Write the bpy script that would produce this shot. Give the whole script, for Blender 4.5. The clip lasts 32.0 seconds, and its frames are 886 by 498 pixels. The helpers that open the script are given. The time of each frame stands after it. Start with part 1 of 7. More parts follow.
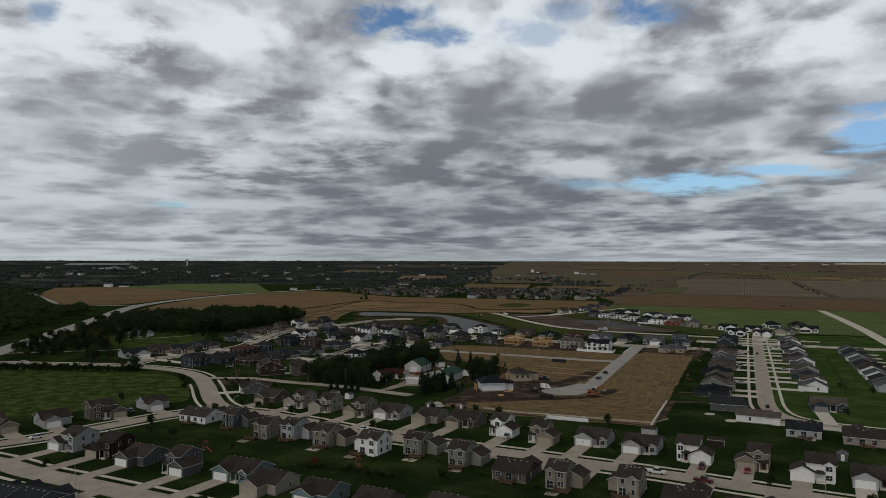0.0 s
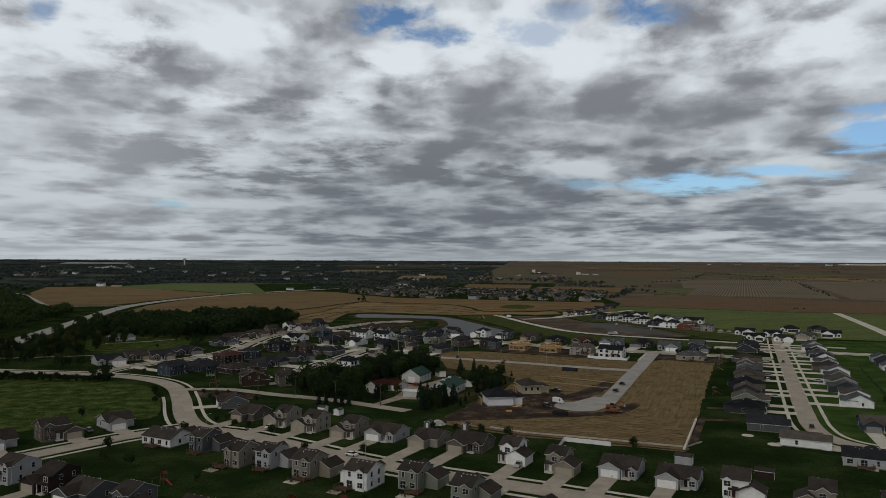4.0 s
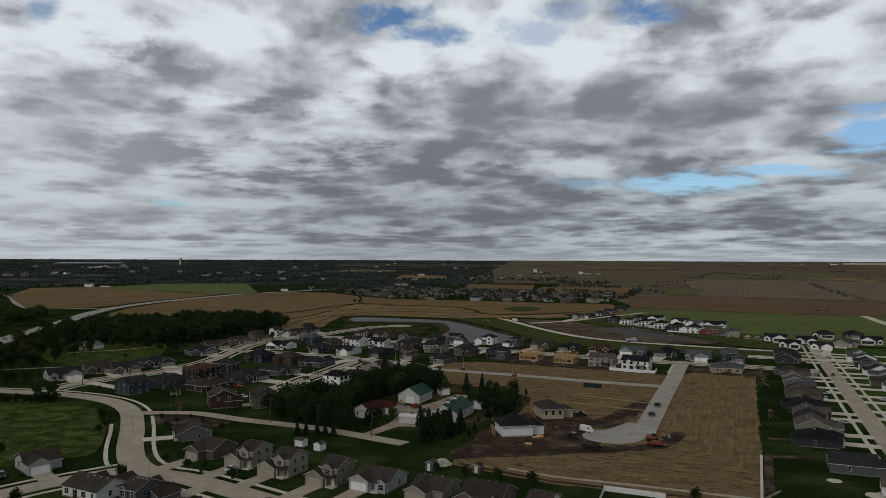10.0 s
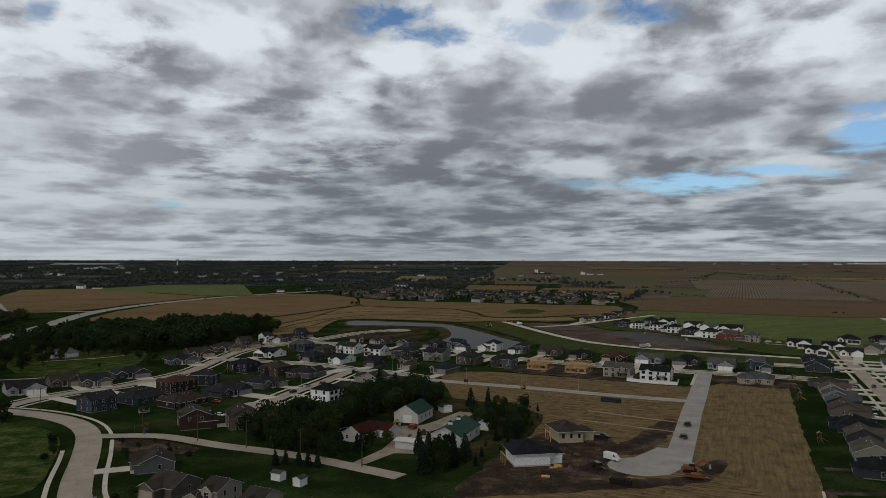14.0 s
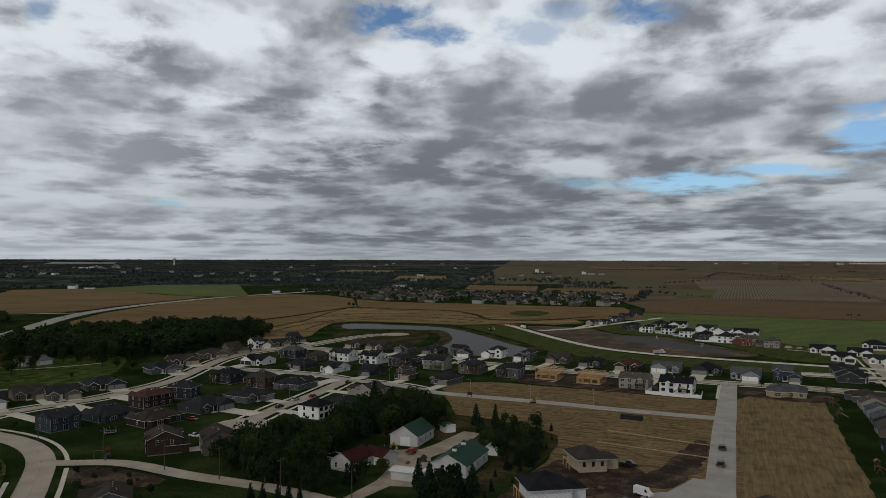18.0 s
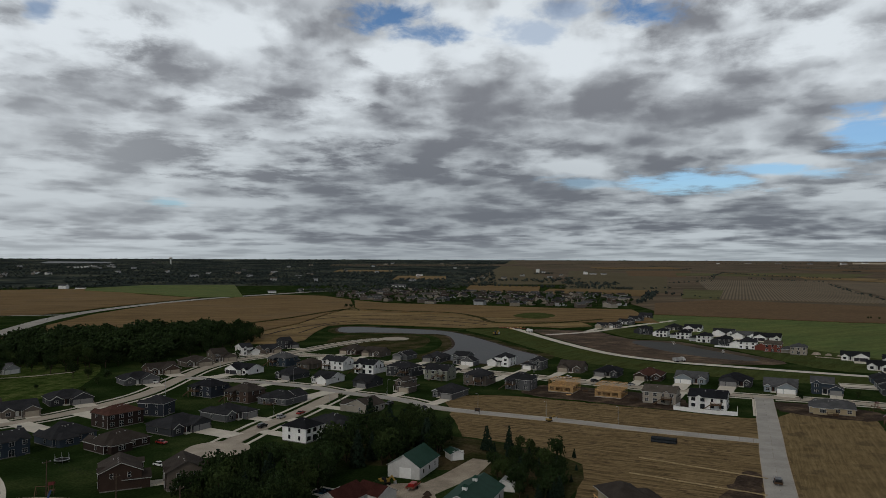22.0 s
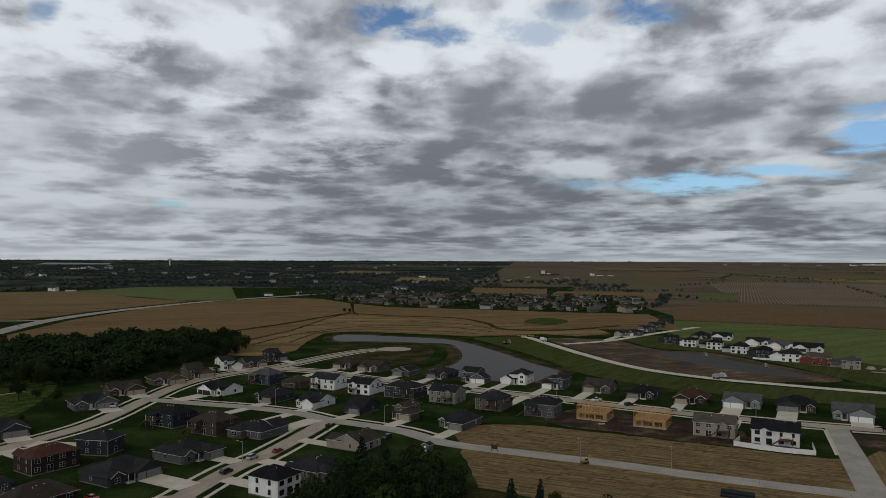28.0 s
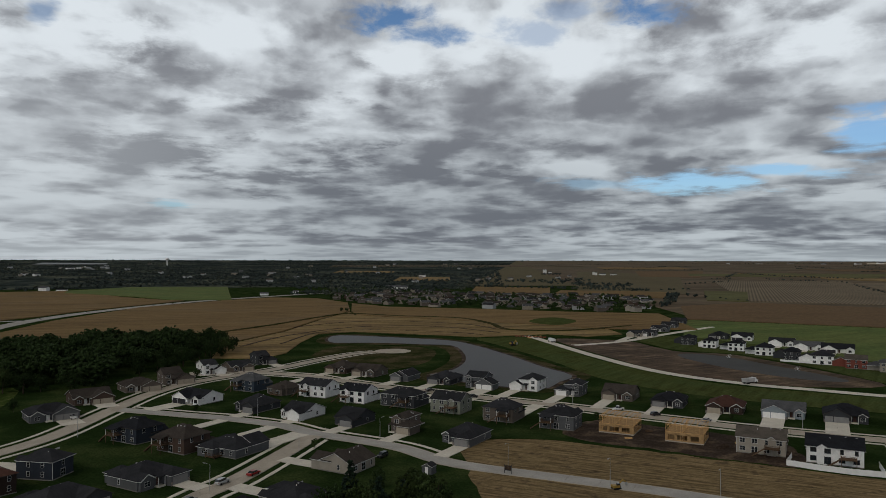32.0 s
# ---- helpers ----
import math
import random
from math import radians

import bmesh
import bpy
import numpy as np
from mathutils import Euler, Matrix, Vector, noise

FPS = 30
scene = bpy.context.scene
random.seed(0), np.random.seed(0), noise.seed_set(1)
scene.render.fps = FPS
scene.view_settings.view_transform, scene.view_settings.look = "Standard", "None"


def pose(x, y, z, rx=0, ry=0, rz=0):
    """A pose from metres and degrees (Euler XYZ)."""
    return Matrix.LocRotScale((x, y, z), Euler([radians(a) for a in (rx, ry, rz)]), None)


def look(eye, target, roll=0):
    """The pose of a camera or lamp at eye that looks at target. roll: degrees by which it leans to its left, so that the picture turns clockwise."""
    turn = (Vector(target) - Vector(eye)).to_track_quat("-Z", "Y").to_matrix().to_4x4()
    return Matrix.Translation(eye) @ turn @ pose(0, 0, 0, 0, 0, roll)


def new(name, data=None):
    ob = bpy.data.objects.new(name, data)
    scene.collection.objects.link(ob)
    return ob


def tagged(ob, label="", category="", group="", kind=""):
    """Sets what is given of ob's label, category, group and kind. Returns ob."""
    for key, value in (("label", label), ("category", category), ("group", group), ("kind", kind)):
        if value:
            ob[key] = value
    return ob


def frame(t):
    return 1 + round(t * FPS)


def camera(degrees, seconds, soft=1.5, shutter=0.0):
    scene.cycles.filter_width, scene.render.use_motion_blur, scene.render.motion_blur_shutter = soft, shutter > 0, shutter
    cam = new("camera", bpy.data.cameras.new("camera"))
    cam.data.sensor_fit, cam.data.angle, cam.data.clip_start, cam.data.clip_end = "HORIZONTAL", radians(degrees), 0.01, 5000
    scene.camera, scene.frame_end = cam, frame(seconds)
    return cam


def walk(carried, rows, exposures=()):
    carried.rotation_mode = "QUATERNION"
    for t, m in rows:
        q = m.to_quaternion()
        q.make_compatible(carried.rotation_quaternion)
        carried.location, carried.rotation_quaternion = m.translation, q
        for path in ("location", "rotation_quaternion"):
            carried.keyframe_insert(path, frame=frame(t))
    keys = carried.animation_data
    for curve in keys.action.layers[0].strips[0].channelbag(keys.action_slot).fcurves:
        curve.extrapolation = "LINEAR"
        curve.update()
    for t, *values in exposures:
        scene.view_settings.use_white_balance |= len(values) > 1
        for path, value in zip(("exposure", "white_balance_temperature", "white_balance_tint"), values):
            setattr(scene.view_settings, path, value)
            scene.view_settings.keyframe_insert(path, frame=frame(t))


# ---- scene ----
cam = camera(62.8, 32.0, soft=0.5)
PATH = [
    (0, (6.592, -13.293, 62.124), (6.607, -11.293, 62.155), 0.1),
    (3, (6.14, 13.134, 62.055), (6.157, 15.134, 62.086), 0.2),
    (6, (6.536, 41.399, 61.897), (6.548, 43.399, 61.926), 0.3),
    (9, (5.013, 67.896, 61.913), (5.03, 69.896, 61.942), 0.2),
    (12, (4.643, 94.883, 62.053), (4.661, 96.883, 62.082), 0.2),
    (14, (4.468, 112.749, 62.104), (4.486, 114.749, 62.134), 0.1),
    (17, (3.643, 135.983, 63.048), (3.667, 137.982, 63.075), 0.1),
    (19, (3.318, 153.595, 62.908), (3.335, 155.594, 62.937), 0.2),
    (22, (1.696, 180.821, 63.082), (1.719, 182.821, 63.109), 0.2),
    (25, (1.335, 207.452, 63.261), (1.352, 209.452, 63.291), 0.2),
    (28, (0.075, 235.806, 63.58), (0.091, 237.806, 63.61), 0.2),
    (30, (-0.267, 254.468, 63.719), (-0.254, 256.467, 63.75), 0.2),
    (31, (-0.787, 263.119, 62.841), (-0.773, 265.119, 62.87), 0.2),
    (32, (-0.84, 271.452, 60.445), (-0.824, 273.452, 60.475), 0.1),
]
walk(cam, [(t, look(eye, target, roll)) for t, eye, target, roll in PATH])

# ---------------- world, sun, exposure ----------------
SUN_AZ, SUN_EL = radians(-150), radians(42)      # measured from +y towards +x; the sun stands behind the start of the flight, veiled by cloud


def build_world():
    w = bpy.data.worlds.new("overcast_sky")
    scene.world = w
    w.use_nodes = True
    nt = w.node_tree
    nt.nodes.clear()
    N, L = nt.nodes.new, nt.links.new

    def math_node(op, a, b=None, clamp=False):
        n = N("ShaderNodeMath")
        n.operation, n.use_clamp = op, clamp
        for i, v in enumerate((a, b)):
            if v is None:
                continue
            if isinstance(v, (int, float)):
                n.inputs[i].default_value = v
            else:
                L(v, n.inputs[i])
        return n.outputs[0]

    def smooth(v, lo, hi):
        n = N("ShaderNodeMapRange")
        n.interpolation_type = "SMOOTHSTEP"
        n.inputs["From Min"].default_value, n.inputs["From Max"].default_value = lo, hi
        L(v, n.inputs["Value"])
        return n.outputs[0]

    def mix(f, a, b):
        n = N("ShaderNodeMix")
        n.data_type = "RGBA"
        for s, v in ((n.inputs["Factor"], f), (n.inputs["A"], a), (n.inputs["B"], b)):
            if isinstance(v, (tuple, float)):
                s.default_value = v
            else:
                L(v, s)
        return n.outputs["Result"]

    out, bg = N("ShaderNodeOutputWorld"), N("ShaderNodeBackground")
    tc, sep = N("ShaderNodeTexCoord"), N("ShaderNodeSeparateXYZ")
    L(tc.outputs["Generated"], sep.inputs[0])
    x, y, z = sep.outputs
    # bearings to the north, as slopes over the horizon
    ahead = math_node("MAXIMUM", y, 0.2)
    bx, bz = math_node("DIVIDE", x, ahead), math_node("DIVIDE", z, ahead)
    front = smooth(y, 0.2, 0.45)
    # the deck of cloud is foreshortened towards the horizon
    depth = math_node("MULTIPLY", math_node("LOGARITHM", math_node("ADD", math_node("MAXIMUM", z, 0.0), 0.014), math.e), -2.3)

    def fbm(across, along, detail, rough, shift, push=0.0, dist=0.0):
        v, n = N("ShaderNodeCombineXYZ"), N("ShaderNodeTexNoise")
        L(math_node("ADD", math_node("MULTIPLY", x, across), shift), v.inputs[0])
        L(math_node("ADD", math_node("MULTIPLY", depth, along), shift * 0.7 + push), v.inputs[1])
        L(math_node("ADD", math_node("MULTIPLY", y, across * 0.35), shift * 1.3), v.inputs[2])
        n.inputs["Scale"].default_value, n.inputs["Detail"].default_value = 1.0, detail
        n.inputs["Roughness"].default_value, n.inputs["Distortion"].default_value = rough, dist
        L(v.outputs[0], n.inputs["Vector"])
        return n.outputs[0]

    # a restless field that bends the outlines of the heads
    bend = math_node("MULTIPLY", math_node("SUBTRACT", fbm(7.0, 1.6, 5, 0.6, 71.0), 0.5), 1.5)
    bend2 = math_node("MULTIPLY", math_node("SUBTRACT", fbm(7.0, 1.6, 5, 0.6, 83.0), 0.5), 1.3)

    def heads(across, along, shift, push):
        """Rounded heads of cloud, packed side by side."""
        v, n = N("ShaderNodeCombineXYZ"), N("ShaderNodeTexVoronoi")
        L(math_node("ADD", math_node("ADD", math_node("MULTIPLY", x, across), shift), bend), v.inputs[0])
        L(math_node("ADD", math_node("ADD", math_node("MULTIPLY", depth, along), shift * 0.6 + push), bend2), v.inputs[1])
        L(math_node("ADD", math_node("MULTIPLY", y, across * 0.3), shift), v.inputs[2])
        n.feature = "SMOOTH_F1"
        n.inputs["Scale"].default_value, n.inputs["Smoothness"].default_value = 1.0, 0.35
        n.inputs["Detail"].default_value, n.inputs["Roughness"].default_value = 2.0, 0.5
        L(v.outputs[0], n.inputs["Vector"])
        return n.outputs["Distance"]

    def bank(across, shift, push):
        """Heaps of cloud of one size: broad bodies with billowing rims."""
        body_ = math_node("MULTIPLY", fbm(across, 1.25, 3, 0.5, shift, push), 0.86)
        curls = math_node("MULTIPLY", fbm(across * 3.2, 2.0, 9, 0.58, shift + 5.0, push * 1.6, 0.2), 0.24)
        return math_node("SUBTRACT", math_node("ADD", body_, curls), math_node("MULTIPLY", heads(across * 1.7, 2.2, shift, push * 1.6), 0.29))

    def blend(f, a, b):
        return math_node("ADD", a, math_node("MULTIPLY", f, math_node("SUBTRACT", b, a)))

    def deck(push):
        near, middle, far = bank(5.2, 3.1, push), bank(7.5, 17.4, push), bank(11.0, 31.7, push)
        return blend(smooth(z, 0.12, 0.20), blend(smooth(z, 0.035, 0.08), far, middle), near)

    def ellipse(cx, cz, rx, rz):
        ex = math_node("DIVIDE", math_node("SUBTRACT", bx, cx), rx)
        ez = math_node("DIVIDE", math_node("SUBTRACT", bz, cz), rz)
        return math_node("SQRT", math_node("ADD", math_node("MULTIPLY", ex, ex), math_node("MULTIPLY", ez, ez)))

    # the larger heavy masses and bright thin places of the cloud: bearing, height, half widths, thickness
    fray = math_node("MULTIPLY", math_node("SUBTRACT", fbm(16.0, 4.5, 8, 0.62, 44.0, 0.0, 0.2), 0.5), 4.2)
    mass = None
    for cx, cz, rx, rz, k in ((-0.42, 0.146, 0.105, 0.028, 0.12), (-0.24, 0.138, 0.125, 0.030, 0.12), (-0.32, 0.196, 0.17, 0.026, 0.08), (-0.28, 0.245, 0.13, 0.034, 0.07), (-0.10, 0.116, 0.15, 0.020, 0.10),
                              (0.07, 0.146, 0.10, 0.024, 0.09), (-0.12, 0.184, 0.10, 0.026, 0.06), (0.03, 0.058, 0.30, 0.024, 0.07), (0.36, 0.066, 0.16, 0.018, 0.06), (0.30, 0.235, 0.14, 0.022, 0.05),
                              (-0.53, 0.300, 0.13, 0.055, -0.13), (-0.34, 0.300, 0.11, 0.038, -0.08), (-0.28, 0.176, 0.07, 0.014, -0.12), (-0.10, 0.234, 0.06, 0.034, -0.09), (0.01, 0.283, 0.09, 0.026, -0.09),
                              (-0.57, 0.106, 0.10, 0.014, -0.10), (0.42, 0.320, 0.17, 0.040, -0.11), (0.54, 0.097, 0.09, 0.011, -0.13)):
        g = math_node("MULTIPLY", smooth(math_node("ADD", ellipse(cx, cz, rx, rz), fray), 1.5, 0.2), k)
        mass = g if mass is None else math_node("ADD", mass, g)
    mass = math_node("MULTIPLY", mass, front)
    base = math_node("ADD", deck(0.0), mass)
    above = math_node("ADD", deck(0.11), mass)
    # thick cloud is grey beneath; its upper rims catch the light
    thick_ = math_node("ADD", math_node("MULTIPLY", math_node("SUBTRACT", base, 0.302), 4.0), math_node("MULTIPLY", bx, 0.16))
    rims = math_node("MULTIPLY", math_node("SUBTRACT", base, above), 3.8)
    shade = smooth(math_node("ADD", math_node("SUBTRACT", 0.47, thick_), rims), -0.26, 1.16)
    high = smooth(z, 0.04, 0.26)
    body = mix(shade, mix(high, (0.138, 0.154, 0.180, 1), (0.205, 0.217, 0.243, 1)), mix(high, (0.48, 0.53, 0.565, 1), (0.71, 0.765, 0.81, 1)))
    # a thin pale rim of haze on the horizon
    rim = smooth(z, 0.030, 0.002)
    body = mix(math_node("MULTIPLY", rim, 0.6), body, (0.40, 0.45, 0.48, 1))
    # the cloud is thinner to the west and heavier low in the north
    west = math_node("MULTIPLY", smooth(x, -0.10, -0.48), smooth(z, 0.30, 0.12))
    body = mix(math_node("MULTIPLY", west, 0.25), body, (0.66, 0.70, 0.73, 1))
    north = math_node("MULTIPLY", smooth(math_node("ABSOLUTE", math_node("ADD", x, 0.02)), 0.34, 0.04), smooth(z, 0.20, 0.05))
    body = mix(math_node("MULTIPLY", north, 0.34), body, (0.155, 0.170, 0.195, 1))
    # towards the veiled sun the cloud is brighter
    glow = N("ShaderNodeVectorMath")
    glow.operation = "DOT_PRODUCT"
    L(tc.outputs["Generated"], glow.inputs[0])
    glow.inputs[1].default_value = (math.sin(SUN_AZ) * math.cos(SUN_EL), math.cos(SUN_AZ) * math.cos(SUN_EL), math.sin(SUN_EL))
    lit = smooth(glow.outputs["Value"], 0.3, 1.0)
    body = mix(math_node("MULTIPLY", lit, 0.2), body, (0.80, 0.81, 0.83, 1))
    # the unseen sky overhead is darkened, added to dim the light on the land
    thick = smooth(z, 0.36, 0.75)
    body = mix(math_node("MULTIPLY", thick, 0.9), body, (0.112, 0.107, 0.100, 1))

    # blue gaps in the cloud: bearing, height, half widths, clearness
    gap = None
    for gx, gz, ax, az, k in ((-0.055, 0.335, 0.060, 0.024, 1.0), (-0.015, 0.312, 0.050, 0.018, 0.9), (0.285, 0.347, 0.055, 0.020, 1.0), (0.365, 0.108, 0.085, 0.015, 1.0), (0.49, 0.124, 0.085, 0.009, 0.9), (0.60, 0.178, 0.050, 0.034, 0.95),
                              (-0.361, 0.076, 0.030, 0.007, 0.8), (-0.545, 0.341, 0.026, 0.014, 0.7), (0.13, 0.315, 0.055, 0.020, 0.45), (0.17, 0.345, 0.05, 0.014, 0.5), (0.20, 0.106, 0.05, 0.009, 0.4)):
        g = math_node("MULTIPLY", smooth(math_node("ADD", ellipse(gx, gz, ax, az), math_node("MULTIPLY", fray, 0.75)), 1.35, 0.35), k)
        gap = g if gap is None else math_node("MAXIMUM", gap, g)
    gap = math_node("MULTIPLY", gap, front)
    sky = N("ShaderNodeTexSky")
    sky.sky_type, sky.sun_disc = "NISHITA", False
    sky.sun_elevation, sky.sun_rotation = SUN_EL, SUN_AZ
    dim = N("ShaderNodeVectorMath")
    dim.operation = "SCALE"
    clear = N("ShaderNodeVectorMath")
    clear.operation = "MULTIPLY"
    clear.inputs[1].default_value = (0.78, 1.0, 1.22)
    L(math_node("ADD", 0.072, math_node("MULTIPLY", smooth(z, 0.27, 0.12), 0.018)), dim.inputs["Scale"])
    L(sky.outputs[0], clear.inputs[0])
    L(clear.outputs[0], dim.inputs[0])
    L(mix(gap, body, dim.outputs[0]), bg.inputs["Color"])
    bg.inputs["Strength"].default_value = 1.0
    L(bg.outputs[0], out.inputs["Surface"])


build_world()
sun = new("sun", bpy.data.lights.new("sun", "SUN"))
sun.data.energy, sun.data.angle, sun.data.color = 0.55, radians(10), (1.0, 0.90, 0.76)
S_DIR = Vector((math.sin(SUN_AZ) * math.cos(SUN_EL), math.cos(SUN_AZ) * math.cos(SUN_EL), math.sin(SUN_EL)))
sun.matrix_world = look(S_DIR * 300 + Vector((0, 300, 0)), (0, 300, 0))

# ---------------- materials ----------------
MATS = {}


def mat(name, col, rough=0.8, var=0.15, scale=0.6, fine=9.0, bump=0.0, island=0.0, rnd=0.0, col2=None, mid=0.5, metal=0.0, spec=0.04, stripes=None, streak=None):
    """A surface with two scales of variation. col2: a second colour in large blotches; stripes: (scale, axis, depth) ridges in relief or tone."""
    if name in MATS:
        return MATS[name]
    m = bpy.data.materials.new(name)
    m.use_nodes = True
    nt = m.node_tree
    N, L = nt.nodes.new, nt.links.new
    bs = nt.nodes["Principled BSDF"]
    bs.inputs["Roughness"].default_value, bs.inputs["Metallic"].default_value = rough, metal
    bs.inputs["Specular IOR Level"].default_value = spec
    tc = N("ShaderNodeTexCoord")
    geo = N("ShaderNodeNewGeometry")

    def noise_at(s, detail):
        n = N("ShaderNodeTexNoise")
        n.inputs["Scale"].default_value, n.inputs["Detail"].default_value, n.inputs["Roughness"].default_value = s, detail, 0.6
        L(geo.outputs["Position"], n.inputs["Vector"])
        return n.outputs[0]

    big, small = noise_at(scale, 4), noise_at(fine, 3)

    def mix(f, a, b, mode="MIX"):
        n = N("ShaderNodeMix")
        n.data_type, n.blend_type = "RGBA", mode
        for s, v in ((n.inputs["Factor"], f), (n.inputs["A"], a), (n.inputs["B"], b)):
            if isinstance(v, (tuple, float)):
                s.default_value = v
            else:
                L(v, s)
        return n.outputs["Result"]

    def rng(v, lo, hi, a=0.0, b=1.0):
        n = N("ShaderNodeMapRange")
        for k, q in (("From Min", a), ("From Max", b), ("To Min", lo), ("To Max", hi)):
            n.inputs[k].default_value = q
        L(v, n.inputs["Value"])
        return n.outputs[0]

    c = (*col, 1.0)
    if col2:
        c = mix(rng(big, 0.0, 1.0, mid - 0.08, mid + 0.08), c, (*col2, 1.0))
    tone = rng(big, 1 - var, 1 + var, 0.37, 0.63)
    tone2 = rng(small, 1 - var * 0.9, 1 + var * 0.9, 0.36, 0.64)

    def times(a, b):
        n = N("ShaderNodeMath")
        n.operation = "MULTIPLY"
        L(a, n.inputs[0])
        L(b, n.inputs[1])
        return n.outputs[0]

    t = times(tone, tone2)
    if island:
        t = times(t, rng(geo.outputs["Random Per Island"], 1 - island, 1 + island))
    if rnd:
        oi = N("ShaderNodeObjectInfo")
        t = times(t, rng(oi.outputs["Random"], 1 - rnd, 1 + rnd))
    height = None
    if stripes:
        wv = N("ShaderNodeTexWave")
        wv.bands_direction = stripes[1]
        wv.inputs["Scale"].default_value, wv.inputs["Distortion"].default_value = stripes[0], stripes[3]
        wv.inputs["Detail"].default_value, wv.inputs["Detail Scale"].default_value = 2, 1.5
        src = tc.outputs["Object"]
        if len(stripes) > 4:
            mp = N("ShaderNodeMapping")
            mp.inputs["Rotation"].default_value = (0, 0, radians(stripes[4]))
            L(geo.outputs["Position"], mp.inputs[0])
            src = mp.outputs[0]
        L(src, wv.inputs["Vector"])
        t = times(t, rng(wv.outputs[1], 1 - stripes[2], 1 + stripes[2] * 0.5))
        height = wv.outputs[1]
    if streak:
        # drawn-out marks: bearing, fineness across, fineness along, depth
        mp, sn = N("ShaderNodeMapping"), N("ShaderNodeTexNoise")
        mp.inputs["Rotation"].default_value = (0, 0, radians(streak[0]))
        rot2 = N("ShaderNodeMapping")
        rot2.inputs["Scale"].default_value = (streak[1], streak[2], 1.0)
        sn.inputs["Scale"].default_value, sn.inputs["Detail"].default_value, sn.inputs["Roughness"].default_value = 1.0, 5, 0.65
        L(geo.outputs["Position"], mp.inputs[0])
        L(mp.outputs[0], rot2.inputs[0])
        L(rot2.outputs[0], sn.inputs["Vector"])
        t = times(t, rng(sn.outputs[0], 1 - streak[3], 1 + streak[3], 0.32, 0.68))
    vm = N("ShaderNodeVectorMath")
    vm.operation = "SCALE"
    if isinstance(c, tuple):
        vm.inputs[0].default_value = c[:3]
    else:
        L(c, vm.inputs[0])
    L(t, vm.inputs["Scale"])
    L(vm.outputs[0], bs.inputs["Base Color"])
    if bump:
        b = N("ShaderNodeBump")
        b.inputs["Strength"].default_value, b.inputs["Distance"].default_value = bump, 0.12
        L(height or small, b.inputs["Height"])
        L(b.outputs[0], bs.inputs["Normal"])
    MATS[name] = m
    return m


WALL = {"white": (0.82, 0.82, 0.81), "pale": (0.38, 0.39, 0.40), "beige": (0.30, 0.27, 0.23), "cream": (0.33, 0.30, 0.245), "tan": (0.24, 0.21, 0.168),
        "taupe": (0.125, 0.104, 0.088), "grey": (0.100, 0.105, 0.112), "charcoal": (0.042, 0.045, 0.051), "blue": (0.038, 0.053, 0.072), "navy": (0.028, 0.035, 0.048),
        "teal": (0.15, 0.22, 0.23), "green": (0.21, 0.22, 0.18), "redbrown": (0.036, 0.024, 0.020), "brick": (0.075, 0.050, 0.040), "umber": (0.052, 0.033, 0.025),
        "red": (0.17, 0.05, 0.036), "sky": (0.22, 0.26, 0.29), "sand": (0.38, 0.31, 0.20)}
ROOF = {"brown": (0.051, 0.043, 0.038), "charcoal": (0.030, 0.031, 0.035), "black": (0.018, 0.019, 0.023), "grey": (0.085, 0.087, 0.092),
        "redbrown": (0.075, 0.038, 0.03), "taupe": (0.092, 0.080, 0.068)}


def wall_mat(k):
    return mat("siding_" + k, WALL[k], 0.7, 0.07, 0.5, 6.0, bump=0.15, rnd=0.08, spec=0.15, stripes=(1.3, "Z", 0.03, 0.0))


def roof_mat(k):
    return mat("shingles_" + k, ROOF[k], 0.9, 0.16, 0.35, 5.0, bump=0.25, rnd=0.16, stripes=(1.6, "Z", 0.06, 1.2))


GRASS = mat("grass", (0.0185, 0.0345, 0.0105), 0.95, 0.30, 0.045, 1.3, bump=0.5, col2=(0.029, 0.041, 0.014), mid=0.55, spec=0.0)
MEADOW = mat("meadow", (0.044, 0.072, 0.018), 0.95, 0.30, 0.16, 0.9, bump=0.7, col2=(0.070, 0.084, 0.028), mid=0.54, spec=0.0, streak=(65, 0.6, 0.16, 0.22))
DRY = mat("dry_stubble", (0.200, 0.146, 0.078), 0.95, 0.18, 0.22, 2.4, bump=0.8, col2=(0.080, 0.059, 0.036), mid=0.60, spec=0.0, streak=(-65, 0.85, 0.07, 0.55))
DRY_EAST = mat("dry_stubble_east", (0.215, 0.160, 0.084), 0.95, 0.24, 0.085, 2.4, bump=0.8, col2=(0.110, 0.084, 0.047), mid=0.57, spec=0.0, streak=(23, 1.0, 0.06, 0.30))
CROP = mat("ripe_crop", (0.180, 0.119, 0.052), 0.95, 0.14, 0.010, 0.35, bump=0.5, col2=(0.135, 0.094, 0.048), mid=0.6, streak=(70, 0.10, 0.006, 0.26))
CROP2 = mat("pale_crop", (0.225, 0.158, 0.070), 0.95, 0.16, 0.020, 0.3, bump=0.5, col2=(0.150, 0.105, 0.052), mid=0.56, streak=(78, 0.09, 0.008, 0.50))
PLOUGH = mat("brown_field", (0.135, 0.100, 0.066), 0.95, 0.16, 0.004, 0.05, col2=(0.090, 0.074, 0.048), mid=0.5, streak=(84, 0.014, 0.0012, 0.38))
ROWS = mat("row_field", (0.175, 0.142, 0.098), 0.95, 0.12, 0.006, 0.2, stripes=(0.06, "X", 0.38, 0.3, 23))
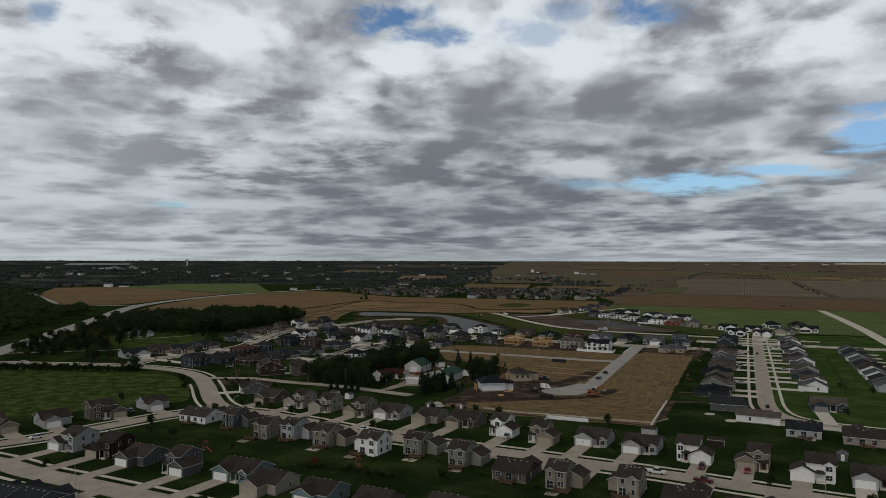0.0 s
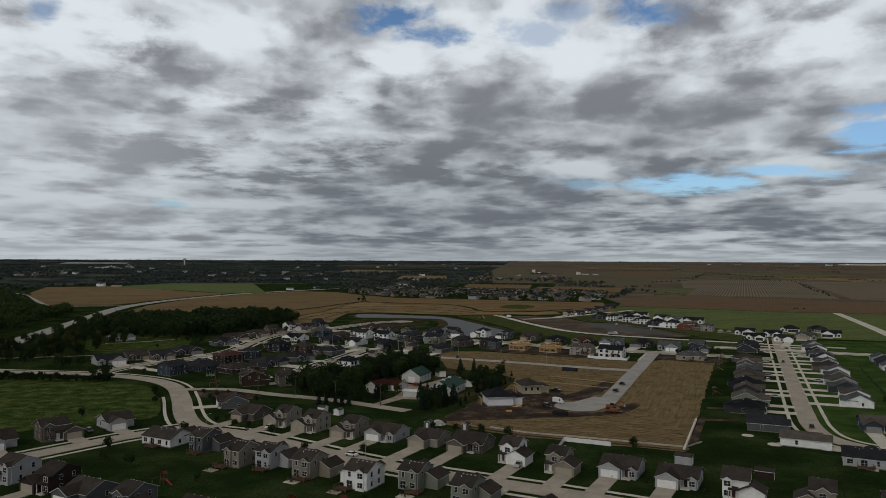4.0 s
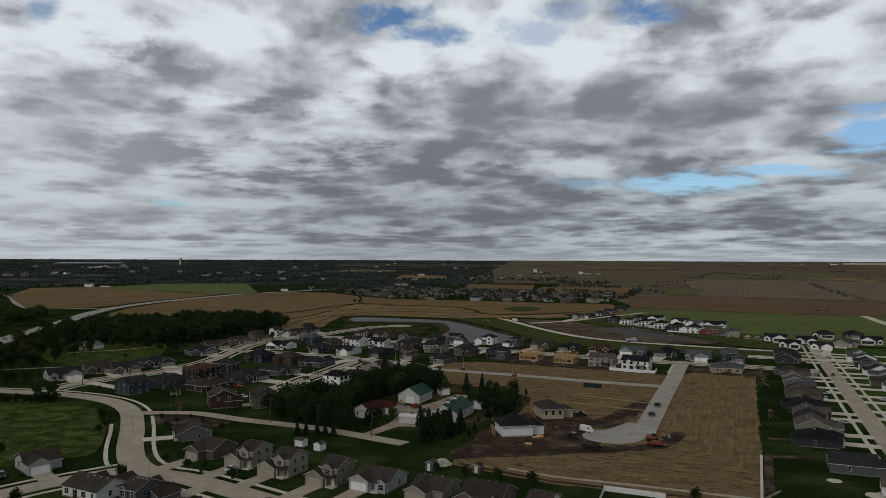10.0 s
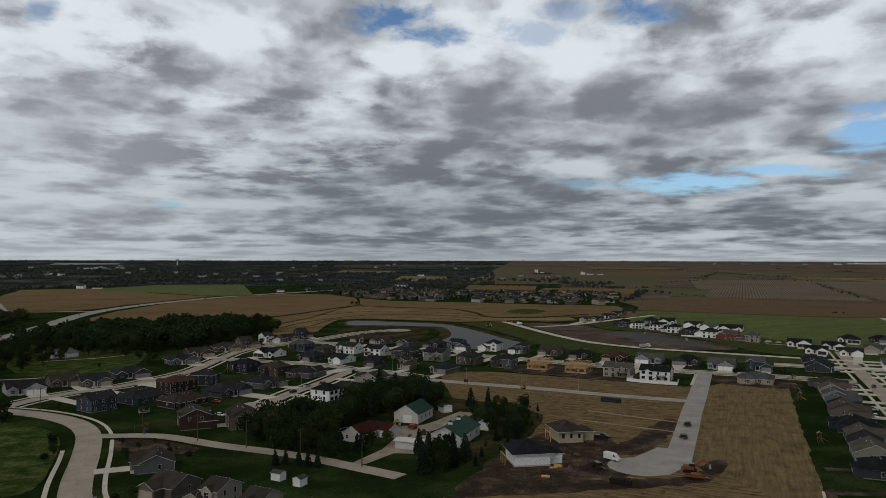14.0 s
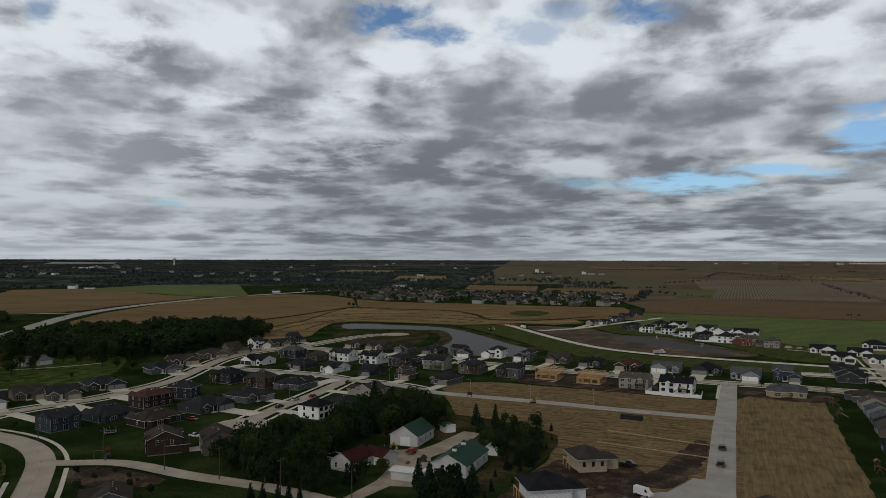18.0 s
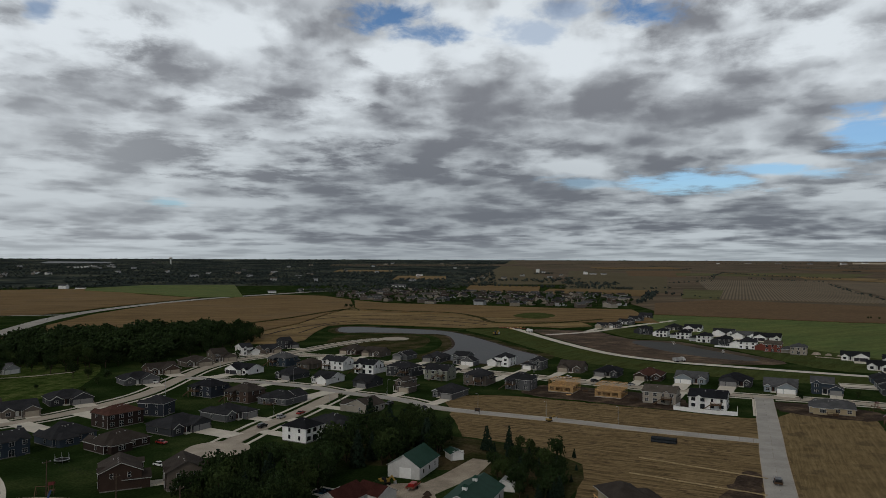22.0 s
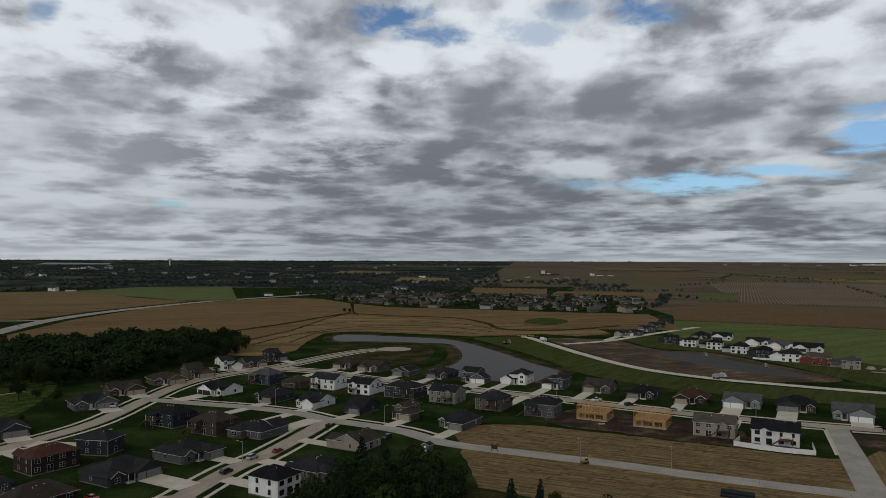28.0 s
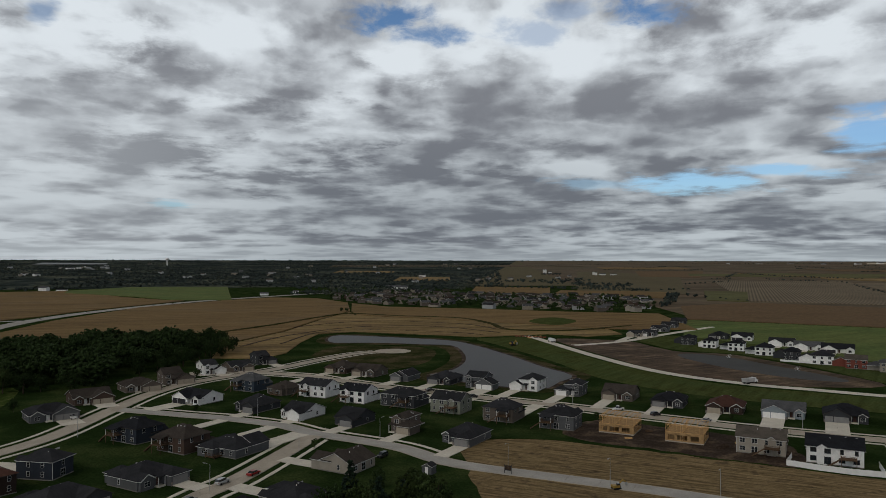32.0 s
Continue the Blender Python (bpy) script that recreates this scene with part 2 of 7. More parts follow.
PASTURE = mat("pasture", (0.130, 0.158, 0.048), 0.95, 0.20, 0.014, 0.3, bump=0.5, col2=(0.080, 0.112, 0.033), mid=0.5, streak=(60, 0.12, 0.012, 0.24))
SOIL = mat("bare_soil", (0.052, 0.037, 0.028), 0.95, 0.35, 0.12, 1.2, bump=0.8, col2=(0.095, 0.068, 0.046), mid=0.58)
CONCRETE = mat("concrete", (0.42, 0.372, 0.31), 0.85, 0.09, 0.12, 2.5, bump=0.1, island=0.06)
GREYCONC = mat("grey_concrete", (0.385, 0.370, 0.345), 0.85, 0.09, 0.12, 2.5, bump=0.1, island=0.06)
NEWCONC = mat("new_concrete", (0.62, 0.580, 0.505), 0.85, 0.07, 0.12, 2.5, bump=0.1, island=0.05)
ASPHALT = mat("pale_asphalt", (0.36, 0.345, 0.32), 0.9, 0.10, 0.05, 1.5, bump=0.1, island=0.04)
GRAVEL = mat("gravel", (0.36, 0.31, 0.25), 0.95, 0.2, 0.15, 3.0, bump=0.6)
WHITE = mat("white_paint", (0.80, 0.80, 0.79), 0.55, 0.04, 1.0, 6.0)
TRIM = mat("trim_white", (0.56, 0.56, 0.55), 0.5, 0.04, 1.0, 6.0, spec=0.3)
DARKDOOR = mat("dark_door_paint", (0.035, 0.035, 0.04), 0.5, 0.06, 1.0, 6.0)
GLASS = mat("window_glass", (0.018, 0.022, 0.027), 0.06, 0.05, 1.0, 4.0, spec=0.6)
WOOD = mat("timber", (0.62, 0.385, 0.165), 0.8, 0.14, 1.2, 8.0, bump=0.3, island=0.18)
SHEATH = mat("osb_sheathing", (0.36, 0.23, 0.11), 0.85, 0.15, 0.9, 6.0, island=0.1)
DECKWOOD = mat("deck_wood", (0.125, 0.080, 0.052), 0.8, 0.2, 1.0, 6.0, rnd=0.25)
METAL = mat("galvanised_metal", (0.42, 0.43, 0.44), 0.45, 0.1, 1.5, 8.0, metal=0.7)
POLE = mat("pole_wood", (0.10, 0.075, 0.055), 0.9, 0.2, 1.5, 8.0)
RUBBER = mat("rubber", (0.018, 0.018, 0.019), 0.8, 0.1, 2.0, 9.0)
GREENMETAL = mat("green_metal_roof", (0.022, 0.062, 0.045), 0.5, 0.12, 0.5, 4.0, stripes=(1.2, "X", 0.15, 0.0))
REDROOF = mat("red_shingle_roof", (0.052, 0.018, 0.015), 0.85, 0.15, 0.5, 4.0)
STONE = mat("field_stone", (0.21, 0.185, 0.16), 0.9, 0.28, 1.6, 5.0, bump=0.6)
BARK = mat("bark", (0.06, 0.045, 0.034), 0.95, 0.25, 1.5, 8.0, bump=0.6)
LEAF = [mat("leaves_deep", (0.020, 0.034, 0.012), 0.8, 0.25, 0.4, 2.5, island=0.35, rnd=0.25),
        mat("leaves_mid", (0.030, 0.046, 0.015), 0.8, 0.25, 0.4, 2.5, island=0.35, rnd=0.25),
        mat("leaves_olive", (0.048, 0.054, 0.017), 0.8, 0.25, 0.4, 2.5, island=0.35, rnd=0.25)]
NEEDLE = mat("spruce_needles", (0.014, 0.025, 0.016), 0.85, 0.25, 0.6, 3.0, island=0.3, rnd=0.2)
RUSTLEAF = mat("autumn_leaves", (0.10, 0.042, 0.016), 0.8, 0.25, 0.5, 3.0, island=0.35, rnd=0.25)
# haze of the distance is put into this pale bluish foliage colour
FARWOOD = mat("hazed_foliage", (0.042, 0.055, 0.052), 0.9, 0.25, 0.008, 0.15, island=0.4, col2=(0.062, 0.068, 0.052), mid=0.56)
ROUGH = mat("rough_grass", (0.040, 0.046, 0.018), 0.95, 0.3, 0.06, 0.8, bump=0.6, col2=(0.062, 0.050, 0.028), mid=0.52, spec=0.0)
FOUND = mat("foundation_concrete", (0.20, 0.19, 0.175), 0.9, 0.12, 0.6, 4.0)
TRIMDARK = mat("trim_dark", (0.060, 0.055, 0.050), 0.55, 0.05, 1.0, 6.0, spec=0.2)
# lighter copy of the grass: sunshine on the eastern lawns is in its colour
SUNGRASS = mat("sunlit_grass", (0.044, 0.080, 0.021), 0.95, 0.20, 0.09, 1.8, bump=0.4, col2=(0.060, 0.092, 0.027), mid=0.56, spec=0.0)
# sunshine over the eastern banks is put into this yellower, lighter green
VERGE = mat("bright_verge", (0.070, 0.084, 0.029), 0.95, 0.22, 0.05, 0.8, bump=0.5, col2=(0.050, 0.066, 0.024), mid=0.52, spec=0.0, streak=(35, 0.25, 0.03, 0.25))
WATER = mat("pond_water", (0.036, 0.034, 0.030), 0.36, 0.05, 0.05, 1.2, bump=0.3, spec=0.05)
MUD = mat("wet_mud", (0.082, 0.057, 0.038), 0.8, 0.22, 0.05, 0.8, bump=0.7, col2=(0.118, 0.083, 0.054), mid=0.55, streak=(60, 0.3, 0.02, 0.5))
WRAP = mat("house_wrap", (0.74, 0.75, 0.78), 0.5, 0.05, 0.8, 3.0, stripes=(0.55, "DIAGONAL", 0.10, 3.0))
MUDWATER = mat("muddy_pond_water", (0.044, 0.043, 0.038), 0.5, 0.12, 0.05, 0.8, bump=0.4, spec=0.03)
YELLOWWRAP = mat("yellow_sheathing", (0.40, 0.35, 0.25), 0.7, 0.1, 0.8, 5.0)


def paint(name, col, rough=0.3):
    return mat("paint_" + name, col, rough, 0.03, 1.0, 8.0, spec=0.5)


# ---------------- mesh helpers ----------------
class Geo:
    """Collects vertices and faces of one mesh."""

    def __init__(self):
        self.v, self.f = [], []

    def add(self, vs, fs):
        n = len(self.v)
        self.v += [tuple(p) for p in vs]
        self.f += [tuple(i + n for i in f) for f in fs]
        return self

    def box(self, x0, y0, z0, x1, y1, z1):
        return self.add([(x0, y0, z0), (x1, y0, z0), (x1, y1, z0), (x0, y1, z0), (x0, y0, z1), (x1, y0, z1), (x1, y1, z1), (x0, y1, z1)],
                        [(3, 2, 1, 0), (4, 5, 6, 7), (0, 1, 5, 4), (1, 2, 6, 5), (2, 3, 7, 6), (3, 0, 4, 7)])

    def beam(self, p, q, w, h):
        """A bar of width w and height h from p to q, its top edge line on the points."""
        p, q = Vector(p), Vector(q)
        d = (q - p).normalized()
        s = d.cross(Vector((0, 0, 1)))
        s = (Vector((1, 0, 0)) if s.length < 1e-4 else s.normalized()) * (w / 2)
        u = s.cross(d).normalized() * h
        return self.add([p - s - u, p + s - u, p + s, p - s, q - s - u, q + s - u, q + s, q - s],
                        [(0, 1, 2, 3), (7, 6, 5, 4), (0, 4, 5, 1), (1, 5, 6, 2), (2, 6, 7, 3), (3, 7, 4, 0)])

    def extrude(self, prof, a, b, axis):
        """A profile of (side, z) pairs, drawn out from a to b along x or y."""
        n = len(prof)
        if axis == "x":
            vs = [(a, s, z) for s, z in prof] + [(b, s, z) for s, z in prof]
        else:
            vs = [(s, a, z) for s, z in prof] + [(s, b, z) for s, z in prof]
        fs = [tuple(range(n))[::-1], tuple(range(n, 2 * n))] + [(i, (i + 1) % n, n + (i + 1) % n, n + i) for i in range(n)]
        return self.add(vs, fs)

    def cyl(self, x, y, z0, z1, r0, r1=None, n=8):
        r1 = r0 if r1 is None else r1
        c = [(math.cos(2 * math.pi * i / n), math.sin(2 * math.pi * i / n)) for i in range(n)]
        return self.add([(x + r0 * a, y + r0 * b, z0) for a, b in c] + [(x + r1 * a, y + r1 * b, z1) for a, b in c],
                        [tuple(range(n))[::-1], tuple(range(n, 2 * n))] + [(i, (i + 1) % n, n + (i + 1) % n, n + i) for i in range(n)])

    def wheel(self, x, y, z, r, w, n=12):
        c = [(math.cos(2 * math.pi * i / n) * r, math.sin(2 * math.pi * i / n) * r) for i in range(n)]
        return self.add([(x - w / 2, y + a, z + b) for a, b in c] + [(x + w / 2, y + a, z + b) for a, b in c],
                        [tuple(range(n)), tuple(range(n, 2 * n))[::-1]] + [(i, n + i, n + (i + 1) % n, (i + 1) % n) for i in range(n)])

    def mesh(self, name, material):
        me = bpy.data.meshes.new(name)
        me.from_pydata(self.v, [], self.f)
        if material:
            me.materials.append(material)
        return me


def part(name, geo, material, parent, label="", m=None):
    me = geo if isinstance(geo, bpy.types.Mesh) else geo.mesh(name, material)
    ob = new(name, me)
    ob.parent = parent
    if m is not None:
        ob.matrix_basis = m
    if label:
        ob["label"] = label
    return ob


def thing(name, m, label, category, group="", kind=""):
    ob = new(name)
    ob.matrix_basis = m
    ob.empty_display_size = 0.5
    return tagged(ob, label, category, group, kind)


def solo(name, geo, material, label, category, group="", kind="", m=None):
    ob = new(name, geo.mesh(name, material))
    if m is not None:
        ob.matrix_basis = m
    return tagged(ob, label, category, group, kind)


def terrain(x, y):
    """The land is level near the houses and rises gently towards the skyline."""
    r = math.hypot(x, y - 150)
    return 0.0 if r < 1900 else 58.5 * ((r - 1900) / 2950) ** 1.25


# ---------------- ground ----------------
def ground():
    g = Geo()
    rings = [0, 40, 100, 180, 280, 400, 560, 750, 1000, 1300, 1600, 1900, 2150, 2400, 2700, 3000, 3300, 3600, 3900, 4200, 4500, 4740]
    n = 96
    vs, fs = [(0, 150, 0)], []
    for r in rings[1:]:
        for i in range(n):
            a = 2 * math.pi * i / n
            x, y = r * math.cos(a), 150 + r * math.sin(a)
            vs.append((x, y, terrain(x, y)))
    for i in range(n):
        fs.append((0, 1 + i, 1 + (i + 1) % n))
    for k in range(len(rings) - 2):
        a, b = 1 + k * n, 1 + (k + 1) * n
        for i in range(n):
            j = (i + 1) % n
            fs.append((a + i, b + i, b + j, a + j))
    g.add(vs, fs)
    solo("ground", g, GRASS, "dark green grassy ground of the estate and country", "ground", kind="structure")


ground()


def patch(name, pts, material, h, label, z0=0.0, kind="structure", category="field"):
    """A flat piece of land cover, h thick, over the outline pts."""
    n = len(pts)
    g = Geo()
    area = sum(pts[i][0] * pts[(i + 1) % n][1] - pts[(i + 1) % n][0] * pts[i][1] for i in range(n))
    if area < 0:
        pts = pts[::-1]
    g.add([(x, y, z0 - 0.3) for x, y in pts] + [(x, y, z0 + h) for x, y in pts], [tuple(range(n, 2 * n))] + [(i, (i + 1) % n, n + (i + 1) % n, n + i) for i in range(n)])
    return solo(name, g, material, label, category, kind=kind)


def far_field(name, a, b, c, d, material, h, label, n=10):
    """A four-cornered field that follows the rise of the land."""
    g = Geo()
    vs, fs = [], []
    for i in range(n + 1):
        for j in range(n + 1):
            u, v = i / n, j / n
            x = (1 - u) * ((1 - v) * a[0] + v * d[0]) + u * ((1 - v) * b[0] + v * c[0])
            y = (1 - u) * ((1 - v) * a[1] + v * d[1]) + u * ((1 - v) * b[1] + v * c[1])
            vs.append((x, y, terrain(x, y) + h))
    for i in range(n):
        for j in range(n):
            p = i * (n + 1) + j
            fs.append((p, p + n + 1, p + n + 2, p + 1))
    g.add(vs, fs)
    rim = [(i, j) for i, j in [(k, 0) for k in range(n)] + [(n, k) for k in range(n)] + [(n - k, n) for k in range(n)] + [(0, n - k) for k in range(n)]]
    low = len(g.v)
    ring = [i * (n + 1) + j for i, j in rim]
    g.v += [(g.v[k][0], g.v[k][1], g.v[k][2] - h - 0.4) for k in ring]
    g.f += [(ring[k], low + k, low + (k + 1) % len(ring), ring[(k + 1) % len(ring)]) for k in range(len(ring))]
    return solo(name, g, material, label, "field", kind="structure")


def round_off(pts, n=4, closed=True):
    """A smooth curve through the points."""
    out, k = [], len(pts)
    for i in range(k if closed else k - 1):
        if closed:
            p0, p1, p2, p3 = (Vector(pts[(i + q) % k]) for q in (-1, 0, 1, 2))
        else:
            p0, p1, p2, p3 = (Vector(pts[min(max(i + q, 0), k - 1)]) for q in (-1, 0, 1, 2))
        for s in range(n):
            t = s / n
            v = 0.5 * ((2 * p1) + (p2 - p0) * t + (2 * p0 - 5 * p1 + 4 * p2 - p3) * t * t + (3 * p1 - p0 - 3 * p2 + p3) * t ** 3)
            out.append((v.x, v.y))
    if not closed:
        out.append(tuple(pts[-1]))
    return out


def ragged(pts, step, amp, seed):
    """The outline broken into short steps with an uneven run."""
    r, out = random.Random(seed), []
    for (ax, ay), (bx, by) in zip(pts, pts[1:] + pts[:1]):
        n = max(1, int(math.dist((ax, ay), (bx, by)) / step))
        out += [(ax + (bx - ax) * i / n + r.uniform(-amp, amp), ay + (by - ay) * i / n + r.uniform(-amp, amp)) for i in range(n)]
    return out


patch("meadow_west", round_off([(-300, 392), (-200, 402), (-148, 385), (-126, 366), (-112, 335), (-104, 310), (-112, 300), (-128, 292), (-150, 280), (-190, 262), (-280, 250)], 3), MEADOW, 0.25, "rough bright green meadow beside the curving road")
patch("building_plots", ragged([(10, 297), (35, 279), (87, 258), (176, 466), (150, 480), (136, 468), (126, 470), (75, 497), (38, 516), (5, 517), (12, 440), (40, 420), (47, 405), (40, 375), (28, 350), (14, 318)], 5, 0.8, 3), DRY, 0.02, "dry straw-coloured stubble on unbuilt plots")
patch("building_plot_east", ragged([(98, 285), (176, 466), (150, 480), (139, 470), (106, 390), (94, 357), (84, 335)], 6, 0.35, 4), DRY_EAST, 0.045, "dry straw-coloured stubble mown in long lines")
patch("building_soil", ragged(round_off([(9, 303), (17, 328), (28, 352), (43, 373), (62, 369), (65, 352), (60, 336), (60, 322), (46, 319), (28, 309)], 3), 2.5, 0.9, 7), SOIL, 0.06, "churned dark soil round the houses under construction")
patch("churned_track", ragged(round_off([(22, 305), (48, 309), (74, 314), (88, 324), (94, 338), (86, 334), (78, 322), (60, 319), (40, 318)], 3), 2.5, 0.9, 9), SOIL, 0.063, "churned dark soil beside the turning area")
patch("churned_verge", ragged(round_off([(66, 344), (76, 353), (88, 372), (98, 394), (93, 396), (82, 380), (70, 362), (60, 352)], 3), 2.5, 0.8, 10), SOIL, 0.063, "strip of dark soil beside the unfinished road")
patch("building_soil_north", ragged(round_off([(44, 529), (60, 546), (84, 533), (104, 520), (114, 508), (107, 483), (88, 492), (68, 504), (48, 517)], 3), 2.5, 0.9, 7), SOIL, 0.06, "bare brown soil round the timber-framed houses")
patch("building_soil_corner", ragged(round_off([(146, 496), (156, 502), (182, 486), (186, 470), (170, 464), (150, 476)], 3), 2.5, 0.9, 7), SOIL, 0.06, "bare soil round the house on the corner plot")
patch("farmyard", [(-22, 334), (-17, 334.5), (-9, 347), (-2, 346), (6, 352), (3, 366), (2, 376), (14, 392), (20, 408), (14, 411), (4, 393), (-1, 386), (-11, 385), (-16, 376), (-10, 366), (-13, 352)], GRAVEL, 0.05, "pale gravel farmyard between the barns")
patch("pond_bank", round_off([(-92, 822), (-80, 862), (-30, 846), (10, 826), (34, 790), (54, 734), (68, 686), (80, 652), (66, 628), (46, 602), (-12, 640), (-2, 671), (6, 704), (7, 742), (0, 776), (-12, 782), (-32, 788), (-56, 791), (-80, 790)], 3), ROUGH, 0.055, "rough dark grassy bank round the curved pond")
POND = round_off([(-84, 827), (-78, 852), (-33, 837), (7, 817), (26, 785), (45, 731), (59, 682), (70, 652), (60, 632), (44, 612), (-4, 646), (8, 671), (16, 704), (16.5, 744), (10, 784), (-10, 791), (-31, 798), (-56, 801), (-76, 801)], 3)
patch("pond_shore", [(p[0] + 2.4 * (p[1] - q[1]) / math.dist(p, q), p[1] + 2.4 * (q[0] - p[0]) / math.dist(p, q)) for p, q in zip(POND, POND[1:] + POND[:1])], SOIL, 0.09, "dark stony shore round the curved pond", category="shore")
patch("pond", POND, WATER, 0.12, "still grey pond reflecting the clouded sky", category="pond")
patch("wet_ground", round_off([(92, 830), (140, 815), (150, 780), (160, 750), (190, 735), (212, 660), (216, 620), (176, 618), (150, 632), (122, 668), (104, 735), (92, 790)], 3), MUD, 0.06, "churned brown mud round the retention pond")
patch("retention_pond", round_off([(152, 732), (162, 741), (180, 727), (190, 695), (197, 673), (205, 648), (206, 635), (198, 632), (181, 644), (164, 673), (154, 706)], 3), MUDWATER, 0.13, "narrow grey retention pond with muddy shores", category="pond")
patch("verge_strip", round_off([(30, 830), (80, 832), (92, 735), (114, 668), (140, 624), (200, 588), (268, 552), (262, 530), (205, 545), (124, 590), (84, 640), (72, 690), (58, 740), (42, 790)], 3), VERGE, 0.04, "green bank between pond and haul road, coloured as sunlit")
patch("pond_island", round_off([(-70, 780), (-40, 782), (-14, 776), (-2, 755), (-4, 715), (-12, 690), (-30, 672), (-60, 700), (-80, 730)], 3), ROUGH, 0.05, "rough grass inside the bend of the pond")
patch("lawn_east", [(149, 262), (144, 277), (147, 294), (158, 322), (195, 409), (230, 491), (265, 573), (280, 602), (300, 590), (440, 565), (430, 400), (340, 250), (262, 188), (200, 229), (160, 255)], SUNGRASS, 0.03, "green lawns between the new houses, coloured as sunlit", category="lawn")
patch("pond_green", round_off([(152, 832), (196, 850), (240, 800), (272, 700), (300, 612), (252, 584), (224, 603), (216, 662), (196, 738), (164, 756), (154, 786)], 2), VERGE, 0.045, "green bank below the white houses, coloured as sunlit", category="lawn")
patch("park_lawn", round_off([(-262, 560), (-252, 604), (-222, 628), (-192, 606), (-176, 560), (-170, 520), (-184, 494), (-214, 502), (-240, 530)], 2), MEADOW, 0.03, "bright mown lawn of the park below the wood", category="lawn")
patch("planted_bank", round_off([(-106, 364), (-92, 364), (-84, 360), (-73, 353), (-77, 346), (-92, 347), (-102, 353)], 2), SOIL, 0.07, "bare brown planted bank beside the farm road", category="bank")
patch("green_hollow", round_off([(88, 975), (104, 1015), (124, 1024), (136, 985), (118, 945), (102, 942)], 3), VERGE, 0.9, "green hollow in the brown crop", category="field")
patch("farm_ground", round_off([(14, 338), (28, 356), (40, 378), (47, 402), (36, 420), (8, 440), (-24, 446), (-34, 420), (-20, 404), (8, 398), (24, 388), (20, 366), (10, 348)], 2), ROUGH, 0.035, "rough dark grass under the farm trees", category="grass")
# crops and fields, near to far
patch("crop_field", round_off([(-330, 690), (-374, 981), (-372, 1180), (-318, 1330), (-262, 1425), (-186, 1398), (-126, 1288), (-103, 1125), (-120, 1000), (-130, 880), (-150, 800), (-250, 790)], 1), CROP, 0.7, "wide field of ripe brown crop")
patch("crop_field_pale", [(-138, 716), (-150, 760), (-147, 798), (-127.5, 880), (-117.5, 1000), (-101.5, 1112), (-90, 1060), (64, 963), (148, 903), (150, 862), (118, 844), (90, 862), (30, 840), (-10, 858), (-70, 880), (-97, 862), (-100, 800), (-98, 740), (-108, 714)], CROP2, 0.45, "harvested pale straw field with curving swaths")
patch("crop_field_north", [(-101, 1122), (-88, 1062), (64, 965), (150, 905), (225, 900), (248, 1085), (150, 1112), (40, 1165), (-60, 1195), (-118, 1270)], CROP, 0.8, "strip of ripe brown crop below the village")
patch("crop_field_west", [(-487, 956), (-699, 1276), (-827, 1575), (-697, 1649), (-500, 1430), (-401, 1345), (-368, 1330), (-398, 1190), (-414, 1100), (-416, 1040), (-428, 985)], CROP, 0.7, "ripe brown field beside the highway")
patch("green_strip", [(-660, 1560), (-700, 1655), (-657, 1835), (-457, 1855), (-305, 1350), (-395, 1352), (-490, 1445)], PASTURE, 1.0, "long green grass strip beyond the brown field")
patch("pasture_east", [(196, 850), (250, 1008), (420, 905), (515, 880), (700, 760), (430, 560), (300, 610), (262, 700), (230, 790)], PASTURE, 0.1, "open bright pasture behind the new houses")
far_field("farmland_east", (270, 1030), (505, 4852), (2000, 4436), (900, 770), PLOUGH, 0.4, "broad level brown farmland to the east", 24)
far_field("farmland_far_east", (900, 770), (2000, 4436), (3500, 3336), (1500, 500), PLOUGH, 0.4, "broad brown farmland reaching to the skyline", 24)
patch("brown_field_near", [(254, 1012), (317, 1217), (443, 1295), (660, 1100), (800, 820), (640, 800), (512, 882), (419, 911)], mat("dark_brown_field", (0.15, 0.098, 0.052), 0.95, 0.16, 0.008, 0.2, col2=(0.115, 0.076, 0.042), mid=0.55), 0.9, "harvested dark brown field")
far_field("green_field_mid", (401, 1350), (522, 1692), (584, 1636), (448, 1315), mat("faded_green_field", (0.105, 0.105, 0.045), 0.95, 0.15, 0.01, 0.2), 1.3, "small green field among brown ones")
far_field("row_field", (457, 1334), (758, 2266), (1076, 2167), (666, 1206), ROWS, 1.2, "brown field planted in pale straight rows", 14)
far_field("row_field_far", (1049, 2093), (1350, 2000), (900, 1000), (680, 1191), ROWS, 1.0, "second field of pale straight rows", 12)
far_field("tan_strip", (1093, 2286), (1132, 2440), (1500, 2100), (1400, 1980), CROP2, 1.4, "thin pale stubble strip between far fields")
far_field("grey_green_field", (807, 2588), (875, 2803), (1273, 2651), (1178, 2459), MATS["faded_green_field"], 1.0, "greyish green strip of far pasture")
far_field("olive_field", (270, 1670), (536, 3063), (809, 2693), (438, 1538), mat("olive_field", (0.12, 0.102, 0.058), 0.95, 0.15, 0.006, 0.2, col2=(0.09, 0.078, 0.045), mid=0.55), 0.8, "olive brown field before the farm", 14)
# the floor colour is lightened towards blue in place of distance haze
FLOOR = mat("hazed_wood_floor", (0.038, 0.048, 0.045), 0.95, 0.45, 0.006, 0.045, col2=(0.062, 0.066, 0.050), mid=0.58, spec=0.0)
far_field("woodland_floor_west", (-900, 1700), (-3340, 3500), (-1500, 4634), (-400, 1850), FLOOR, 0.35, "dark wooded country reaching to the skyline", 22)
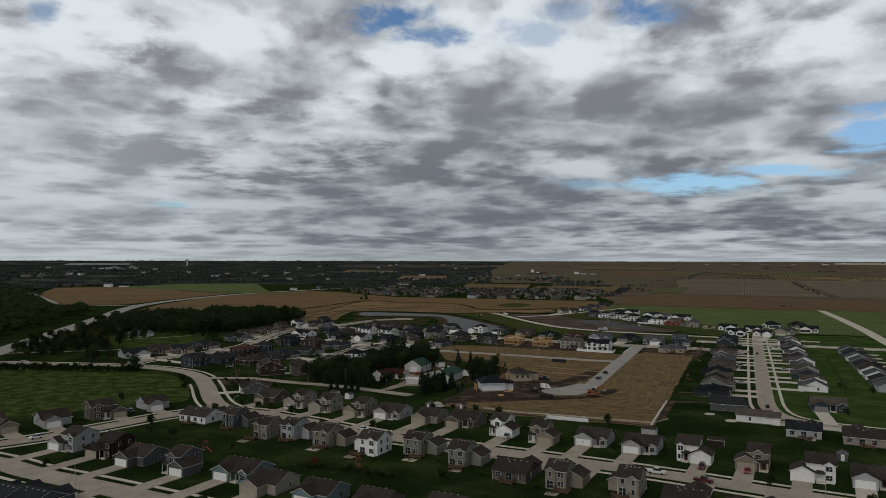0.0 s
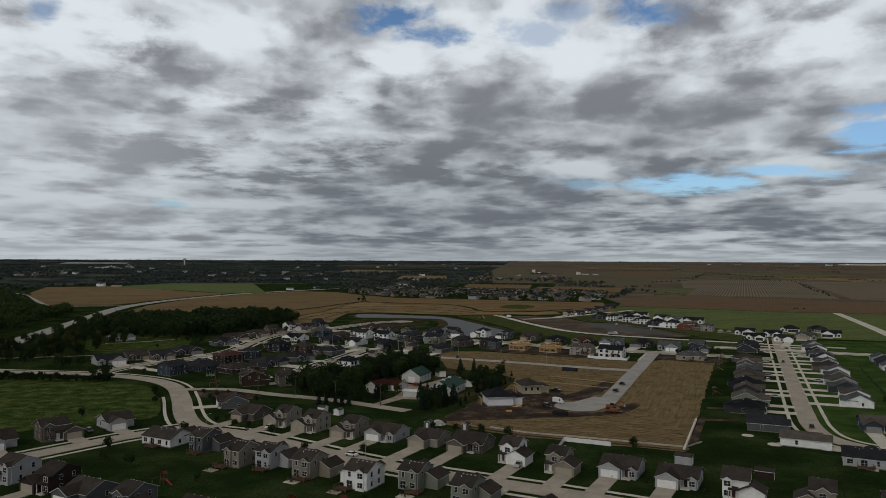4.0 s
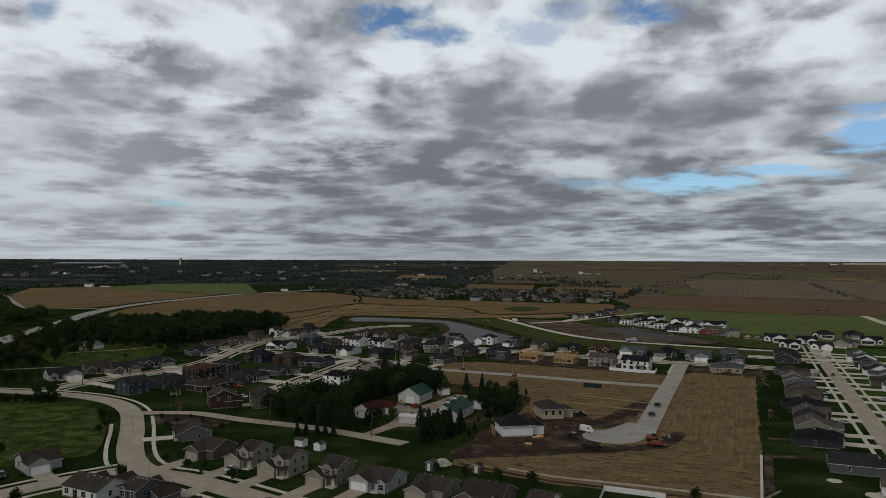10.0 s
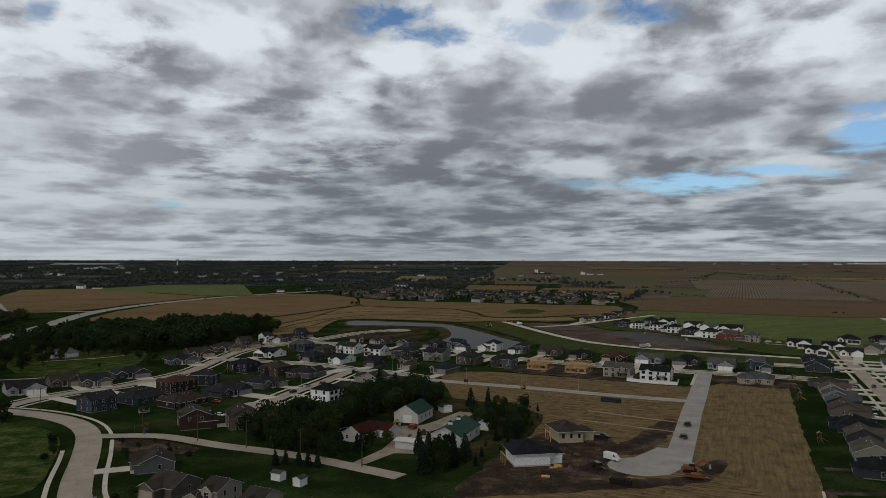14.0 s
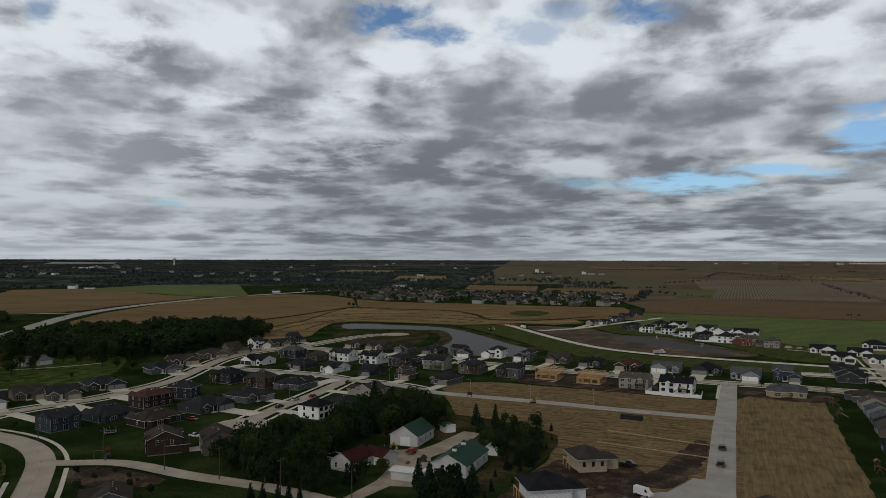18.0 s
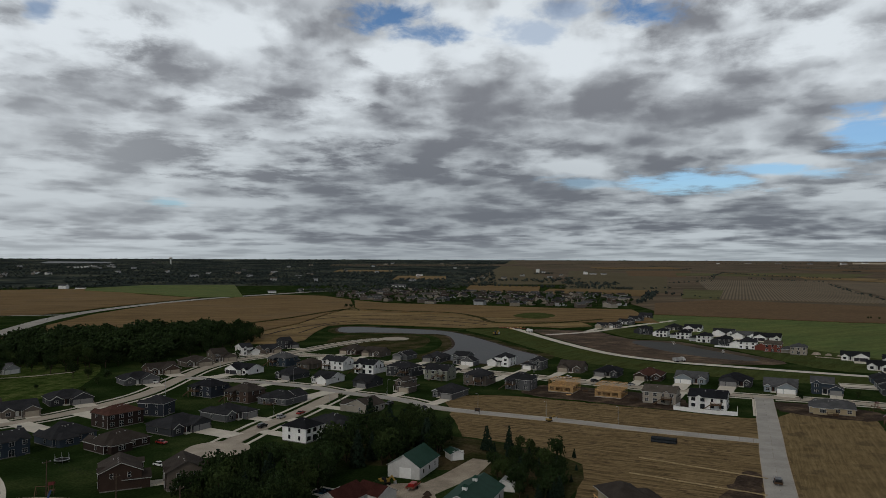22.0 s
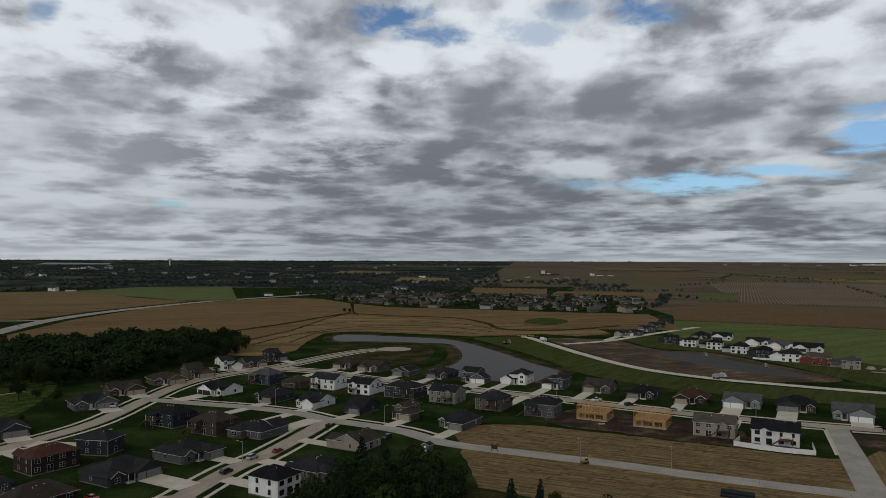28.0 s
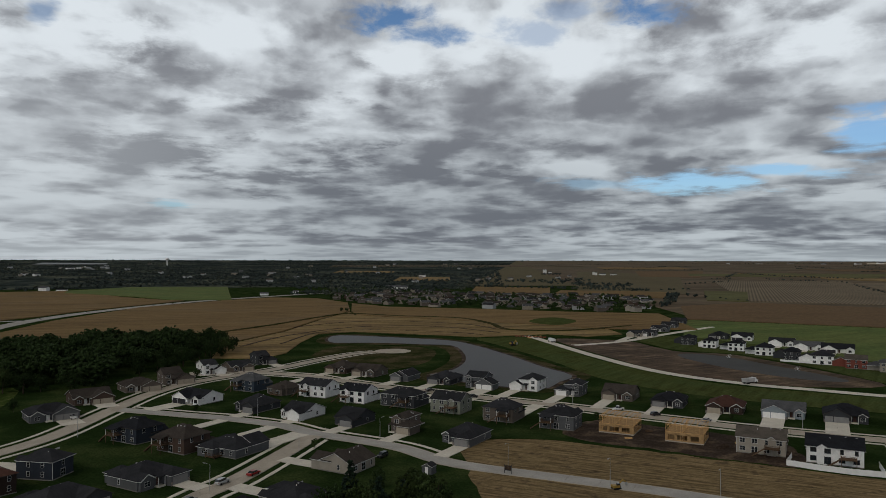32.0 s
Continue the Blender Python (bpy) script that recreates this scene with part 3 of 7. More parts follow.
far_field("woodland_floor_north", (-400, 1850), (-1500, 4634), (500, 4852), (60, 1960), FLOOR, 0.35, "dark wooded country below the far skyline", 22)
far_field("farmland_north", (40, 1960), (495, 4850), (506, 4850), (330, 1990), MATS["olive_field"], 0.3, "olive brown country between woods and farmland", 16)
far_field("far_field_brown", (640, 2560), (760, 3060), (1010, 3020), (800, 2480), MATS["dark_brown_field"], 0.9, "dark brown ploughed field before a hedgerow", 8)
far_field("far_field_green", (1090, 2500), (1075, 2830), (1500, 2640), (1240, 2330), MATS["faded_green_field"], 0.9, "faded green far pasture", 8)
far_field("far_field_pale", (1045, 2790), (1110, 2552), (1195, 2022), (1270, 2150), CROP2, 1.6, "long thin strip of pale stubble", 12)
far_field("far_field_dark", (1500, 2950), (1480, 3180), (1900, 3000), (1830, 2780), MATS["dark_brown_field"], 1.0, "dark ploughed far field", 8)
far_field("far_field_tan", (700, 3290), (720, 3560), (1080, 3520), (1060, 3270), CROP, 1.0, "tan far field beyond the hedgerow", 8)
far_field("tan_field_centre", (54, 1535), (87, 1910), (244, 1844), (200, 1560), CROP, 1.0, "brown field between far woods")
far_field("tan_field_right", (191, 1494), (243, 1700), (439, 1623), (359, 1411), CROP, 1.3, "narrow brown field behind the village")
far_field("tan_field_far", (-120, 2275), (-116, 2556), (38, 2521), (35, 2291), CROP2, 1.0, "pale field among far woods")
far_field("tan_field_left", (-378, 2918), (-381, 3118), (-166, 3082), (-155, 2888), CROP2, 1.0, "pale clearing in the far woods")
# sunshine on this far stubble is put into its pale colour
far_field("pale_field_skyline", (2088, 3777), (2195, 3968), (2748, 3647), (2625, 3487), mat("sunlit_stubble", (0.5, 0.43, 0.34), 0.95, 0.1, 0.01, 0.1), 2.0, "pale bright stubble on the skyline")
far_field("lake", (-1826, 3553), (-1931, 3835), (-1640, 3900), (-1560, 3690), WATER, 1.5, "pale lake far off among woods", 12)
far_field("field_band_north", (-500, 3650), (-520, 3900), (700, 4000), (690, 3700), PLOUGH, 1.0, "thin brown fields below the skyline", 14)

# ---------------- roads, kerbs and pavements ----------------
ROADS = {
    "estate_road": ([(-330, 425), (-260, 424), (-199, 417), (-162, 408), (-137, 394), (-120.3, 374.6), (-107.2, 346.4), (-95.4, 316.3), (-86.6, 298.3), (-77, 288), (-66, 283), (-54, 275), (-39.6, 264.5), (-20.7, 250), (-8, 241.5), (6, 233.5), (36, 218.3), (70, 199.5), (105, 177.5), (150, 152), (200, 124)], 7.9, CONCRETE),
    "side_road": ([(-86, 291), (-102, 277), (-115, 261), (-127, 246), (-141, 233), (-170, 212)], 7.8, CONCRETE),
    "farm_road": ([(-117, 369.5), (-110, 369.8), (-92, 369.5), (-68, 357), (-40, 344.5), (-18, 330), (-2, 319)], 6.0, CONCRETE),
    "south_road": ([(-165, 230), (-127, 210), (-113, 201), (-95, 191.5), (-77, 182), (-40, 162), (0, 140), (45, 116)], 8.0, CONCRETE),
    "east_road": ([(279, 605), (265, 573), (230, 491), (195, 409), (158, 322), (147, 294), (144, 277), (149, 264), (160, 255), (200, 229), (250, 198)], 6.8, CONCRETE),
    "ridge_road": ([(-131, 655), (-105, 662), (-80, 655), (-64, 648), (-50, 636), (-23, 616), (0, 603), (23, 588.5), (50, 573), (73, 557.5), (91, 546), (108, 535), (125, 526.5), (150, 515), (174, 506), (190, 498), (222, 480)], 6.8, CONCRETE),
    "plot_road": ([(-131, 566), (-98, 554.6), (-81, 549), (-57, 537), (-43, 525), (-14, 507), (4, 488), (33, 473.4), (56, 462.5), (76.5, 451), (96, 441.5), (119, 431)], 6.6, GREYCONC),
    "lane_road": ([(-178, 410), (-174, 432), (-166, 450), (-150, 470), (-140, 492), (-132, 520), (-131, 565), (-129, 602), (-119, 633), (-92, 670), (-73, 708), (-52, 741), (-36, 751)], 6.6, CONCRETE),
    "close_road": ([(-43, 522), (-49, 497), (-56, 471), (-62, 456), (-69.7, 421.8)], 6.4, CONCRETE),
    "stub_road": ([(77.5, 333), (82.5, 345.5), (94, 373), (110.3, 412.5), (122.5, 441), (135.5, 472), (153.5, 515)], 7.8, GREYCONC),
    "haul_road": ([(70, 850), (75, 836), (98, 732), (120, 664), (150, 627), (174, 611), (199, 595), (250, 566), (300, 540)], 6.6, NEWCONC),
    "haul_road_branch": ([(96, 786), (137, 811), (188, 866), (250, 930)], 6.5, NEWCONC),
    "cross_road": ([(206, 545), (263, 519), (330, 487), (420, 450)], 7.4, NEWCONC),
    "outer_road": ([(520, 985), (459, 819), (398, 658), (350, 541), (300, 420), (250, 300)], 9, NEWCONC),
    "county_road": ([(-487, 962), (-440, 975), (-395, 985)], 8, ASPHALT),
    "county_lane": ([(-760, 1330), (-690, 1262), (-560, 1060), (-480, 950), (-455, 905)], 7, ASPHALT),
    "highway": ([(-285, 460), (-317, 607), (-348, 746), (-391, 930), (-398, 1061), (-377, 1207), (-329, 1361), (-200, 1600)], 17, ASPHALT),
}
BULBS = [("stub_road", 66, 331.5, 9.8), ("close_road", -69.7, 421.8, 10.5), ("lane_road", -30, 753, 12)]
SMOOTH = {}
for k, (pts, w, m_) in ROADS.items():
    line = round_off(pts, 12, closed=False)
    # even steps of one slab
    step, out, acc = 4.6, [line[0]], 0.0
    for a, b in zip(line, line[1:]):
        seg = math.dist(a, b)
        while acc + seg >= step:
            f = (step - acc) / seg
            a = (a[0] + (b[0] - a[0]) * f, a[1] + (b[1] - a[1]) * f)
            out.append(a)
            seg, acc = math.dist(a, b), 0.0
        acc += seg
    SMOOTH[k] = out


def near_other(x, y, own, extra):
    for k, line in SMOOTH.items():
        if k == own:
            continue
        h = ROADS[k][1] / 2 + extra
        for p in line:
            if abs(p[0] - x) < h + 2.4 and abs(p[1] - y) < h + 2.4 and math.hypot(p[0] - x, p[1] - y) < h + 1.2:
                return True
    for own2, bx, by, r in BULBS:
        if math.hypot(bx - x, by - y) < r + extra - 0.3:
            return True
    return False


def normals(line):
    out = []
    for i in range(len(line)):
        a, b = line[max(i - 1, 0)], line[min(i + 1, len(line) - 1)]
        d = Vector((b[0] - a[0], b[1] - a[1])).normalized()
        out.append(Vector((-d.y, d.x)))
    return out


def strip(g, line, nrm, o0, o1, z0, z1, gap, skip=None):
    """Slabs between the offsets o0 and o1 of a line."""
    for i in range(len(line) - 1):
        p, q = Vector(line[i]), Vector(line[i + 1])
        if skip:
            c = (p + q) / 2 + (nrm[i] + nrm[i + 1]) / 2 * ((o0 + o1) / 2)
            if skip(c.x, c.y):
                continue
        d = (q - p).normalized() * gap
        a, b = p + nrm[i] * o0 + d, p + nrm[i] * o1 + d
        c2, e = q + nrm[i + 1] * o1, q + nrm[i + 1] * o0
        vs = [(v.x, v.y, z0) for v in (a, e, c2, b)] + [(v.x, v.y, z1) for v in (a, e, c2, b)]
        g.add(vs, [(4, 5, 6, 7)[::-1] if o1 < o0 else (4, 5, 6, 7), (0, 1, 5, 4), (1, 2, 6, 5), (2, 3, 7, 6), (3, 0, 4, 7)])


WALKS = {"estate_road": (1, 1), "side_road": (1, 1), "south_road": (1, 1), "east_road": (1, 1), "ridge_road": (1, 1), "plot_road": (1, 0), "lane_road": (1, 1), "close_road": (1, 1), "cross_road": (1, 1)}
DRIVES = []      # filled by the houses


def build_roads():
    for i, (k, line) in enumerate(SMOOTH.items()):
        pts, w, material = ROADS[k]
        nrm = normals(line)
        g = Geo()
        half = w / 2
        strip(g, line, nrm, 0.02, half, -0.1, 0.07 + 0.005 * i, 0.06)
        strip(g, line, nrm, -half, -0.02, -0.1, 0.07 + 0.005 * i, 0.06)
        for own, bx, by, r in BULBS:
            if own == k:
                n = 28
                ring = [(bx + r * math.cos(2 * math.pi * q / n), by + r * math.sin(2 * math.pi * q / n)) for q in range(n)]
                z = 0.055 + 0.005 * i
                for q in range(n):
                    a, b = ring[q], ring[(q + 1) % n]
                    g.add([(bx, by, z), (*a, z), (*b, z)], [(0, 1, 2)])
        words = {CONCRETE: "pale worn concrete", GREYCONC: "grey concrete", NEWCONC: "fresh pale concrete", ASPHALT: "pale grey highway"}[material]
        solo(k, g, material, f"{words} road in jointed slabs", "road", kind="structure")
        if k in ("highway", "county_road", "county_lane", "haul_road", "haul_road_branch", "outer_road", "farm_road"):
            continue
        kb = Geo()
        for s in (1, -1):
            strip(kb, line, nrm, min(s * half, s * (half + 0.2)), max(s * half, s * (half + 0.2)), -0.1, 0.17, 0.0, lambda x, y: near_other(x, y, k, -0.4))
        solo(k + "_kerb", kb, CONCRETE, "low concrete kerb along the road", "kerb", kind="structure")
        if k in WALKS:
            pv = Geo()
            for s, on in zip((1, -1), WALKS[k]):
                if not on:
                    continue
                lo, hi = half + 2.6, half + 3.9
                strip(pv, line, nrm, min(s * lo, s * hi), max(s * lo, s * hi), -0.1, 0.14, 0.05, lambda x, y: near_other(x, y, k, 0.3) or (k == "estate_road" and s < 0 and x < -100 and y > 352) or (k == "plot_road" and x > 2))
            solo(k + "_pavement", pv, NEWCONC, "narrow pale concrete footpath in slabs", "pavement", kind="structure")


build_roads()
# overgrown ditches and raked swaths in the crops
for name, pts, half, h, material, label in (("field_ditch", [(-178, 872), (-149, 944), (-122, 1032), (-98, 1078), (-40, 1045), (20, 1020), (49, 958), (61, 897), (112, 890), (175, 932)], 2.4, 1.15, ROUGH, "overgrown dark ditch between the crops"),
                                            ("raked_swath", [(-136, 775), (-118, 848), (-73, 920), (-3, 927), (51, 872)], 1.3, 0.62, SOIL, "dark curving swath in the pale stubble"),
                                            ("raked_swath", [(-158, 822), (-120, 930), (-59, 985), (20, 955), (50, 905)], 1.3, 0.62, SOIL, "dark curving swath in the pale stubble"),
                                            ("raked_swath", [(-112, 790), (-98, 872), (-60, 895), (0, 880), (36, 856)], 1.0, 0.62, SOIL, "dark curving swath in the pale stubble")):
    g = Geo()
    run = round_off(pts, 8, closed=False)
    strip(g, run, normals(run), -half, half, 0.0, h, 0.0)
    solo(name, g, material, label, "field edge", kind="structure")
patch("turning_area", [(78, 354), (72, 347), (66, 341), (64, 332), (66, 321.8), (72, 323), (77, 328.5), (86, 350)], GREYCONC, 0.05, "pale concrete turning area at the road end", category="road")


def to_road(x, y, dx, dy, reach=46):
    """How far it is from a point along a direction to the middle of a road."""
    best = None
    for k, line in SMOOTH.items():
        if k in ("highway", "haul_road", "outer_road", "farm_road"):
            continue
        for p in line:
            ax, ay = p[0] - x, p[1] - y
            along, side = ax * dx + ay * dy, abs(ax * dy - ay * dx)
            if 1.0 < along < reach and side < 2.8:
                v = along - ROADS[k][1] / 2 + 0.3
                best = v if best is None else min(best, v)
    return best


# ---------------- houses ----------------
rng = random.Random(11)


def window_mesh(w, h, bars, shutters=False):
    f, g = Geo(), Geo()
    t = 0.07
    # one frame with its glazing bars, welded into a single grid
    xs = [-w / 2 - t, -w / 2]
    for i in range(1, bars):
        x = -w / 2 + w * i / bars
        xs += [x - 0.04, x + 0.04]
    xs += [w / 2, w / 2 + t]
    zs = [-t, 0, h * 0.5 - 0.03, h * 0.5 + 0.03, h, h + t]
    nx = len(xs)
    f.v = [(x, -0.07, z) for z in zs for x in xs]
    for j in range(len(zs) - 1):
        for i in range(nx - 1):
            if i % 2 == 0 or j % 2 == 0:
                f.f.append((j * nx + i, j * nx + i + 1, (j + 1) * nx + i + 1, (j + 1) * nx + i))
    rim = [i for i in range(nx)] + [j * nx + nx - 1 for j in range(1, 6)] + [5 * nx + i for i in range(nx - 2, -1, -1)] + [j * nx for j in range(4, 0, -1)]
    k = len(f.v)
    f.v += [(f.v[i][0], 0.02, f.v[i][2]) for i in rim]
    f.f += [(rim[(i + 1) % len(rim)], rim[i], k + i, k + (i + 1) % len(rim)) for i in range(len(rim))]
    g.box(-w / 2, -0.03, 0, w / 2, 0.015, h)
    flat = len(f.f)
    if shutters:
        for q in (-1, 1):
            a = q * (w / 2 + t + 0.04)
            f.box(min(a, a + q * 0.42), -0.06, -0.04, max(a, a + q * 0.42), 0.02, h + 0.04)
    me = f.mesh("window", TRIM)
    me.materials.append(DARKDOOR)
    for q in me.polygons[flat:]:
        q.material_index = 1
    return me, g.mesh("pane", GLASS)


WIN = {"one": window_mesh(0.8, 1.3, 1), "two": window_mesh(1.55, 1.3, 2), "three": window_mesh(2.3, 1.3, 3), "tall": window_mesh(1.7, 2.0, 2), "shuttered": window_mesh(1.45, 1.3, 2, True)}
WIN_BLACK = {}
for k_, (a_, b_) in WIN.items():
    c_ = a_.copy()
    c_.materials[0] = DARKDOOR
    WIN_BLACK[k_] = (c_, b_)


def window(parent, kind, x, y, z, turn, black=False):
    f, g = (WIN_BLACK if black else WIN)[kind]
    w = part("window", f, None, parent, m=pose(x, y, z, 0, 0, turn))
    part("pane", g, None, w)


def door_mesh(w, h, rows, cols, material, name):
    g = Geo()
    # one leaf whose panels stand proud of the sunk joints
    xs, zs = [-w / 2], [0.0]
    for j in range(cols):
        xs += [-w / 2 + w * j / cols + 0.03, -w / 2 + w * (j + 1) / cols - 0.03]
    for i in range(rows):
        zs += [h * i / rows + 0.03, h * (i + 1) / rows - 0.03]
    xs.append(w / 2)
    zs.append(h)
    nx = len(xs)
    for b, z in enumerate(zs):
        for a, x in enumerate(xs):
            proud = 0 < a < nx - 1 and 0 < b < len(zs) - 1
            g.v.append((x, -0.05 if proud else 0.0, z))
    g.f += [(b * nx + a, b * nx + a + 1, (b + 1) * nx + a + 1, (b + 1) * nx + a) for b in range(len(zs) - 1) for a in range(nx - 1)]
    return g.mesh(name, material)


GDOOR = {(w, c): door_mesh(w, 2.25, 4, 4 if w > 3 else 2, m_, "garage_door") for w in (4.9, 2.7) for c, m_ in (("white", WHITE), ("dark", DARKDOOR), ("grey", mat("door_grey", (0.22, 0.22, 0.22), 0.6, 0.06)), ("tan", mat("door_tan", (0.36, 0.32, 0.26), 0.6, 0.06)))}
FDOOR = {c: door_mesh(1.0, 2.1, 3, 2, m_, "front_door") for c, m_ in (("white", WHITE), ("dark", DARKDOOR), ("red", paint("door_red", (0.06, 0.022, 0.016))))}
VENT = Geo().extrude([(-0.26, -0.2), (0.26, -0.2), (0.22, 0.14), (0.1, 0.24), (-0.22, 0.16)], -0.24, 0.24, "x").mesh("roof_vent", mat("vent_grey", (0.30, 0.30, 0.30), 0.6, 0.1, 1.5, 8.0))
PIPE = Geo().cyl(0, 0, -0.2, 0.45, 0.07).mesh("vent_pipe", WHITE)


def gable_profile(a, b, ze, pitch, drop=0.0):
    c = (a + b) / 2
    return [(a, 0.0), (b, 0.0), (b, ze), (c, ze + pitch * (b - a) / 2 - drop), (a, ze)]


EDGE = [TRIM]      # the boarding of the roof edges of the house in hand


def gable_roof(root, x0, x1, y0, y1, ze, pitch, axis, rm, name="roof", ov=0.45):
    g = Geo()
    if axis == "x":
        a, b, e0, e1 = y0, y1, x0, x1
    else:
        a, b, e0, e1 = x0, x1, y0, y1
    c, s = (a + b) / 2, (b - a) / 2 + ov
    zl, zr, t = ze - pitch * ov + 0.04, ze + pitch * (b - a) / 2 + 0.04, 0.16
    g.extrude([(c - s, zl), (c, zr), (c + s, zl), (c + s, zl + t), (c, zr + t), (c - s, zl + t)], e0 - ov, e1 + ov, axis)
    ob = part(name, g, rm, root)
    # the cut edges of the roof are boarded white
    ob.data.materials.append(EDGE[0])
    for q in (0, 1, 4, 7):
        ob.data.polygons[q].material_index = 1
    return ob, zr + t


def hip_roof(root, x0, x1, y0, y1, ze, pitch, rm, name="roof", ov=0.5):
    x0, x1, y0, y1 = x0 - ov, x1 + ov, y0 - ov, y1 + ov
    w, d = x1 - x0, y1 - y0
    s = min(w, d) / 2
    zr, cx, cy = ze + pitch * s, (x0 + x1) / 2, (y0 + y1) / 2
    r0, r1 = ((x0 + s, cy), (x1 - s, cy)) if w >= d else ((cx, y0 + s), (cx, y1 - s))
    if abs(w - d) < 0.4:
        r0, r1 = (cx - 0.2, cy), (cx + 0.2, cy)
    b, t = ze - 0.14, ze + 0.02
    g = Geo().add([(x0, y0, b), (x1, y0, b), (x1, y1, b), (x0, y1, b), (x0, y0, t), (x1, y0, t), (x1, y1, t), (x0, y1, t), (*r0, zr), (*r1, zr)],
                  [(3, 2, 1, 0), (0, 1, 5, 4), (1, 2, 6, 5), (2, 3, 7, 6), (3, 0, 4, 7)] + ([(4, 5, 9, 8), (5, 6, 9), (6, 7, 8, 9), (7, 4, 8)] if w >= d - 0.4 else [(4, 5, 8), (5, 6, 9, 8), (6, 7, 9), (7, 4, 8, 9)]))
    ob = part(name, g, rm, root)
    ob.data.materials.append(EDGE[0])
    for q in (1, 2, 3, 4):
        ob.data.polygons[q].material_index = 1
    return ob, zr


def add_deck(root, x, y, z, w, d):
    dk = part("deck", Geo().box(x - w / 2, y, z - 0.22, x + w / 2, y + d, z), DECKWOOD, root, "brown wooden deck behind the house")
    for sx in (-1, 1):
        part("post", Geo().box(x + sx * (w / 2 - 0.15) - 0.08, y + d - 0.22, 0, x + sx * (w / 2 - 0.15) + 0.08, y + d - 0.06, z + 1.0), DECKWOOD, dk)
    r = Geo()
    for a, b in (((x - w / 2 + 0.05, y), (x - w / 2 + 0.05, y + d - 0.05)), ((x - w / 2 + 0.05, y + d - 0.05), (x + w / 2 - 0.05, y + d - 0.05)), ((x + w / 2 - 0.05, y + d - 0.05), (x + w / 2 - 0.05, y))):
        r.beam((*a, z + 1.0), (*b, z + 1.0), 0.09, 0.07).beam((*a, z + 0.2), (*b, z + 0.2), 0.06, 0.05)
        n = int(math.dist(a, b) / 0.28)
        for i in range(n + 1):
            px, py = a[0] + (b[0] - a[0]) * i / n, a[1] + (b[1] - a[1]) * i / n
            r.box(px - 0.02, py - 0.02, z, px + 0.02, py + 0.02, z + 0.98)
    part("railing", r, DECKWOOD, dk)
    if z > 0.8:
        n = max(2, int(z / 0.19))
        run = x + w / 2
        prof = [(run, z - 0.25)]
        for i in range(n):
            prof += [(run + 0.26 * i, z - 0.19 * i - 0.04), (run + 0.26 * (i + 1), z - 0.19 * i - 0.04)]
        prof += [(run + 0.26 * n, z - 0.19 * n - 0.1), (run + 0.26 * (n - 1), z - 0.19 * n - 0.1)]
        st = Geo().extrude(prof, y + d - 1.1, y + d - 0.1, "y")
        part("steps", st, DECKWOOD, dk)


WORDS = {"white": "white", "pale": "pale grey", "beige": "beige", "cream": "cream", "tan": "tan", "taupe": "taupe", "grey": "grey", "charcoal": "charcoal", "blue": "slate blue", "navy": "dark navy",
         "teal": "grey-teal", "green": "grey-green", "redbrown": "red-brown", "brick": "brick-brown", "umber": "dark brown", "red": "barn red", "sky": "pale blue-grey", "sand": "sand-coloured"}
HOUSES = []


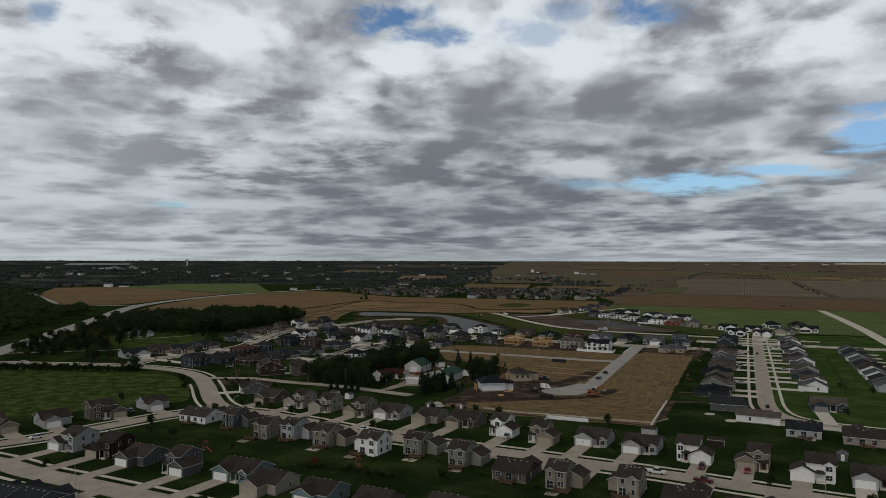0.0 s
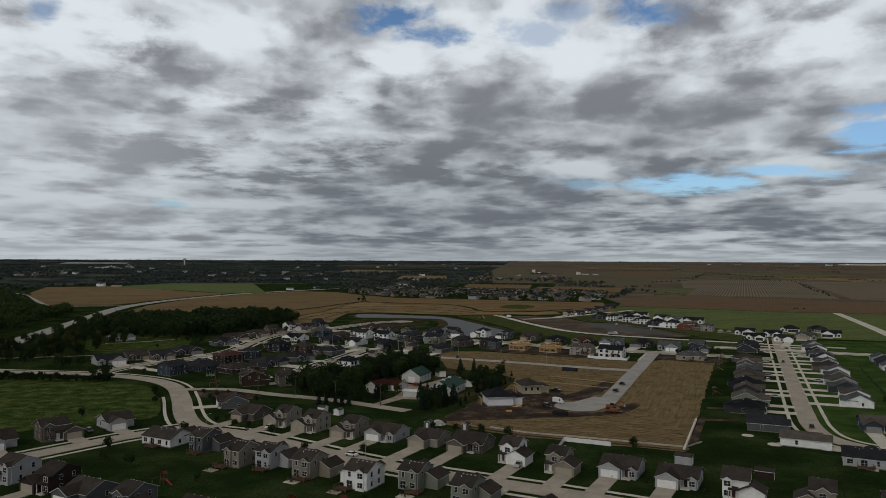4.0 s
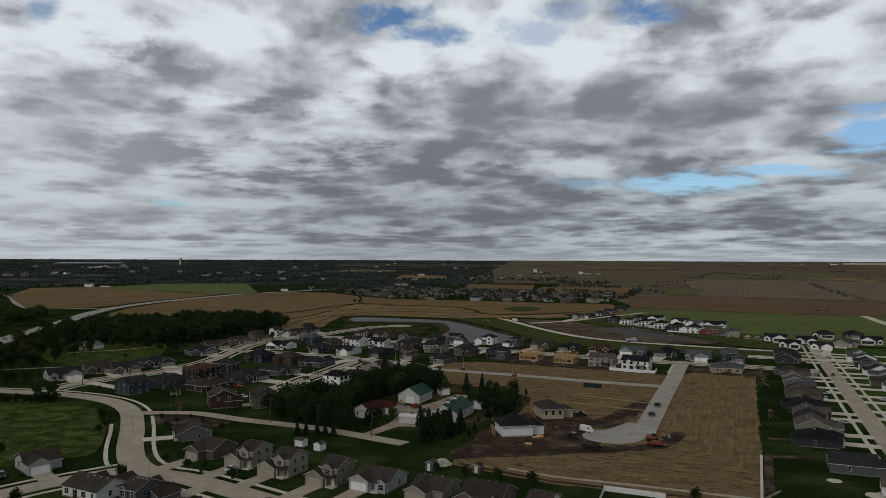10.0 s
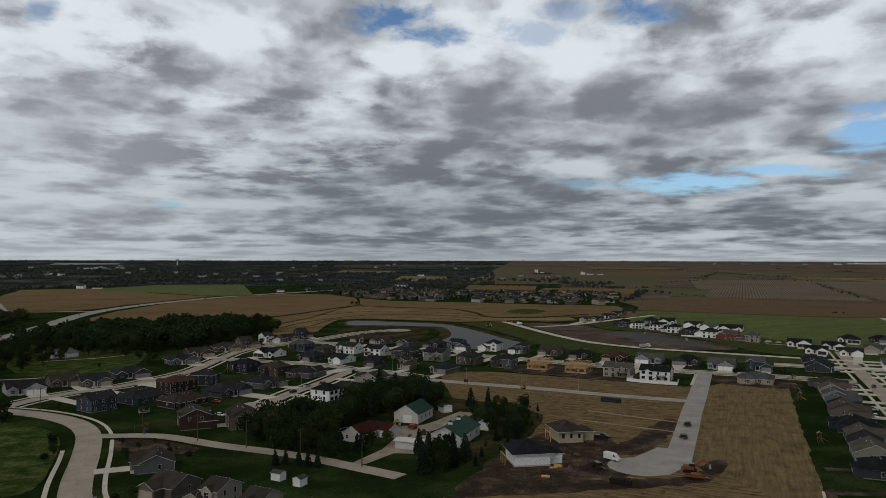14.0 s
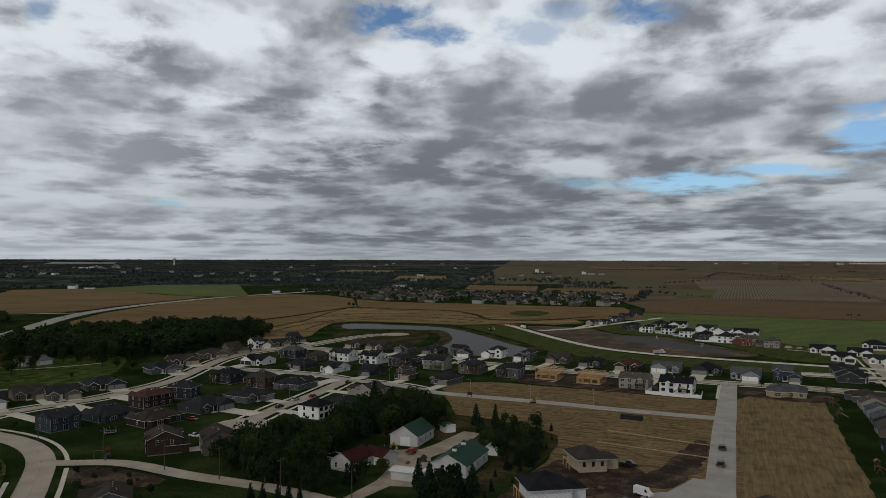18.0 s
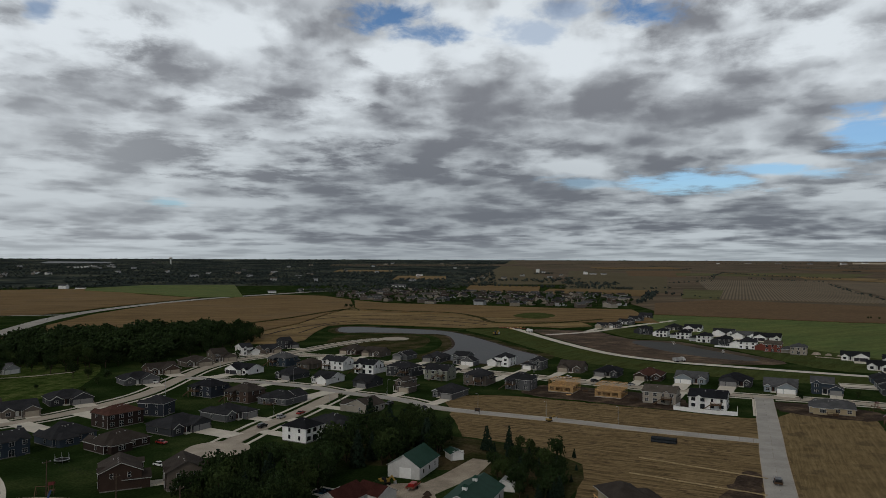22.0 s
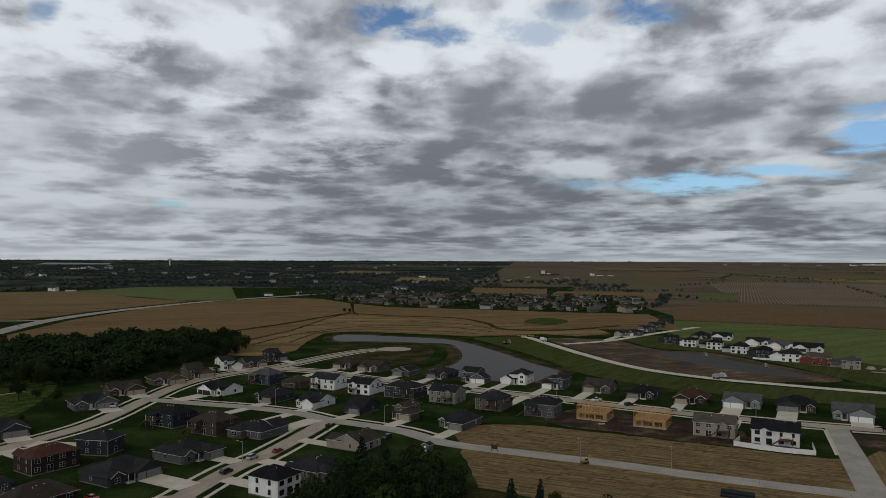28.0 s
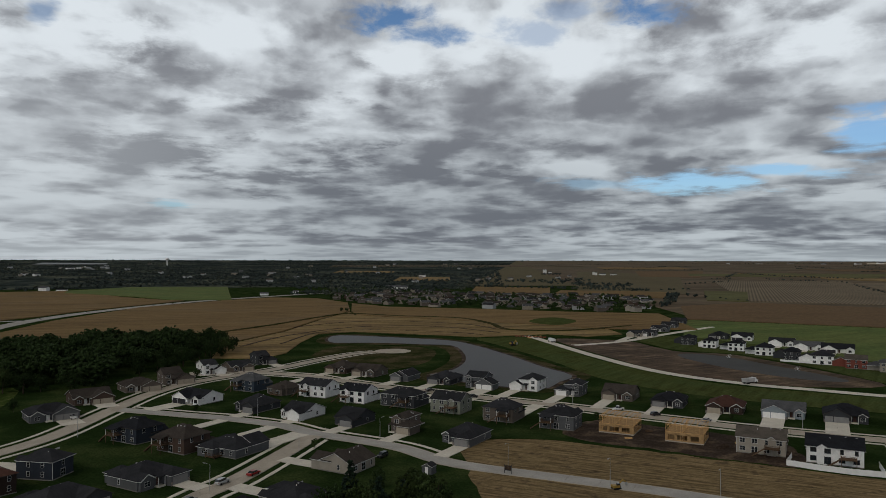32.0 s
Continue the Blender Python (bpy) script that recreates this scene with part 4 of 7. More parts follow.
def house(x, y, turn, w, d, floors, wall, roof, rt, gar, deck=False, lod=0, drive=True, deep=False):
    if wall == "FRAME":
        return framed_house(x, y, turn, w, d)
    HOUSES.append((x, y, max(w, d) * 0.72))
    r = rng
    if lod == 0:
        w, d = w * 0.88, d * 0.95
    m = pose(x, y, 0, 0, 0, turn)
    away = math.cos(radians(turn)) < -0.2      # its back is towards the open land to the south
    kind = "hip" if rt == "h" else "gable"
    root = thing("house", m, f"{'two-storey' if floors == 2 else 'single-storey'} {WORDS[wall]} house with {roof if roof != 'redbrown' else 'red-brown'} {kind} roof and attached garage", "house", "houses of the estate")
    wm, rm = wall_mat(wall), roof_mat(roof)
    ze = 2.8 if floors == 1 else 5.1
    pitch = r.choice((0.44, 0.5, 0.54)) if rt == "h" else r.choice((0.40, 0.45, 0.45, 0.5))
    black = roof == "black" and wall == "white"
    three = w > 13.2
    EDGE[0] = TRIMDARK if wall in ("charcoal", "navy", "umber", "redbrown", "brick", "taupe", "blue") and r.random() < 0.75 else TRIM
    walk_out = floors == 2 and away and d >= 10.4 and lod == 0      # its cellar opens to the garden under the full width of the house
    gw = 8.8 if three and w > 14 else 6.2
    gx = -1 if gar == "L" else 1
    x0, x1, y0, y1 = -w / 2, w / 2, -d / 2, d / 2
    gp = 2.2 if floors == 2 else r.choice((2.0, 3.0, 3.6))
    if floors == 2 and not walk_out:
        # the tall block stands beside the low garage
        if gx < 0:
            x0 = -w / 2 + min(gw - 2.2, w * 0.38)
        else:
            x1 = w / 2 - min(gw - 2.2, w * 0.38)
    ga, gb = (-w / 2 + 0.04, -w / 2 + gw) if gx < 0 else (w / 2 - gw, w / 2 - 0.04)
    gy0, gy1 = y0 - gp, y0 + (4.6 if floors == 2 else 3.5)
    found = Geo().box(x0 - 0.03, y0 - 0.03, -0.4, x1 + 0.03, y1 + 0.03, 0.28)
    part("foundation", found, FOUND, root)
    if rt == "h":
        part("wall", Geo().box(x0, y0, 0, x1, y1, ze), wm, root)
        rf, top = hip_roof(root, x0, x1, y0, y1, ze, pitch, rm)
        axis = "x"
    else:
        axis = "x" if ((x1 - x0) >= d * 0.75 or floors == 2) and not deep else "y"
        g = Geo()
        g.extrude(gable_profile(y0, y1, ze, pitch) if axis == "x" else gable_profile(x0, x1, ze, pitch), *((x0, x1) if axis == "x" else (y0, y1)), axis)
        part("wall", g, wm, root)
        rf, top = gable_roof(root, x0, x1, y0, y1, ze, pitch, axis, rm)
    # garage with its own roof
    gar_ob = part("garage", Geo().extrude(gable_profile(ga, gb, 2.85, 0.5), gy0, gy1, "y") if rt != "h" or r.random() < 0.7 else Geo().box(ga, gy0, 0, gb, gy1, 2.85), wm, root)
    if len(gar_ob.data.vertices) > 8:
        gable_roof(gar_ob, ga, gb, gy0, gy1 + (0.5 if floors == 1 else 0), 2.85, 0.5, "y", rm, "garage_roof", 0.4)
    else:
        hip_roof(gar_ob, ga, gb, gy0, gy1 + 2, 2.85, 0.42, rm, "garage_roof", 0.45)
    dc = "dark" if (wall == "white" and roof == "black") else "grey" if wall in ("charcoal", "navy", "blue", "umber") or (wall == "grey" and d > 11.5) else "tan" if wall in ("tan", "taupe", "redbrown", "brick", "beige", "cream", "sand") else "white"
    doors = [((ga + gb) / 2, 4.9)] if gw < 8 else [(ga + 1.75, 2.7), (gb - 3.0, 4.9)]
    for px, dw in doors:
        part("garage_door", GDOOR[(dw, dc)], None, gar_ob, m=pose(px, gy0 - 0.02, 0.08))
    if lod == 0 and d > 10.2 and not away:
        part("stone_base", Geo().box(ga - 0.04, gy0 - 0.05, 0, doors[0][0] - doors[0][1] / 2 - 0.1, gy0 - 0.002, 1.1), STONE, gar_ob)
        part("stone_base", Geo().box(doors[-1][0] + doors[-1][1] / 2 + 0.1, gy0 - 0.05, 0, gb + 0.04, gy0 - 0.002, 1.1), STONE, gar_ob)
    # front gable over the rooms beside the garage
    ex0, ex1 = (gb + 0.6, w / 2 - 0.3) if gx < 0 else (-w / 2 + 0.3, ga - 0.6)
    ex0, ex1 = max(ex0, x0 + 0.2), min(ex1, x1 - 0.2)
    room = ex1 - ex0
    if room > 3.2:
        fw = min(room * 0.62, 4.6)
        fx = ex1 - fw / 2 if gx < 0 else ex0 + fw / 2
        part("front_gable", Geo().extrude(gable_profile(fx - fw / 2, fx + fw / 2, ze, 0.62), y0 - 0.9, y0 + 0.3, "y"), wm, root)
        gable_roof(root, fx - fw / 2, fx + fw / 2, y0 - 0.9, y0 + fw * 0.62, ze, 0.62, "y", rm, "front_gable_roof", 0.35)
        for fl in range(floors):
            window(root, "shuttered" if roof == "brown" and fw > 3.4 else "two", fx, y0 - 0.91, 0.95 + 2.5 * fl, 0, black)
        if floors == 1 and room > 4.4 and lod == 0:
            part("gable_trim", Geo().beam((fx - fw / 2 - 0.3, y0 - 1.27, ze - 0.1), (fx, y0 - 1.27, ze + 0.62 * fw / 2 + 0.1), 0.05, 0.2).beam((fx, y0 - 1.27, ze + 0.62 * fw / 2 + 0.1), (fx + fw / 2 + 0.3, y0 - 1.27, ze - 0.1), 0.05, 0.2), TRIM, root)
        px = (ex0 + 0.9) if gx < 0 else (ex1 - 0.9)
        part("front_door", FDOOR[r.choice(("white", "dark", "red"))], None, root, m=pose(px, y0 - 0.02, 0.35))
        pr = Geo().extrude([(y0 - 1.9, 2.75), (y0 + 0.2, 3.2), (y0 + 0.2, 3.35), (y0 - 1.9, 2.9)], px - 1.2, px + 1.2, "x")
        pc = part("porch_roof", pr, rm, root)
        part("porch_floor", Geo().box(px - 1.2, y0 - 1.9, -0.2, px + 1.2, y0, 0.3), NEWCONC, root)
        for s in (-1, 1):
            part("porch_post", Geo().box(px + s * 1.05 - 0.09, y0 - 1.8, 0.3, px + s * 1.05 + 0.09, y0 - 1.62, 2.8), TRIM, pc)
    elif floors == 2 and not walk_out:
        # a gable over the upper rooms and a porch beside the garage
        fx, h2 = (x0 + x1) / 2, min(1.9, (x1 - x0) * 0.3)
        part("front_gable", Geo().extrude([(fx - h2, 2.9), (fx + h2, 2.9), (fx + h2, ze - 0.1), (fx, ze - 0.1 + 0.66 * h2), (fx - h2, ze - 0.1)], y0 - 0.7, y0 + 0.2, "y"), wm, root)
        gable_roof(root, fx - h2, fx + h2, y0 - 0.7, y0 + 2.4, ze - 0.1, 0.66, "y", rm, "front_gable_roof", 0.3)
        window(root, "two", fx, y0 - 0.71, 3.4, 0, black)
        px = (ex0 + ex1) / 2
        if room > 1.4:
            part("front_door", FDOOR[r.choice(("white", "dark", "red"))], None, root, m=pose(px, y0 - 0.02, 0.35))
            pc = part("porch_roof", Geo().extrude([(y0 - 2.0, 2.7), (y0 + 0.2, 3.3), (y0 + 0.2, 3.45), (y0 - 2.0, 2.85)], ex0 - 0.3, ex1 + 0.3, "x"), rm, root)
            part("porch_floor", Geo().box(ex0 - 0.2, y0 - 1.9, -0.2, ex1 + 0.2, y0, 0.3), NEWCONC, root)
            for q in (ex0, ex1):
                part("porch_post", Geo().box(q - 0.09, y0 - 1.8, 0.3, q + 0.09, y0 - 1.62, 2.75), TRIM, pc)
    if floors == 2 and away and lod == 0 and rt == "g":
        # a small gable breaks the eaves at the back
        qx = x0 + (x1 - x0) * r.choice((0.28, 0.72))
        part("rear_gable", Geo().extrude(gable_profile(qx - 1.3, qx + 1.3, ze - 0.05, 0.6), y1 - 0.2, y1 + 0.45, "y"), wm, root)
        gable_roof(root, qx - 1.3, qx + 1.3, y1 - 2.2, y1 + 0.45, ze - 0.05, 0.6, "y", rm, "rear_gable_roof", 0.3)
    # back: rows of windows and a glazed door
    bw = x1 - x0
    n = (4 if bw > 13 else 3 if bw > 8 else 2) if away else 1
    for fl in range(floors):
        for i in range(n):
            px = x0 + bw * (i + 0.5) / n
            if fl == 0 and i == (n // 2):
                window(root, "tall", px, y1 + (0.46 if floors == 2 and away and lod == 0 and rt == "g" and abs(px - qx) < 2.0 else 0.01), 0.35, 180, black)
            else:
                window(root, r.choice(("one", "two", "two")), px, y1 + (0.46 if floors == 2 and away and lod == 0 and rt == "g" and abs(px - qx) < 2.0 else 0.01), 0.95 + 2.5 * fl, 180, black)
    for sx, turn2 in ((x0 - 0.01, -90), (x1 + 0.01, 90)):
        for fl in range(floors):
            if floors == 2 and fl == 0 and ((sx < 0) == (gx < 0)):
                continue
            for py in ((-d * 0.2, d * 0.22) if lod == 0 and floors == 2 else (d * 0.1,)):
                window(root, "one", sx, py, 0.95 + 2.5 * fl, turn2, black)
    if lod == 0:
        zz = top - 0.12
        for i in range(4 if y < 300 else r.choice((2, 3))):
            if rt == "h":
                vx, vy, vz = (x1 - x0) * (-0.12 + 0.12 * i), 1.0, top - 0.1 - pitch * (1.0 if abs(x1 - x0) >= d else 1.6)
            elif axis == "x":
                vx, vy, vz = x0 + (x1 - x0) * (i + 0.6) / 5.2, (y0 + y1) / 2 + 0.5, zz - pitch * 0.5
            else:
                vx, vy, vz = (x0 + x1) / 2 + 0.5, y0 + d * (i + 0.6) / 5.2, zz - pitch * 0.5
            part("roof_vent", VENT, None, rf, m=pose(vx, vy, vz))
        part("vent_pipe", PIPE, None, rf, m=pose((x0 + x1) / 2 + 1.2, (y0 + y1) / 2 + 1.6, top - pitch * 1.6 - 0.1))
        part("downpipe", Geo().box(x1 - 0.12, y1 + 0.01, 0, x1 - 0.02, y1 + 0.1, ze), TRIM, root)
    if deck:
        high = walk_out and wall != "sand"
        dx = r.choice((-1, 1)) * w * 0.24 if walk_out else r.uniform(-1.0, 1.0)
        add_deck(root, dx, y1 + 0.02, 2.75 if high else 0.55, 4.2, 3.2)
        if high and rt == "h":
            # the roof runs out over the deck
            dr = part("deck_roof", Geo().extrude([(y1 - 0.4, ze + 0.35), (y1 + 3.5, ze - 0.35), (y1 + 3.5, ze - 0.2), (y1 - 0.4, ze + 0.5)], dx - 2.5, dx + 2.5, "x"), rm, root)
            for q in (-1.95, 1.95):
                part("roof_post", Geo().box(dx + q - 0.1, y1 + 3.0, 2.7, dx + q + 0.1, y1 + 3.2, ze - 0.2), TRIM, dr)
    if lod == 0 and rt == "h" and floors == 1 and d >= 11 and drive:
        # a lower wing runs out at the back
        rx, rw = (-gx) * w * 0.2, w * 0.22
        part("rear_wing", Geo().box(rx - rw, y1 - 0.5, 0, rx + rw, y1 + 2.4, 2.8), wm, root)
        hip_roof(root, rx - rw, rx + rw, y1 - 3.2, y1 + 2.4, 2.8, 0.5, rm, "rear_wing_roof", 0.42)
        window(root, "three", rx, y1 + 2.41, 0.95, 180, black)
    # driveway of slabs down to the street
    if drive:
        fx, fy = math.sin(radians(turn)), -math.cos(radians(turn))
        c = m @ Vector(((ga + gb) / 2, gy0, 0))
        reach = to_road(c.x, c.y, fx, fy)
        if reach is None:
            reach = 9.0
        dw = (gw - 1.0) / 2
        g, k = Geo(), max(2, int(reach / 3.4))
        DRIVES.append((c.x + fx * reach / 2, c.y + fy * reach / 2, reach / 2 + 2.2))
        for i in range(k):
            for s in (0, 1):
                a = (ga + gb) / 2 - dw + s * dw
                g.box(a + 0.02, gy0 - reach * (i + 1) / k + 0.02, -0.1, a + dw - 0.02, gy0 - reach * i / k - 0.02, 0.19)
        # newer plots get paler slabs; past x 115 these also stand in for sunshine
        solo("driveway", g, NEWCONC if (floors == 1 and d > 11.5) or x > 115 or y > 320 else CONCRETE, "pale concrete driveway from garage to street", "driveway", "driveways", m=m, kind="structure")
    return root


def framed_house(x, y, turn, w, d):
    """A house of which only the timber frame and the sheathing stand."""
    HOUSES.append((x, y, 9))
    root = thing("timber_house", pose(x, y, 0, 0, 0, turn), "unfinished house of raw yellow timber framing without roof", "house frame", "houses under construction")
    part("foundation", Geo().box(-w / 2, -d / 2, -0.3, w / 2, d / 2, 0.5), CONCRETE, root)
    for fl in range(2):
        z = 0.4 + fl * 2.6
        part("floor_deck", Geo().box(-w / 2, -d / 2, z, w / 2, d / 2, z + 0.3), SHEATH, root)
        for px, py, qx, qy in ((-1, -1, 1, -1), (1, -1, 1, 1), (1, 1, -1, 1), (-1, 1, -1, -1), (0.1, -1, 0.1, 1)):
            a, b = Vector((px * w / 2 * 0.985, py * d / 2 * 0.985)), Vector((qx * w / 2 * 0.985, qy * d / 2 * 0.985))
            g = Geo().beam((a.x, a.y, z + 2.75), (b.x, b.y, z + 2.75), 0.12, 0.1).beam((a.x, a.y, z + 0.4), (b.x, b.y, z + 0.4), 0.12, 0.1)
            n = int((b - a).length / 1.15)
            for i in range(n + 1):
                p = a.lerp(b, i / n)
                g.box(p.x - 0.03, p.y - 0.06, z + 0.3, p.x + 0.025, p.y + 0.05, z + 2.6)
            part("stud_wall", g, WOOD, root)
        if fl == 0:
            for a, b in ((-w / 2, -w * 0.38), (-w * 0.16, -w * 0.08), (w * 0.2, w * 0.26), (w * 0.42, w / 2)):
                part("sheathing", Geo().box(a, d / 2 + 0.0, 0.5, b, d / 2 + 0.04, 3.2), SHEATH, root)
            part("sheathing", Geo().box(-w * 0.38, d / 2, 2.5, w * 0.42, d / 2 + 0.04, 3.0), SHEATH, root)
    for i in range(7):
        px = -w / 2 + w * (i + 0.5) / 7
        part("joist", Geo().beam((px, -d / 2, 5.9), (px, d / 2, 5.9), 0.08, 0.25), WOOD, root)


# ---------------- the streets ----------------
# north side of the estate road
house(-65.6, 308.3, -28, 10.5, 10.5, 1, "taupe", "brown", "g", "L")
house(-51.3, 298.1, -28, 10.5, 9.0, 2, "beige", "brown", "g", "L")
house(-39.1, 289.3, -28, 11.1, 9.0, 2, "cream", "brown", "g", "L")
house(-24.1, 280.8, -28, 10.5, 9.0, 2, "tan", "brown", "g", "L")
house(-10.5, 276.8, -28, 12.6, 10.5, 1, "pale", "brown", "g", "L")
house(4.7, 269.3, -28, 10.5, 10.5, 1, "beige", "brown", "g", "L")
house(18.2, 263.2, -28, 12.6, 10.5, 1, "taupe", "brown", "g", "L")
house(31.8, 248.8, -28, 10.5, 9.0, 2, "white", "brown", "g", "R")
house(44.5, 238.4, -28, 10.5, 9.0, 2, "tan", "brown", "g", "R")
house(60.7, 235.3, -28, 12.1, 10.5, 1, "pale", "brown", "g", "L")
house(74.6, 226.4, -28, 12.3, 10.5, 1, "pale", "brown", "g", "L")
house(87.9, 214.8, -28, 11.9, 9.0, 2, "white", "brown", "g", "R")
house(102.4, 207.0, -28, 10.5, 9.0, 2, "tan", "brown", "g", "L")
house(114.6, 195.4, -28, 13.0, 9.0, 2, "white", "brown", "g", "L")
house(129.1, 190.0, -28, 12.8, 10.5, 1, "pale", "brown", "g", "L")
# south side of the estate road
house(-84.4, 269.1, 152, 15.0, 10.5, 1, "white", "brown", "g", "L", deck=True)
house(-67.4, 259.8, 152, 10.5, 9.0, 2, "grey", "brown", "g", "L", deck=True)
house(-54.4, 244.7, 152, 10.5, 9.0, 2, "tan", "brown", "g", "R", deck=True)
house(-41.6, 241.6, 152, 10.5, 9.0, 2, "pale", "brown", "g", "L", deck=True)
house(-28.4, 232.2, 152, 11.8, 9.0, 2, "tan", "brown", "g", "L", deck=True)
house(-15.4, 223.6, 152, 12.9, 9.0, 2, "white", "brown", "g", "R", deck=True)
house(2.3, 221.7, 152, 11.4, 9.0, 2, "green", "brown", "g", "L", deck=True)
house(16.0, 208.9, 152, 10.5, 9.0, 2, "green", "brown", "g", "L", deck=True)
house(29.1, 195.9, 152, 11.4, 10.5, 1, "taupe", "brown", "g", "L", deck=True)
house(42.3, 187.3, 152, 10.5, 9.0, 2, "tan", "brown", "g", "L", deck=True)
house(57.1, 182.2, 152, 10.5, 9.0, 2, "beige", "brown", "g", "R", deck=True)
house(69.5, 170.6, 152, 11.3, 10.5, 1, "tan", "brown", "g", "L", deck=True)
house(82.5, 160.0, 152, 14.3, 10.5, 1, "tan", "brown", "g", "L", deck=True)
# south road
house(-112.9, 229.1, -28, 13.0, 9.0, 2, "pale", "brown", "g", "L")
house(-97.1, 220.7, -28, 11.9, 9.0, 2, "redbrown", "brown", "g", "L")
house(-83.3, 212.6, -28, 10.5, 10.5, 1, "grey", "brown", "g", "L")
house(-66.7, 202.6, -28, 10.5, 9.0, 2, "grey", "brown", "g", "R")
house(-48.5, 196.9, -28, 13.9, 10.5, 1, "teal", "brown", "g", "L")
house(-37.7, 185.6, -28, 10.5, 10.5, 1, "cream", "brown", "g", "L")
house(-23.0, 176.9, -28, 10.8, 10.5, 1, "teal", "brown", "g", "L")
house(-8.1, 169.5, -28, 10.5, 10.5, 1, "taupe", "brown", "g", "L")
house(9.8, 163.8, -28, 10.5, 10.5, 1, "redbrown", "brown", "g", "L")
# south road, near side
house(-103.6, 173.7, 152, 13.0, 10.5, 1, "grey", "charcoal", "g", "L")
house(-94.0, 170.0, 152, 13.0, 10.5, 1, "grey", "charcoal", "g", "L")
# side road
house(-151.8, 251.3, 45, 10.5, 9.0, 2, "tan", "brown", "g", "R")
house(-139.1, 263.7, 45, 11.6, 10.5, 1, "pale", "brown", "g", "L")
house(-125.1, 276.3, 45, 14.6, 9.0, 2, "taupe", "brown", "g", "R")
house(-113.0, 293.7, 45, 11.1, 10.5, 1, "pale", "brown", "g", "L")
# east road
house(129.5, 268.0, 62, 10.0, 13.0, 1, "white", "taupe", "g", "L", deep=True)
house(128.0, 291.5, 67, 12.0, 13.0, 1, "grey", "charcoal", "g", "L", deep=True)
# east road
house(170.3, 291.0, -20, 15.0, 11.5, 1, "blue", "taupe", "g", "L")
# corner of the east road
house(137.2, 245.1, 152, 12.7, 10.5, 1, "pale", "charcoal", "g", "L", deck=True)
house(153.1, 233.6, 152, 16.5, 10.5, 1, "beige", "brown", "g", "R", deck=True)
# north side of the ridge road
house(-51.5, 665.5, -28, 14.6, 13.0, 1, "brick", "brown", "h", "L")
house(-35.7, 654.8, -28, 15.2, 13.0, 1, "taupe", "brown", "g", "L")
house(-16.4, 639.7, -28, 10.5, 13.0, 1, "grey", "charcoal", "g", "L")
house(3.5, 630.8, -28, 13.9, 13.0, 1, "charcoal", "charcoal", "h", "L")
house(21.9, 618.1, -28, 16.8, 11.0, 2, "grey", "charcoal", "g", "R")
house(42.2, 613.3, -28, 15.4, 11.0, 2, "white", "charcoal", "h", "L")
house(60.1, 600.3, -28, 12.9, 11.0, 2, "grey", "charcoal", "h", "L")
house(80.1, 590.8, -28, 15.1, 13.0, 1, "taupe", "brown", "g", "L")
house(96.9, 576.0, -28, 14.2, 13.0, 1, "charcoal", "black", "h", "L")
house(116.1, 564.6, -28, 15.3, 13.0, 1, "redbrown", "redbrown", "h", "L")
house(135.3, 556.0, -28, 17.0, 13.0, 1, "sky", "grey", "g", "L")
house(154.9, 547.9, -28, 16.7, 13.0, 1, "charcoal", "black", "h", "L")
house(169.3, 530.6, -28, 16.4, 13.0, 1, "sky", "grey", "g", "R")
house(188.7, 525.0, -28, 15.4, 11.0, 2, "blue", "grey", "g", "R")
# south side of the ridge road
house(-87.1, 610.5, 152, 14.2, 11.0, 2, "blue", "grey", "h", "L", deck=True)
house(-69.9, 603.6, 152, 12.8, 12.0, 1, "taupe", "brown", "h", "R", deck=True)
house(-53.3, 596.5, 152, 16.3, 11.0, 2, "white", "charcoal", "g", "L", deck=True)
house(-34.3, 583.4, 152, 13.9, 11.0, 2, "white", "black", "g", "L", deck=True)
house(-14.7, 575.2, 152, 18.0, 11.0, 2, "charcoal", "charcoal", "h", "L", deck=True)
house(4.9, 563.6, 152, 14.9, 11.0, 2, "green", "charcoal", "g", "R", deck=True)
house(24.3, 548.3, 152, 13.6, 11.0, 2, "taupe", "charcoal", "h", "L", deck=True)
house(44.2, 535.6, 152, 14.4, 11.0, 2, "grey", "charcoal", "h", "R", deck=True)
house(64.3, 529.5, 152, 12.2, 12.0, 1, "FRAME", "-", "g", "L")
house(83.7, 516.7, 152, 12.3, 12.0, 1, "FRAME", "-", "g", "L")
house(102.3, 501.9, 152, 16.0, 11.0, 2, "beige", "taupe", "g", "L", deck=True)
house(119.0, 490.1, 152, 17.1, 11.0, 2, "white", "black", "g", "R", deck=True)
house(166.9, 481.1, 152, 18.9, 12.0, 1, "sand", "grey", "h", "L", deck=True)
# north side of the plot road
house(-102.0, 582.5, -30, 16.8, 13.0, 1, "white", "black", "g", "L")
house(-73.2, 567.3, -30, 13.7, 13.0, 1, "charcoal", "charcoal", "h", "R")
house(-52.4, 553.9, -30, 12.6, 13.0, 1, "white", "charcoal", "g", "R")
house(-31.2, 542.3, -30, 10.7, 13.0, 1, "charcoal", "charcoal", "g", "R")
house(-10.4, 530.4, -30, 10.5, 11.0, 2, "taupe", "brown", "h", "R")
house(9.4, 516.7, -30, 13.4, 13.0, 1, "grey", "charcoal", "h", "R")
# south side of the plot road
house(-101.4, 516.7, 150, 14.2, 11.0, 2, "navy", "black", "h", "L", deck=True)
house(-81.5, 504.4, 150, 13.9, 11.0, 2, "brick", "brown", "h", "L", deck=True)
house(-65.3, 500.9, 150, 16.9, 12.0, 1, "grey", "charcoal", "h", "L", deck=True)
